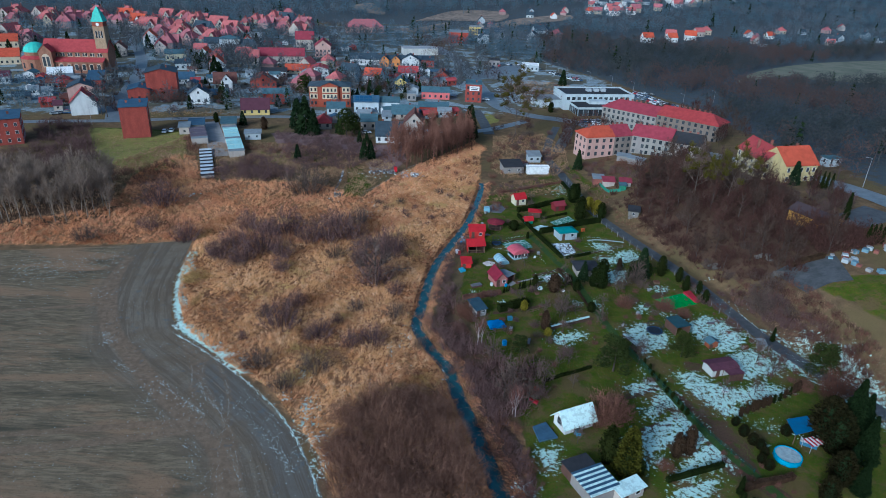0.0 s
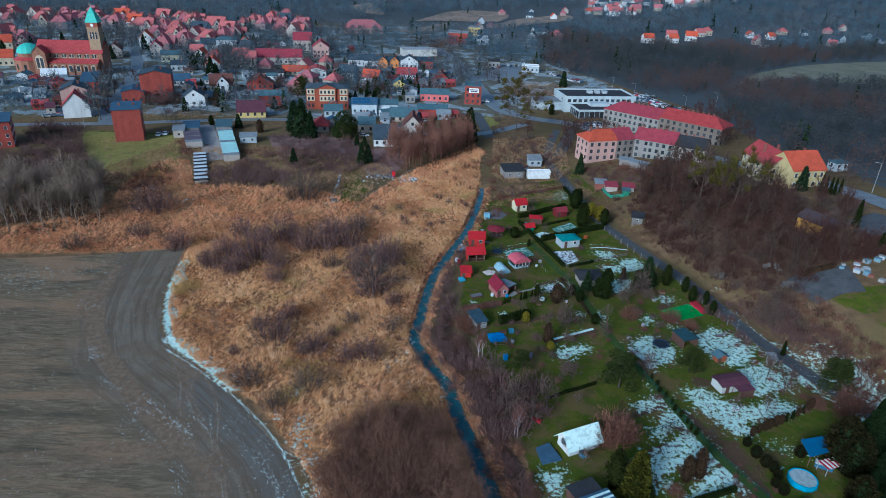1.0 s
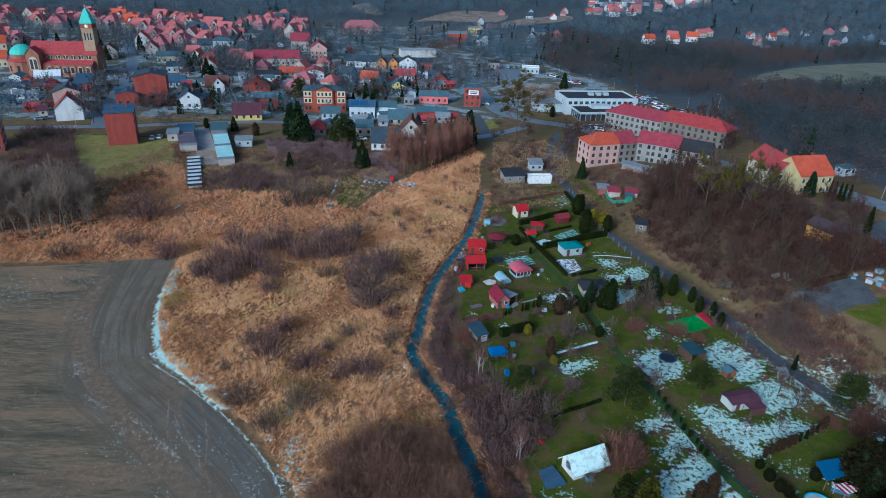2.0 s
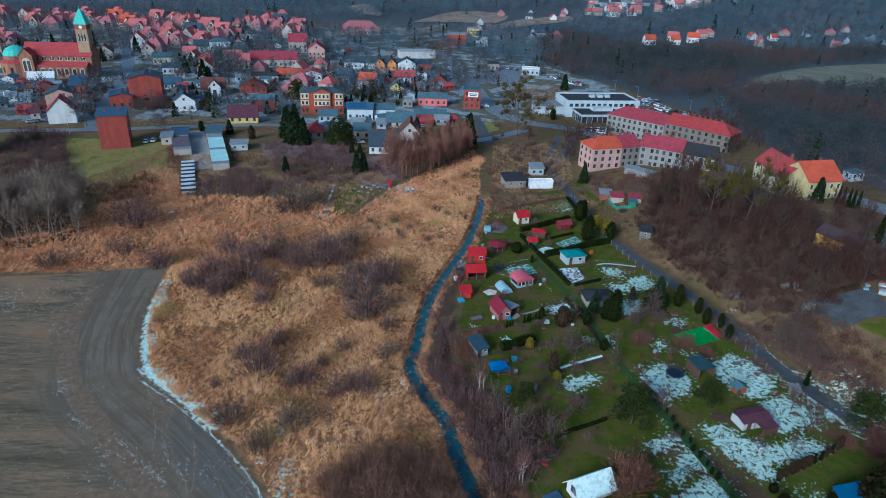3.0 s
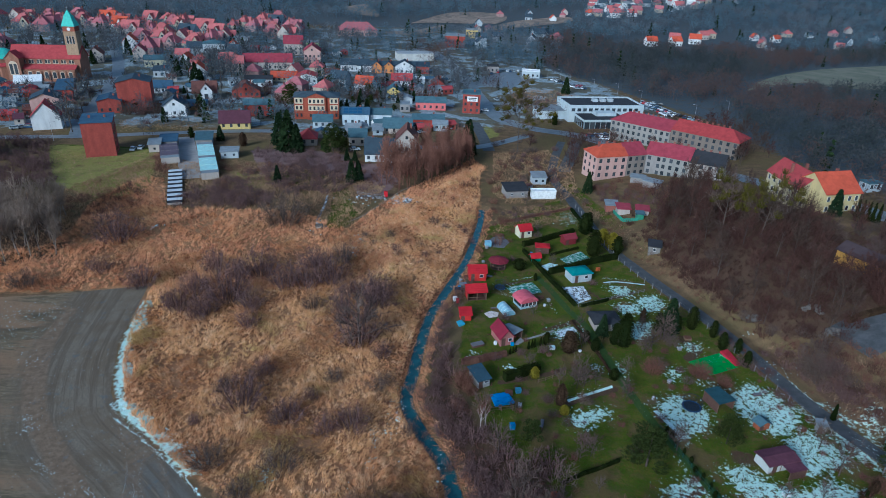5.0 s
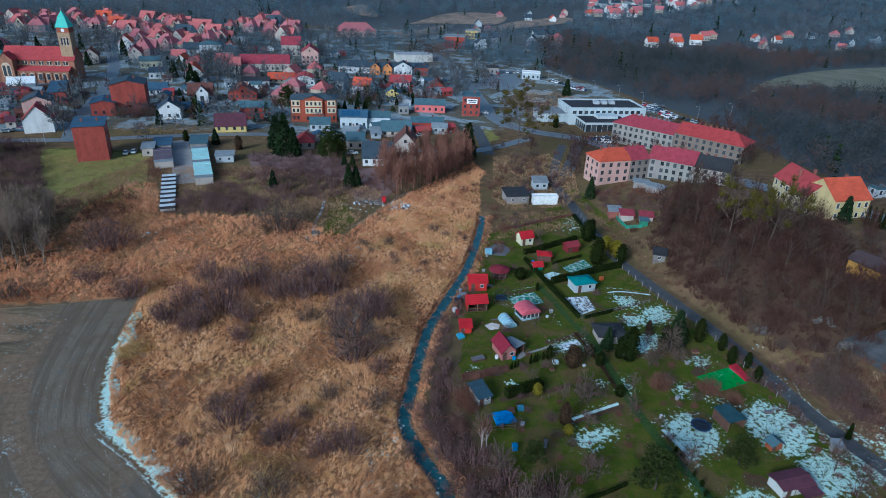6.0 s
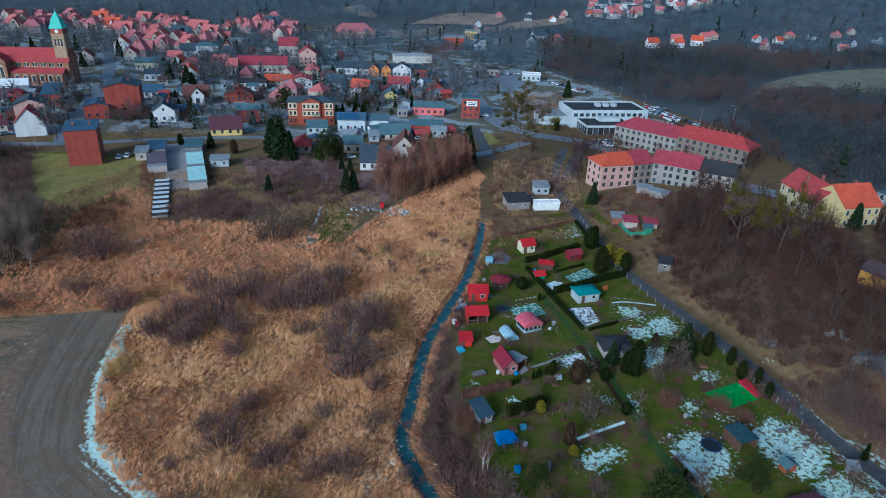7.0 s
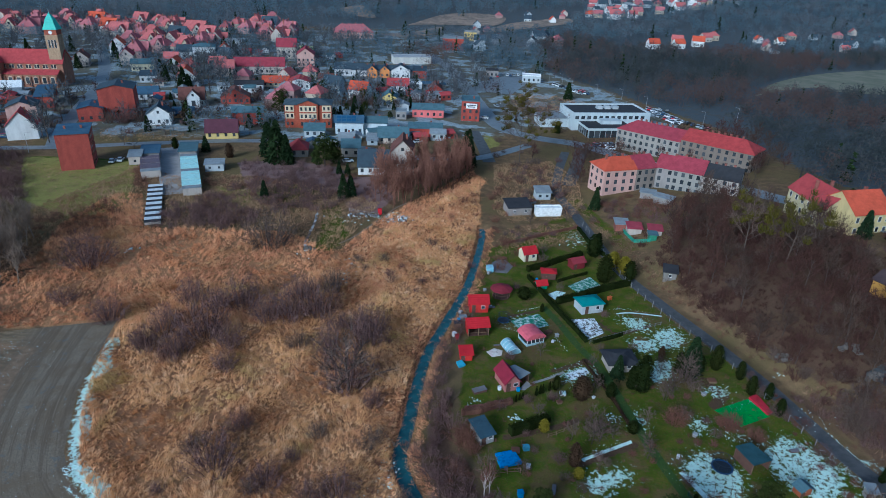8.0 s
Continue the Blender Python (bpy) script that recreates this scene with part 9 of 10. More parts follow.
scatter([(24.5, 175.5), (36.7, 176.7), (44.7, 151.0), (45.4, 130.4), (28.4, 124.0), (16.2, 133.4)], 9, ["fruit0", "fruit1"], 0.5, 0.8, 38, 5)
scatter([(12.9, 148.2), (21.5, 145.7), (27.1, 123.9), (21.0, 106.0), (14.7, 113.8)], 14, ["redbush0", "redbush1", "bush1"], 0.35, 0.7, 39, 2.4)
scatter([(24.5, 134.1), (37.8, 132.4), (40.5, 115.6), (43.8, 98.4), (40.5, 98.2), (32.6, 106.8), (21.9, 104.2)], 14, ["redbush0", "redbush1", "bush1"], 0.4, 0.9, 31, 3)
scatter([(39.6, 141.1), (51.1, 136.3), (57.1, 121.3), (49.2, 116.2), (40.2, 124.9)], 12, ["redbush0", "redbush1", "bush2"], 0.5, 0.9, 32, 2.4)
scatter([(61.5, 126.5), (68.2, 117.6), (72.0, 107.5), (72.9, 100.3), (67.5, 98.2), (64.5, 109.0)], 12, ["redbush0", "redbush1"], 0.5, 1.0, 33, 3)
scatter([(45.5, 84.7), (51.0, 86.4), (57.0, 72.7), (49.0, 72.3)], 14, ["redbush0", "redbush1"], 0.3, 0.7, 34, 1.5)
scatter([(9.2, 98.0), (16.6, 96.7), (22.8, 95.4), (15.8, 88.7), (12.0, 91.5)], 8, ["bush0", "bush3"], 0.5, 0.9, 35, 2)
scatter([(61.7, 152.5), (65.0, 140.2), (69.1, 119.9), (65.3, 119.6), (61.1, 137.1)], 16, ["redbush0", "redbush1", "bush1"], 0.4, 0.7, 36, 1.6)

# ---- cars, posts and lamps ----


def car_kind(label, color):
    ob = thing("car", label, "car", 0, 0)
    body = Shape()
    prof = [(-2.1, 0.35), (-2.15, 0.7), (-1.9, 0.95), (-1.0, 1.0), (1.15, 1.0), (2.0, 0.85), (2.15, 0.6), (2.1, 0.35)]
    n = len(prof)
    body.add([(x, -0.85, z) for x, z in prof] + [(x, 0.85, z) for x, z in prof], [tuple(range(n)), tuple(range(2 * n - 1, n - 1, -1))] + [(i, n + i, n + (i + 1) % n, (i + 1) % n) for i in range(n)])
    part("body", body, paint(*color, 0.3), ob)
    cab = Shape()
    top = [(-1.75, 1.0), (-1.3, 1.45), (0.3, 1.45), (1.05, 1.0)]
    cab.add([(x, -0.78 + 0.1 * (z > 1.2), z) for x, z in top] + [(x, 0.78 - 0.1 * (z > 1.2), z) for x, z in top], [(0, 1, 2, 3), (7, 6, 5, 4), (0, 4, 5, 1), (1, 5, 6, 2), (2, 6, 7, 3)])
    part("windows_band", cab, GLASS, ob)
    part("roof", Shape().box(-1.3, 0.3, -0.68, 0.68, 1.45, 1.49), paint(*color, 0.3), ob)
    for sx in (-1.3, 1.35):
        for sy in (-0.8, 0.8):
            part("wheel", Shape().tube((sx, sy - 0.1, 0.32), (sx, sy + 0.1, 0.32), 0.32, 0.32, 10), BLACKNET, ob)
    return ob


CARS = [("white parked car", (0.7, 0.72, 0.73)), ("dark blue parked car", (0.03, 0.07, 0.14)), ("silver grey parked car", (0.32, 0.36, 0.38)), ("red parked car", (0.4, 0.03, 0.04)), ("black parked car", (0.025, 0.028, 0.03))]
CAR_FIRST = {}


def car(k, x, y, yaw):
    m = pose(x, y, 0.07 + 1.02 * ground_z(x, y), 0, 0, yaw)
    if k not in CAR_FIRST:
        CAR_FIRST[k] = car_kind(CARS[k][0] + " on wet asphalt", CARS[k][1])
        CAR_FIRST[k].matrix_basis = m
    else:
        copy_thing(CAR_FIRST[k], m)


for k, x, y, yaw in [(1, 66.3, 304.9, 20), (1, 69.5, 305.6, 20), (1, 73.0, 306.8, 20), (0, 70.6, 436.7, 130), (0, 77.6, 421.2, 140), (3, 82.7, 424.5, 140), (1, 83.7, 416.9, 140), (2, 79.6, 416.1, 140), (2, 75.0, 426.4, 140),
                     (0, 108.8, 370.8, 150), (1, 110.0, 366.4, 150), (2, 113.9, 369.2, 150), (0, 114.8, 362.4, 150), (1, 116.4, 358.2, 150), (4, 118.0, 375.7, 150), (0, 114.0, 347.5, 150), (2, 114.7, 378.7, 150)]:
    car(k, x, y, yaw)
for k, x, y, yaw in [(2, 28.0, 375.3, 110), (0, 20.1, 347.9, 170), (0, 41.7, 468.4, 80), (1, 43.5, 466.7, 80), (2, 46.2, 468.7, 80), (0, 49.0, 470.7, 80), (3, 34.8, 462.0, 80), (1, 30.0, 455.6, 80), (0, 53.9, 480.5, 80), (2, 39.5, 472.9, 80),
                     (0, -119.3, 260.6, 100), (0, -117.2, 262.5, 100), (0, -35.5, 271.3, 20), (0, -1.2, 308.7, 80), (0, 0.9, 309.0, 80), (2, 3.0, 310.9, 80), (2, -10.1, 301.4, 30), (4, -183.6, 300.2, 0), (1, -173.9, 285.1, 0), (0, 70.9, 300.3, 165)]:
    car(k, x, y, yaw)

lots = [([(68.5, 443.0), (76.1, 429.8), (84.3, 416.0)], 8), ([(109.6, 381.8), (114.3, 369.4), (117.8, 354.8)], 10), ([(107.5, 370.0), (111.8, 358.2), (114.7, 346.8)], 7), ([(117.8, 352.2), (122.2, 343.8), (125.7, 335.7)], 6), ([(64.8, 306.1), (69.6, 306.3), (74.4, 305.4)], 4), ([(-178.9, 282.3), (-175.8, 285.4), (-171.4, 289.7)], 4)]
for j, (line, count) in enumerate(lots):
    p = smooth_line(line, 12)
    for i in range(count):
        x, y = p[int((len(p) - 1) * (i + 0.5) / count)]
        car([0, 2, 1, 0, 3, 2, 4][(3 * i + j) % 7], float(x), float(y), 55 + 12 * math.sin(i * 1.9 + j))


def street_lamp(x, y, h, yaw):
    ob = thing("street_lamp", "grey metal street lamp beside the road", "street lamp", x, y, ground_z(x, y), yaw)
    part("pole", Shape().tube((0, 0, -0.2), (0, 0, h), 0.09, 0.05, 6), METAL, ob)
    part("arm", Shape().tube((0, 0, h), (1.5, 0, h + 0.25), 0.05, 0.04, 5), METAL, ob)
    part("lamp_head", Shape().box(1.3, 2.0, -0.14, 0.14, h + 0.2, h + 0.34), METAL, ob)


for x, y, h, yaw in [(127.9, 185.6, 9.2, 180), (146.9, 355.2, 7.1, 180), (128.2, 349.7, 5.8, 180), (74.6, 448.0, 6.0, 180), (30.8, 382.7, 11.3, 0), (64.5, 437.3, 7.9, 180), (77.6, 431.0, 6.1, 180), (89.9, 416.4, 6.1, 180), (101.6, 404.6, 4.9, 180), (110.1, 385.3, 4.7, 180), (-154.0, 268.0, 7.6, 0)]:
    street_lamp(x, y, max(6.0, h), yaw)


def sign_board():
    """White board with unreadable lines on the brick house."""
    x, y, w, yaw = 13.4, 341.9, 5.0, -2
    ob = thing("sign_board", "white sign board with two dark lines", "sign", x, y - 0.15, 0, yaw)
    part("board", Shape().box(-2.6, 2.6, -0.06, 0.05, 6.2, 8.6), WHITE, ob)
    part("text_bar", Shape().box(-2.1, 2.1, -0.08, -0.064, 7.6, 8.0), BLACKNET, ob)
    part("text_bar", Shape().box(-1.7, 1.7, -0.08, -0.064, 6.8, 7.2), BLACKNET, ob)


sign_board()


def lane_fence():
    """Concrete posts and wires along the gardens."""
    p = smooth_line([(43.5, 217.6), (47.0, 185.9), (52.2, 166.8), (59.3, 149.6), (63.1, 135.0), (67.9, 116.9), (73.4, 103.5), (79.5, 89.5)])
    ob = thing("fence", "garden fence of pale concrete posts and wires", "fence", 0, 0)
    step, left, last = 3.2, 0.0, None
    for a, b in zip(p[:-1], p[1:]):
        d = float(np.hypot(*(b - a)))
        while left < d:
            q = a + (b - a) * left / d
            part("post", Shape().box(q[0] - 0.06, q[0] + 0.06, q[1] - 0.06, q[1] + 0.06, -0.2, 1.5), plaster(0.26, 0.25, 0.24), ob)
            if last is not None:
                for z in (0.6, 1.4):
                    part("wire", Shape().tube((*last, z), (*q, z), 0.006, 0.006, 3, False), METAL, ob)
            last = q
            left += step
        left -= d


lane_fence()


def pallets():
    """Wrapped building goods in a yard."""
    r = np.random.default_rng(55)
    rows = [(cx + r.normal(0, 1.0), cy + r.normal(0, 0.8)) for cx, cy, k in ((94.6, 138.2, 4), (96.8, 134.6, 4), (99.4, 130.0, 3), (98.2, 139.2, 4), (102.4, 139.6, 4), (105.8, 140.6, 3)) for _ in range(k)]
    for i, (x, y) in enumerate(rows):
        ob = thing("loaded_pallet", ("pale-wrapped", "grey-wrapped", "blue-wrapped", "red-brown")[i % 4] + " pallet of building goods", "pallet", float(x), float(y), ground_z(x, y) + 0.03, float(r.uniform(0, 90)), group="pallets in the yard")
        w, h = r.uniform(0.4, 0.7), r.uniform(0.5, 1.1)
        part("wrapped_load", Shape().box(-w, w, -w, w, 0.14, h), (LIGHTWALL, CONCRETE, paint(0.16, 0.26, 0.32), BRICKB)[i % 4], ob)
        part("pallet_base", Shape().box(-w, w, -w, w, -0.02, 0.14), WOOD, ob)


pallets()
scatter([(-188.9, 284.1), (-176.9, 295.2), (-160.1, 293.5), (-184.1, 335.9), (-168.3, 354.4), (-147.9, 342.9), (-127.7, 306.2), (-106.8, 309.8), (-112.0, 335.3), (-150.8, 375.0), (-178.0, 369.2), (-202.0, 325.2)], 22, TREES + BUSHES[:2], 0.45, 0.85, 41, 6)
scatter([(-102.4, 304.6), (-70.7, 310.0), (-47.7, 347.3), (-17.3, 356.1), (1.5, 389.1), (-2.4, 426.5), (-55.4, 404.8), (-96.4, 369.1), (-109.1, 335.8)], 34, TREES + ["spruce0", "bush1"], 0.4, 0.8, 42, 6)
scatter([(-60.7, 269.2), (-37.8, 272.7), (-24.3, 261.1), (-34.7, 249.6), (-54.5, 256.7)], 14, BUSHES + ["spruce1"], 0.5, 0.9, 43, 4)


def fence(label, pts, h, material, step=1.6):
    """Posts with two rails along a line."""
    p = smooth_line(pts, 4)
    ob = thing("fence", label, "fence", 0, 0)
    cum = np.concatenate([[0], np.cumsum(np.hypot(*np.diff(p, axis=0).T))])
    n = max(2, int(cum[-1] / step))
    spots = [(float(np.interp(k * cum[-1] / n, cum, p[:, 0])), float(np.interp(k * cum[-1] / n, cum, p[:, 1]))) for k in range(n + 1)]
    for x, y in spots:
        part("post", Shape().box(x - 0.06, x + 0.06, y - 0.06, y + 0.06, -0.15, h), material, ob)
    for a, b in zip(spots[:-1], spots[1:]):
        for z in (0.35 * h, 0.85 * h):
            part("rail", Shape().tube((*a, z), (*b, z), 0.045, 0.045, 4, False), material, ob)


def board_fence(label, pts, h, material):
    """Upright boards between posts along a line."""
    ob = thing("fence", label, "fence", *pts[0], ground_z(*pts[0]))
    for a, b in zip(pts[:-1], pts[1:]):
        d = math.hypot(b[0] - a[0], b[1] - a[1])
        n = max(2, int(d / 0.5))
        for i in range(n):
            x, y = a[0] + (b[0] - a[0]) * (i + 0.5) / n, a[1] + (b[1] - a[1]) * (i + 0.5) / n
            me = kept("board", lambda k, hh: Shape().box(-0.23, 0.23, -0.03, 0.03, -0.3, hh).mesh("board", material), label, h)
            bd = part("board", me, None, ob)
            bd.matrix_basis = pose(x - pts[0][0], y - pts[0][1], ground_z(x, y) - ground_z(*pts[0]), 0, 0, math.degrees(math.atan2(b[1] - a[1], b[0] - a[0])))


fence("weathered pale wooden garden fence", [(32.8, 153.9), (38.4, 156.6), (44.8, 159.8), (50.5, 162.3)], 0.9, paint(0.17, 0.16, 0.15))
board_fence("low green board fence round a small yard", [(54.0, 211.5), (54.5, 207.4), (55.1, 203.5), (57.6, 202.4), (59.2, 201.9)], 1.1, paint(0.06, 0.26, 0.17))
fence("dark green mesh fence beside the path", [(39.6, 112.6), (42.0, 103.5), (44.6, 94.5), (47.6, 86.0), (51.6, 77.6)], 0.9, paint(0.02, 0.07, 0.045), 2.2)
fence("dark green garden fence", [(36.5, 90.5), (39.6, 92.2), (42.9, 93.9)], 1.0, paint(0.02, 0.06, 0.03))
fence("dark wooden plot fence along the hedge", [(19.7, 124.5), (22.1, 125.7), (25.5, 127.8)], 0.9, WOOD)
fence("brown fence at the gardens' edge", [(7.9, 115.0), (11.3, 115.8), (14.1, 116.2)], 1.2, WOOD)
fence("grey fence round the meadow plot", [(-28.1, 222.9), (-24.0, 221.0), (-18.8, 219.9)], 1.0, CONCRETE, 2.5)
fence("pale concrete wall fence behind the yards", [(-114.6, 325.4), (-109.2, 328.8), (-103.3, 332.8)], 1.3, CONCRETE, 2.0)


def chest(label, name, category, x, y, w, d, h, yaw, material, lid):
    """A small garden box, barrel stand or bench."""
    ob = thing(name, label, category, x, y, 0, yaw)
    part("body", Shape().box(-w / 2, w / 2, -d / 2, d / 2, -0.02, h), material, ob)
    part("lid", Shape().box(-w / 2 - 0.05, w / 2 + 0.05, -d / 2 - 0.05, d / 2 + 0.05, h, h + 0.08), lid, ob)


chest("blue plastic water tub beside the cabin", "water_tub", "tub", 24.4, 85.0, 0.9, 0.9, 0.8, 20, paint(0.05, 0.25, 0.42), paint(0.08, 0.10, 0.11))
chest("red garden bench on the lawn", "garden_bench", "bench", 17.7, 93.2, 1.8, 0.5, 0.5, -40, REDTARP, TINRED)
chest("orange garden barrow by the brush", "garden_box", "box", 18.7, 96.7, 0.9, 0.7, 0.5, 10, paint(0.45, 0.12, 0.05), paint(0.45, 0.12, 0.05))
chest("white garden tub on the grass", "garden_tub", "tub", 24.1, 136.3, 1.1, 0.9, 0.45, 0, WHITE, SNOWMAT)
chest("pale blue water tank beside planks", "water_tank", "tank", 13.3, 185.7, 1.6, 1.6, 1.4, 10, paint(0.25, 0.48, 0.58), paint(0.3, 0.5, 0.6))
chest("orange toy slide on the lawn", "toy_slide", "toy", 41.4, 173.1, 1.0, 0.6, 0.8, 30, paint(0.5, 0.12, 0.03), paint(0.5, 0.12, 0.03))
chest("small blue crate near the hedge", "crate", "crate", 15.6, 121.5, 1.0, 0.8, 0.7, 10, paint(0.06, 0.2, 0.3), paint(0.08, 0.25, 0.35))
chest("blue-grey garden table under snow", "garden_table", "table", 63.9, 84.6, 2.6, 1.2, 0.75, -28, paint(0.05, 0.16, 0.26), PATCHY)
chest("white table in the snowy garden", "garden_table", "table", 55.0, 98.5, 1.0, 0.8, 0.6, 10, WHITE, SNOWMAT)
chest("red electric cabinet at the meadow", "electric_cabinet", "cabinet", -18.5, 221.2, 1.2, 0.8, 1.8, 0, TINRED, TINRED)


def striped_awning():
    x, y, w, yaw = 64.6, 82.9, 3.2, 20
    ob = thing("awning", "red and white striped garden awning", "awning", x, y, 0, yaw)
    for i in range(8):
        part("stripe", Shape().box(-1.6 + i * 0.4, -1.22 + i * 0.4, 0, 2.0, 1.6, 1.66), WHITE if i % 2 else REDTARP, ob)
    for sx in (-1.6, 1.6):
        part("leg", Shape().box(sx - 0.04, sx + 0.04, 0.1, 0.18, -0.05, 1.6), METAL, ob)
        part("leg", Shape().box(sx - 0.04, sx + 0.04, 1.8, 1.88, -0.05, 1.6), METAL, ob)


striped_awning()

for key, x, y, h in [("towntree0", -154.0, 281.6, 19.1), ("towntree1", -166.3, 313.3, 16.1), ("towntree0", -176.9, 328.3, 14.3), ("towntree1", -173.7, 334.9, 14.6), ("towntree0", -158.4, 285.4, 13.7), ("towntree1", -124.7, 281.7, 6.9), ("towntree0", -119.3, 278.3, 6.4), ("towntree1", -177.6, 353.5, 11.2), ("towntree1", -148.3, 373.5, 14.7), ("towntree0", -145.3, 389.7, 15.3), ("towntree0", -124.0, 378.3, 17.9), ("towntree1", -122.9, 394.3, 17.0), ("towntree1", -151.2, 423.9, 14.9), ("towntree0", -146.3, 434.8, 15.3),
                     ("towntree0", -136.8, 427.1, 13.4), ("towntree1", -107.1, 353.2, 14.1), ("towntree0", -66.1, 335.6, 10.9), ("towntree1", -58.2, 362.1, 11.6)]:
    plant(key, x, y, h / 10, h / 10)
for key, x, y, h in [("spruce0", -145.6, 322.2, 11.6), ("spruce1", -142.3, 390.3, 11.7), ("spruce1", -61.4, 269.0, 15.9), ("spruce0", -66.5, 276.0, 13.0), ("spruce1", -57.7, 267.2, 11.1), ("pine", -43.2, 265.5, 12.2), ("pine", -40.6, 269.5, 9.0), ("thuja", -104.2, 280.4, 4.6), ("thuja", -117.4, 327.0, 6.6), ("spruce0", -91.5, 278.1, 6.2), ("spruce0", -85.4, 315.9, 5.9), ("rustthuja", -80.3, 271.7, 5.7), ("spruce1", 9.2, 272.3, 13.6), ("pine", -41.7, 372.1, 7.5), ("pine", -66.0, 389.7, 7.8), ("pine", -78.0, 345.6, 11.1), ("thuja", 52.7, 326.2, 5.6), ("spruce0", 70.1, 400.4, 9.6)]:
    k = {"spruce0": 7.5, "spruce1": 7.5, "pine": 5.6}.get(key, 3.1)
    plant(key, x, y, h / k * 1.05, h / k)
for key, x, y, r in [("bush0", -146.4, 314.4, 3.4), ("bush1", -140.5, 315.4, 3.9), ("bush2", -135.6, 317.3, 3.4), ("bush1", -116.5, 338.9, 2.6), ("bush3", -95.5, 369.1, 4.1), ("bush0", -84.9, 350.7, 3.3), ("bush2", -49.6, 363.7, 4.1), ("bush1", -44.1, 367.4, 4.2), ("bush0", -38.2, 368.5, 3.6), ("bush3", -12.7, 370.4, 4.3), ("bush1", -5.1, 365.0, 4.2), ("bush2", -20.3, 292.5, 2.4), ("bush0", -174.3, 438.6, 5.3), ("bush2", -164.6, 303.2, 3.2), ("bush3", -155.3, 295.0, 2.7)]:
    plant(key, x, y, r / 1.9, r / 1.8)


def snow_clumps(label, spots, seed, size=0.75, material=None):
    """Small flat lumps of old snow, too many to count; spots: (x, y, half sizes, count)."""
    r = np.random.default_rng(seed)
    tris = []
    for x, y, rx, ry, count, big, z, *along in spots:
        for k in range(count):
            c = np.array([x + rx * r.normal(0, 0.55), y + ry * r.normal(0, 0.55), z])
            c[2] += float(terrace(c[None, :2])[0])
            n, s = 6, size * big * r.uniform(0.3, 1.0) ** 1.5
            a = r.uniform(0, 6.28) + np.arange(n) * 2 * math.pi / n
            e = r.uniform(0.12, 0.4) if along else r.uniform(0.35, 1.0)
            turn = along[0] + r.normal(0, 0.35) if along else r.uniform(0, 3.14)
            u, v = np.cos(a) * s * r.uniform(0.6, 1.1, n), np.sin(a) * s * e * r.uniform(0.6, 1.1, n)
            ring = c + np.stack([u * math.cos(turn) - v * math.sin(turn), u * math.sin(turn) + v * math.cos(turn), np.full(n, -0.02)], 1)
            top = c + [0, 0, 0.05 * s + 0.03]
            tris += [[ring[i], ring[(i + 1) % n], top] for i in range(n)]
    solo("snow_clumps", tri_mesh("snow_clumps", np.array(tris), material or SNOWMAT), None, label, "snow", "stuff")


snow_clumps("lumps of old snow on the ploughed field", [
    (-99.6, 135.5, 9.2, 5.7, 150, 0.45, 0.02), (-89.2, 139.4, 8.1, 5.4, 130, 0.4, 0.02), (-84.6, 144.5, 5.6, 3.8, 50, 0.4, 0.02), (-89.5, 125.3, 11.1, 7.5, 60, 0.35, 0.02), (-78.1, 125.9, 2.5, 2.0, 24, 0.5, 0.02), (-67.9, 107.9, 1.6, 2.4, 22, 0.45, 0.02), (-72.3, 90.2, 5.8, 9.2, 40, 0.22, 0.02),
    (-59.7, 97.9, 2.1, 1.0, 20, 0.35, 0.02), (-73.1, 109.0, 13.4, 14.1, 60, 0.25, 0.02), (-50.7, 85.0, 5.7, 5.7, 50, 0.25, 0.02), (-37.8, 71.5, 4.2, 3.3, 40, 0.22, 0.02), (-58.7, 76.6, 7.0, 6.1, 60, 0.2, 0.02)], 501, 0.55, OLDSNOW)
def snow_streak(label, lines, seed, material):
    """Broken bands of old snow along lines: (points, width, lumps to the metre, lump size)."""
    r = np.random.default_rng(seed)
    spots = []
    for pts, width, per_m, size in lines:
        p = smooth_line(pts, 6)
        d = np.gradient(p, axis=0)
        d /= np.hypot(*d.T)[:, None] + 1e-9
        total = np.hypot(*np.diff(p, axis=0).T).sum()
        for k in range(int(total * per_m * 1.8)):
            i = int(r.integers(len(p)))
            q = p[i] + d[i] * r.uniform(-1, 1) * total / len(p) + np.array([-d[i, 1], d[i, 0]]) * r.normal(0, width / 2)
            spots.append((float(q[0]), float(q[1]), 0.15, 0.15, 1, size * r.uniform(0.4, 1.3), 0.03, float(math.atan2(d[i, 1], d[i, 0]))))
    snow_clumps(label, spots, seed, 1.0, material)


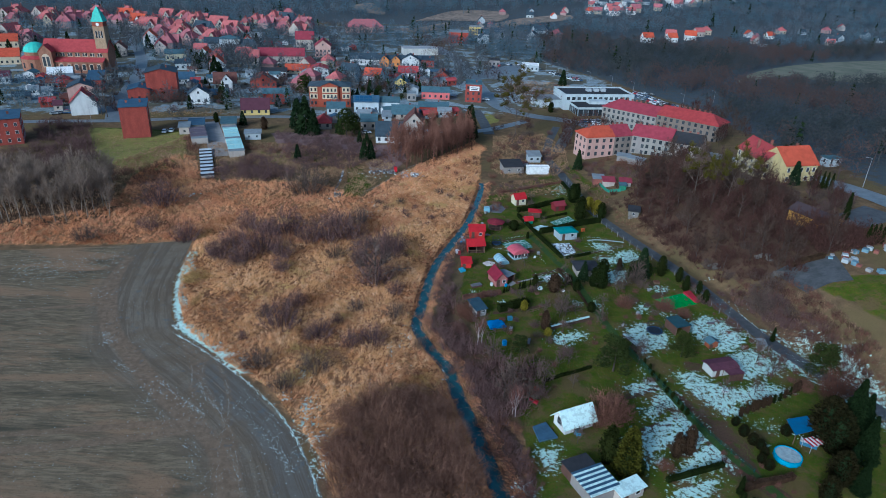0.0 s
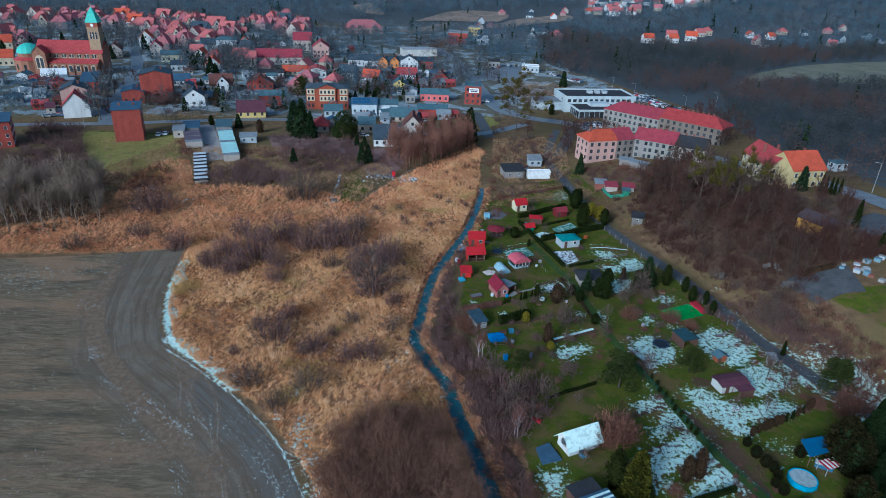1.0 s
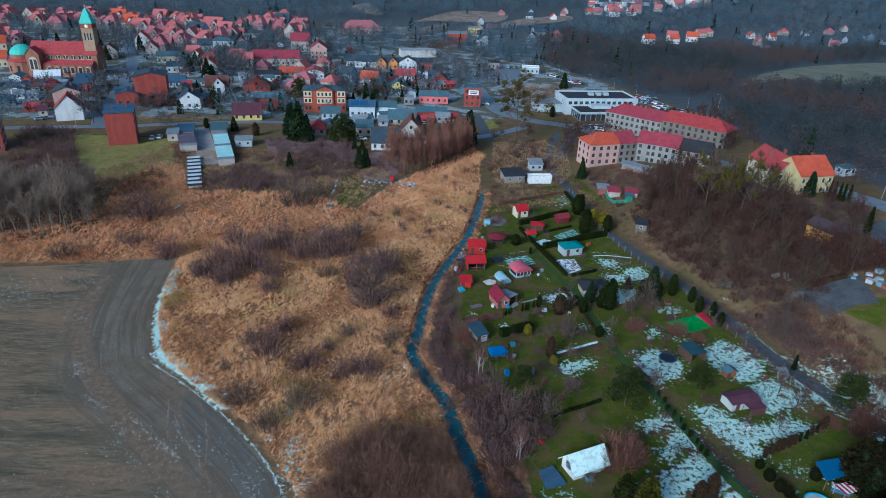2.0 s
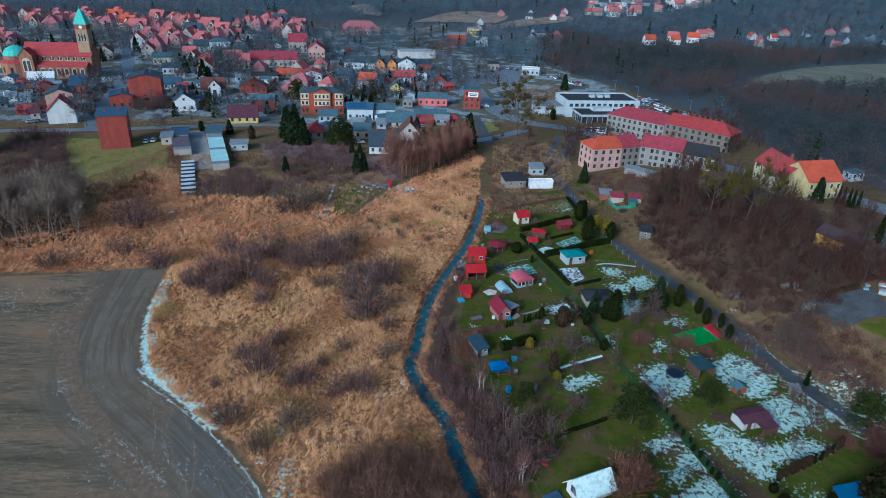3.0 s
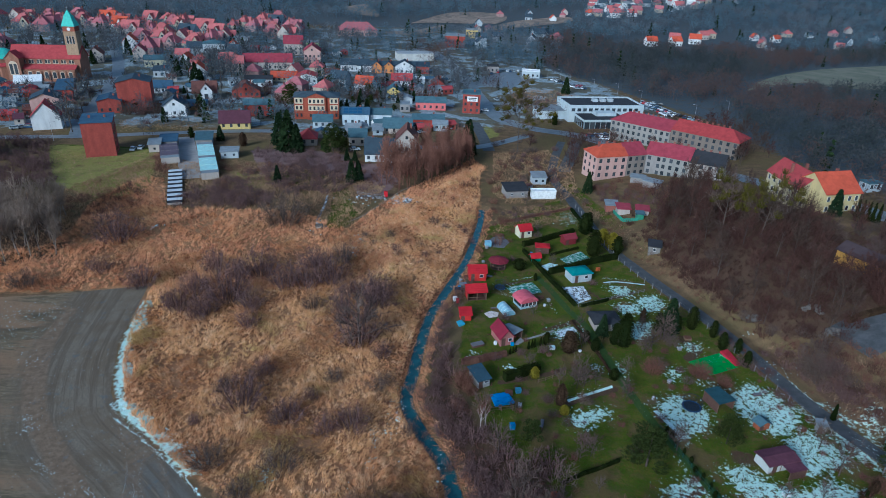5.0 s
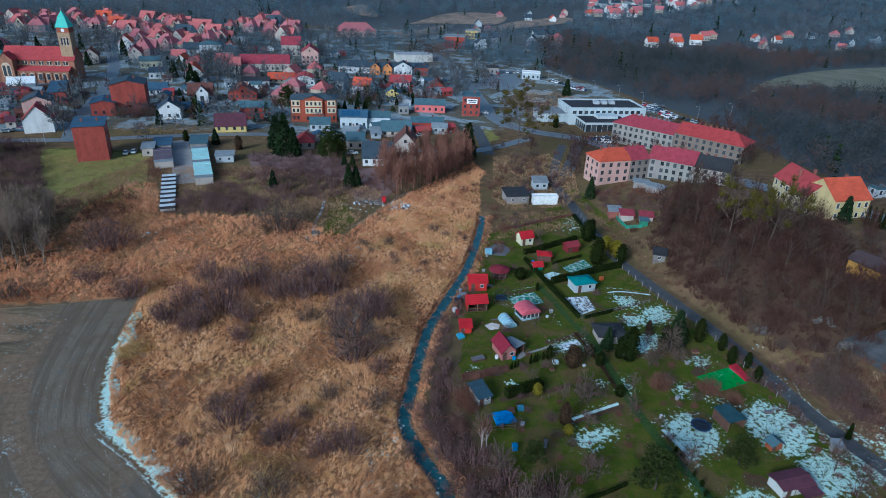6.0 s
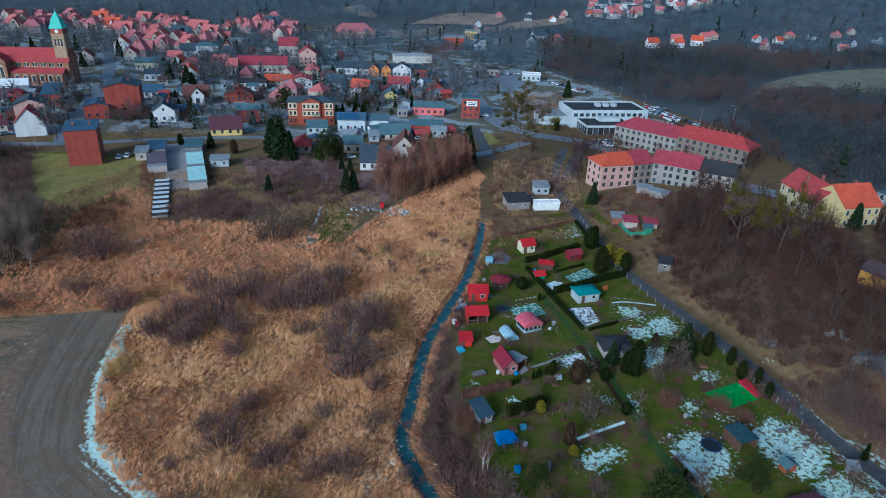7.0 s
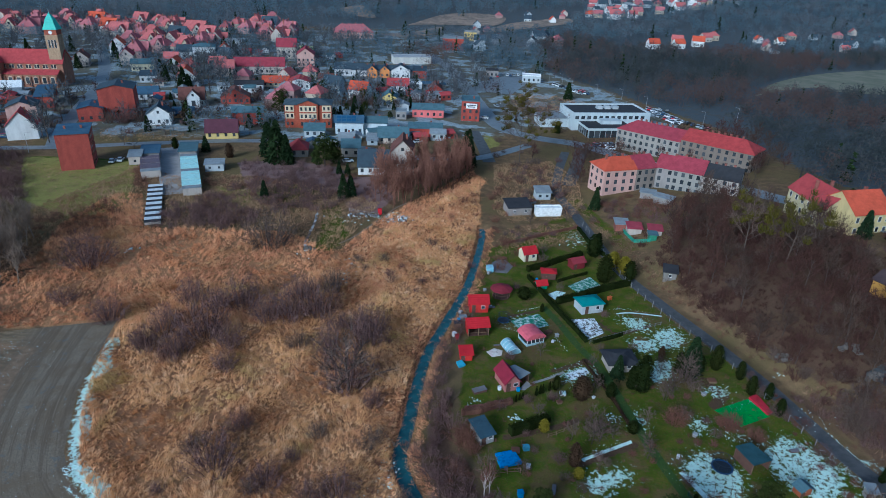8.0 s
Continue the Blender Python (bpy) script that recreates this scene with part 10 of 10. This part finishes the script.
snow_streak("broken bands of snow along the field edge", [
    ([(-53.8, 109.7), (-49.4, 106.7), (-41.2, 100.4), (-35.3, 95.3), (-28.3, 88.2), (-23.8, 82.1), (-19.6, 74.7), (-17.5, 70.2)], 0.25, 7, 0.32), ([(-55.8, 114.2), (-51.1, 110.8), (-44.9, 106.5), (-39.7, 102.7), (-36.6, 99.9)], 1.6, 16, 0.45), ([(-23.4, 91.7), (-23.0, 87.2), (-21.4, 82.3), (-19.3, 78.4), (-16.8, 72.5)], 1.2, 4, 0.4)], 511, SNOWMAT)
snow_streak("old snow in the ruts of the headland", [
    ([(-52.3, 95.6), (-46.0, 90.3), (-40.9, 86.7)], 0.5, 5, 0.3), ([(-44.2, 94.2), (-41.5, 90.6), (-38.6, 88.0)], 0.25, 6, 0.22), ([(-39.1, 91.6), (-37.7, 87.3)], 0.25, 6, 0.22), ([(-35.8, 89.4), (-31.8, 85.2), (-27.8, 80.4), (-24.5, 77.1), (-23.0, 75.1)], 0.9, 4, 0.35), ([(-40.9, 79.8), (-39.1, 77.3), (-37.1, 73.2), (-34.0, 68.3)], 1.6, 4, 0.28), ([(-52.1, 89.2), (-49.0, 86.6), (-46.5, 84.3)], 0.8, 3, 0.25),
    ([(-33.3, 77.6), (-30.4, 72.9), (-28.6, 68.5)], 0.4, 4, 0.2), ([(-62.6, 100.4), (-58.4, 97.8)], 0.3, 5, 0.3), ([(-69.4, 109.9), (-66.5, 106.4)], 0.9, 6, 0.3), ([(-29.4, 85.3), (-28.3, 86.8)], 0.5, 5, 0.3)], 512, OLDSNOW)
snow_streak("thin snow left in curved wheel marks", [(p[i:i + 4], 0.12, 2.2, 0.16) for i in (0, 2) for p in WHEEL_LINES], 514, OLDSNOW)
snow_streak("snow lying along the verges of the lane", [
    ([(73.8, 112.6), (76.4, 105.0), (79.3, 98.1), (81.7, 91.9), (82.8, 85.4)], 0.9, 6, 0.4), ([(77.8, 109.9), (81.2, 103.5), (84.0, 95.6), (86.8, 88.4)], 1.1, 7, 0.4), ([(65.0, 140.2), (69.2, 129.6), (71.9, 120.6)], 0.3, 3, 0.35), ([(74.5, 118.1), (77.8, 115.0), (78.8, 112.2)], 1.2, 4, 0.4)], 513, SNOWMAT)
snow_clumps("streaks of old snow on the muddy headland", [
    (-44.2, 88.3, 5.9, 4.5, 70, 0.4, 0.02), (-27.6, 82.0, 1.9, 4.0, 60, 0.35, 0.02), (-33.3, 92.0, 3.0, 3.2, 40, 0.3, 0.02), (-22.4, 75.9, 1.2, 3.6, 40, 0.4, 0.02), (-52.0, 92.4, 3.0, 2.2, 40, 0.4, 0.02), (-32.2, 72.9, 3.4, 3.4, 30, 0.25, 0.02)], 502, 0.5, OLDSNOW)
snow_clumps("bits of old snow among the reeds", [
    (-22.5, 87.3, 1.4, 3.2, 30, 0.5, 0.25), (-20.0, 82.4, 1.1, 2.7, 24, 0.5, 0.25), (-27.5, 91.5, 1.2, 1.3, 14, 0.45, 0.25), (-22.4, 183.4, 2.1, 5.6, 24, 0.7, 0.3), (-9.8, 105.7, 0.7, 4.7, 16, 0.4, 0.3), (-6.3, 112.6, 1.0, 6.4, 22, 0.4, 0.25), (-16.2, 94.8, 5.2, 4.0, 14, 0.35, 0.3), (-35.5, 192.9, 1.8, 6.1, 14, 0.7, 0.3),
    (-14.2, 219.4, 4.1, 3.8, 30, 0.9, 0.1), (-80.6, 190.2, 1.4, 2.0, 10, 0.8, 0.3), (-26.2, 216.6, 6.0, 2.5, 26, 0.7, 0.1), (1.1, 101.1, 0.7, 4.4, 14, 0.4, 0.2), (-17.9, 76.2, 1.2, 4.9, 30, 0.5, 0.25), (-25.6, 99.2, 0.9, 1.1, 8, 0.4, 0.3), (13.7, 72.4, 1.4, 1.6, 24, 0.5, 0.1)], 503)
snow_streak("snow along the garden paths and beds", [
    ([(36.4, 124.1), (39.1, 112.5), (42.6, 101.9)], 1.0, 1.6, 0.3), ([(42.7, 98.4), (47.0, 86.2), (51.1, 77.2)], 1.2, 2.0, 0.3), ([(24.9, 119.9), (27.8, 121.6), (32.0, 123.9)], 0.9, 6, 0.28), ([(41.1, 168.5), (45.4, 168.8), (49.4, 167.1)], 0.4, 3, 0.25), ([(25.9, 155.2), (27.1, 151.1)], 0.8, 3, 0.3), ([(18.5, 165.9), (23.3, 168.0)], 0.3, 5, 0.25), ([(40.2, 105.4), (42.2, 98.3), (44.2, 92.7)], 0.6, 3, 0.3)], 514, SNOWMAT)
snow_clumps("scraps of old snow in the gardens", [
    (56.8, 134.4, 2.4, 1.6, 60, 0.16, 0.09), (59.7, 136.1, 1.1, 1.0, 24, 0.3, 0.09), (56.3, 139.6, 1.3, 1.4, 22, 0.3, 0.03), (13.8, 129.0, 0.8, 0.7, 10, 0.5, 0.03), (32.2, 130.2, 1.2, 1.2, 14, 0.35, 0.03), (39.4, 205.5, 2.0, 3.1, 18, 0.4, 0.05), (7.8, 133.6, 0.9, 0.8, 14, 0.25, 0.03), (47.2, 128.1, 1.6, 1.5, 16, 0.3, 0.03), (54.5, 124.2, 3.0, 1.1, 24, 0.3, 0.03), (51.7, 126.9, 1.6, 1.7, 24, 0.35, 0.03),
    (39.4, 98.2, 2.4, 1.4, 20, 0.4, 0.02), (62.0, 88.8, 4.1, 2.4, 60, 0.3, 0.02), (68.4, 133.1, 1.7, 1.3, 14, 0.4, 0.02), (32.1, 130.1, 2.0, 1.2, 22, 0.4, 0.02), (14.7, 129.2, 0.8, 0.8, 14, 0.5, 0.02), (37.9, 205.9, 2.7, 3.2, 26, 0.6, 0.02), (7.2, 133.5, 1.6, 0.9, 16, 0.3, 0.02), (68.4, 130.9, 4.2, 2.7, 18, 0.4, 0.06), (79.2, 108.1, 4.8, 2.8, 30, 0.5, 0.06), (68.2, 144.1, 0.9, 0.9, 20, 0.5, 0.02), (31.7, 158.9, 1.0, 1.1, 12, 0.4, 0.15)], 504)


def dry_tufts(label, poly, per_m2, material, length, seed):
    reeds("dry_grass", label, poly, per_m2, material, length, seed)


dry_tufts("dry grass tufts below the town", [(-123.0, 210.8), (-109.1, 257.5), (-83.7, 244.3), (-56.9, 225.8), (-33.9, 243.4), (-19.3, 230.7), (-27.3, 193.6), (-44.4, 205.3), (-75.2, 204.6), (-92.6, 214.6), (-91.8, 176.8), (-96.5, 174.0)], 9, DRYGRASS, 0.9, 311)
dry_tufts("dry grass tufts beside the storage yard", [(21.5, 216.2), (41.4, 219.8), (41.6, 207.9), (33.1, 203.1), (15.3, 194.2), (16.4, 206.7)], 9, DRYGRASS, 0.6, 312)
dry_tufts("dry grass on the lot beside the road", [(37.5, 410.1), (70.8, 408.5), (79.6, 393.8), (61.5, 370.1), (48.1, 337.3), (38.6, 353.4)], 4, DRYGRASS, 0.8, 313)
dry_tufts("dry verge grass beside the lane", [(42.1, 231.6), (46.2, 224.2), (50.6, 194.5), (56.6, 174.5), (63.8, 159.8), (63.9, 163.6), (56.7, 182.6), (50.2, 212.6), (46.5, 239.2)], 9, SLOPEGRASS, 0.6, 314)
thicket("dead perennials and rough tufts in the gardens", GARDEN, 230, 0.1, 0.28, 352, 2.0, TWIGS_RUST, 110, 0.17)
LAWNGRASS = reed_mat("rough_lawn", (0.075, 0.105, 0.012), (0.14, 0.11, 0.03), (0.045, 0.072, 0.007))
reeds("lawn_grass", "rough winter grass tufts in the gardens", GARDEN, 6, LAWNGRASS, 0.28, 351)
dry_tufts("dry golden grass round the storage yard", [(20.0, 274.8), (43.0, 282.0), (49.9, 260.7), (47.1, 235.0), (40.9, 223.5), (21.6, 217.4), (17.1, 228.5)], 8, DRYGRASS, 0.9, 317)
dry_tufts("brown winter grass beside the town street", [(-145.0, 303.4), (-110.9, 311.8), (-105.2, 292.4), (-135.8, 284.3)], 4, DRYGRASS, 0.6, 316)
dry_tufts("yellow winter grass on the meadow", [(-147.4, 256.2), (-109.1, 257.5), (-97.0, 220.6), (-107.9, 212.7), (-130.0, 226.7)], 5, DRYGRASS, 0.4, 315)


def outbuildings(poly, count, seed):
    """Small sheds and garages in the backyards."""
    r = np.random.default_rng(seed)
    poly = np.array(poly)
    kinds = [("small backyard shed with a blue roof", GREYWALL, BLUEROOF), ("small backyard garage with a pale roof", LIGHTWALL, GREYROOF), ("small brick backyard shed with a red roof", BRICK, RED), ("small backyard shed with a brown roof", BEIGE, BROWNROOF), ("small white backyard garage", WHITEWALL, TEALROOF)]
    firsts, made, tries = {}, 0, 0
    while made < count and tries < 4000:
        tries += 1
        p = r.uniform(poly.min(0), poly.max(0))
        if not inside(p[None], poly)[0] or not clear_of_houses(p, 1.5):
            continue
        made += 1
        k, yaw, s = int(r.integers(len(kinds))), float(r.choice([0, 90]) + r.uniform(0, 30)), float(r.uniform(0.8, 1.3))
        if k not in firsts:
            firsts[k] = house(kinds[k][0] + " behind the houses", *p, 5, yaw, 4.5, 2.5, 1.0, kinds[k][1], kinds[k][2], name="shed", faces="f", win=(0.9, 0.9), chimneys=0, category="shed", group="backyard sheds")
        else:
            HOUSE_SPOTS.append((*p, 3.2))
            copy_thing(firsts[k], pose(*p, 0, 0, 0, yaw) @ Matrix.Scale(s, 4))


outbuildings([(-145.8, 346.2), (-117.5, 372.1), (-78.1, 358.5), (-58.6, 383.4), (-19.4, 355.9), (3.9, 373.4), (0.6, 428.7), (-49.4, 409.4), (-115.4, 395.8), (-160.2, 403.5)], 34, 601)
outbuildings([(-205.0, 312.2), (-187.8, 326.4), (-199.3, 356.3), (-226.7, 372.9), (-238.3, 363.0)], 12, 602)
outbuildings([(-52.9, 287.8), (-34.9, 294.7), (3.7, 305.0), (1.2, 319.2), (-36.1, 303.7)], 10, 603)
outbuildings([(-174.3, 438.6), (-147.7, 491.7), (-89.8, 481.5), (-64.3, 527.4), (-102.3, 546.7), (-159.4, 530.4), (-187.5, 481.3)], 16, 604)
chest("red plastic drum near the stream fence", "drum", "drum", 4.5, 153.9, 0.7, 0.7, 0.9, 10, TINRED, TINRED)
chest("white barrel by the hut", "barrel", "barrel", 3.9, 154.8, 0.7, 0.7, 0.9, 30, WHITE, WHITE)
chest("dark compost bin by the huts", "compost_bin", "bin", 4.6, 159.0, 1.4, 1.2, 0.9, 10, WOOD, BLACKNET)
chest("grey storage box behind the red hut", "storage_box", "box", 5.9, 161.5, 1.6, 1.0, 1.0, 10, GREYWALL, GREYROOF)
chest("blue barrel in the brush", "barrel", "barrel", 13.6, 111.4, 0.8, 0.8, 1.0, 10, paint(0.03, 0.2, 0.45), paint(0.03, 0.2, 0.45))
chest("pile of planks by the fence", "plank_pile", "planks", 8.5, 136.4, 2.6, 1.2, 0.5, 25, PLANKS, plaster(0.17, 0.16, 0.17))
chest("dark wood pile in the storage yard", "wood_pile", "wood pile", 24.7, 230.8, 4.5, 2.5, 1.4, 20, BLACKNET, DARKROOF)
chest("stack of pale boards in the storage yard", "board_stack", "boards", 34.1, 232.0, 3.0, 1.4, 1.0, 10, BEIGE, GREYROOF)
chest("heap of scrap in the storage yard", "scrap_heap", "scrap", 29.5, 235.6, 3.5, 2.4, 0.9, 40, METAL, BROWNROOF)
CLUTTER = [("grey garden tub beside the huts", "tub", "tub", GREYWALL, METAL), ("dark heap of branches on the lawn", "branch_heap", "heap", WOOD, TWIGS_RUST), ("small white plastic crate on the grass", "crate", "crate", WHITE, WHITE), ("blue plastic drum by a bed", "drum", "drum", POOLBLUE, POOLBLUE), ("low stack of old boards on the grass", "board_stack", "boards", PLANKS, plaster(0.17, 0.16, 0.17))]
for k, x, y, w, d, h in [
        (0, 5.4, 164.2, 0.7, 0.6, 0.6), (2, 6.3, 162.6, 0.6, 0.5, 0.4), (1, 6.9, 166.1, 1.4, 1.0, 0.5), (3, 5.0, 160.6, 0.6, 0.6, 0.8), (4, 12.6, 167.3, 1.6, 0.6, 0.2), (2, 12.2, 167.5, 1.3, 0.4, 0.15), (0, 11.5, 175.2, 0.6, 0.6, 0.5),
        (4, 12.9, 151.8, 1.4, 0.3, 0.15), (1, 24.4, 157.3, 1.2, 1.0, 0.5), (2, 24.9, 153.9, 0.7, 0.5, 0.3), (0, 26.1, 156.1, 0.7, 0.6, 0.6), (3, 15.8, 137.0, 0.6, 0.5, 0.6), (1, 23.1, 133.8, 0.9, 0.7, 0.4), (2, 12.3, 137.1, 0.5, 0.5, 0.7),
        (1, 13.8, 120.9, 1.3, 1.0, 0.5), (4, 11.9, 117.6, 2.2, 0.5, 0.3), (0, 15.5, 117.4, 0.8, 0.6, 0.5), (4, 18.9, 112.7, 2.0, 0.5, 0.3), (2, 29.8, 135.6, 0.5, 0.4, 0.3), (1, 54.4, 142.0, 1.4, 1.2, 0.4), (0, 51.2, 137.6, 0.7, 0.6, 0.5),
        (1, 65.2, 136.4, 1.6, 1.0, 0.4), (4, 61.3, 123.2, 1.5, 0.6, 0.3), (0, 45.5, 126.2, 0.8, 0.6, 0.5), (2, 40.8, 120.9, 0.8, 0.4, 0.25), (3, 24.9, 181.2, 0.5, 0.5, 0.7), (1, 17.3, 192.7, 1.8, 1.2, 0.5), (0, 13.0, 184.2, 0.8, 0.7, 0.6)]:
    label, name, category, side, lid = CLUTTER[k]
    chest(label, name, category, x, y, w, d, h, (37 * k + 11 * int(x)) % 90, side, lid)
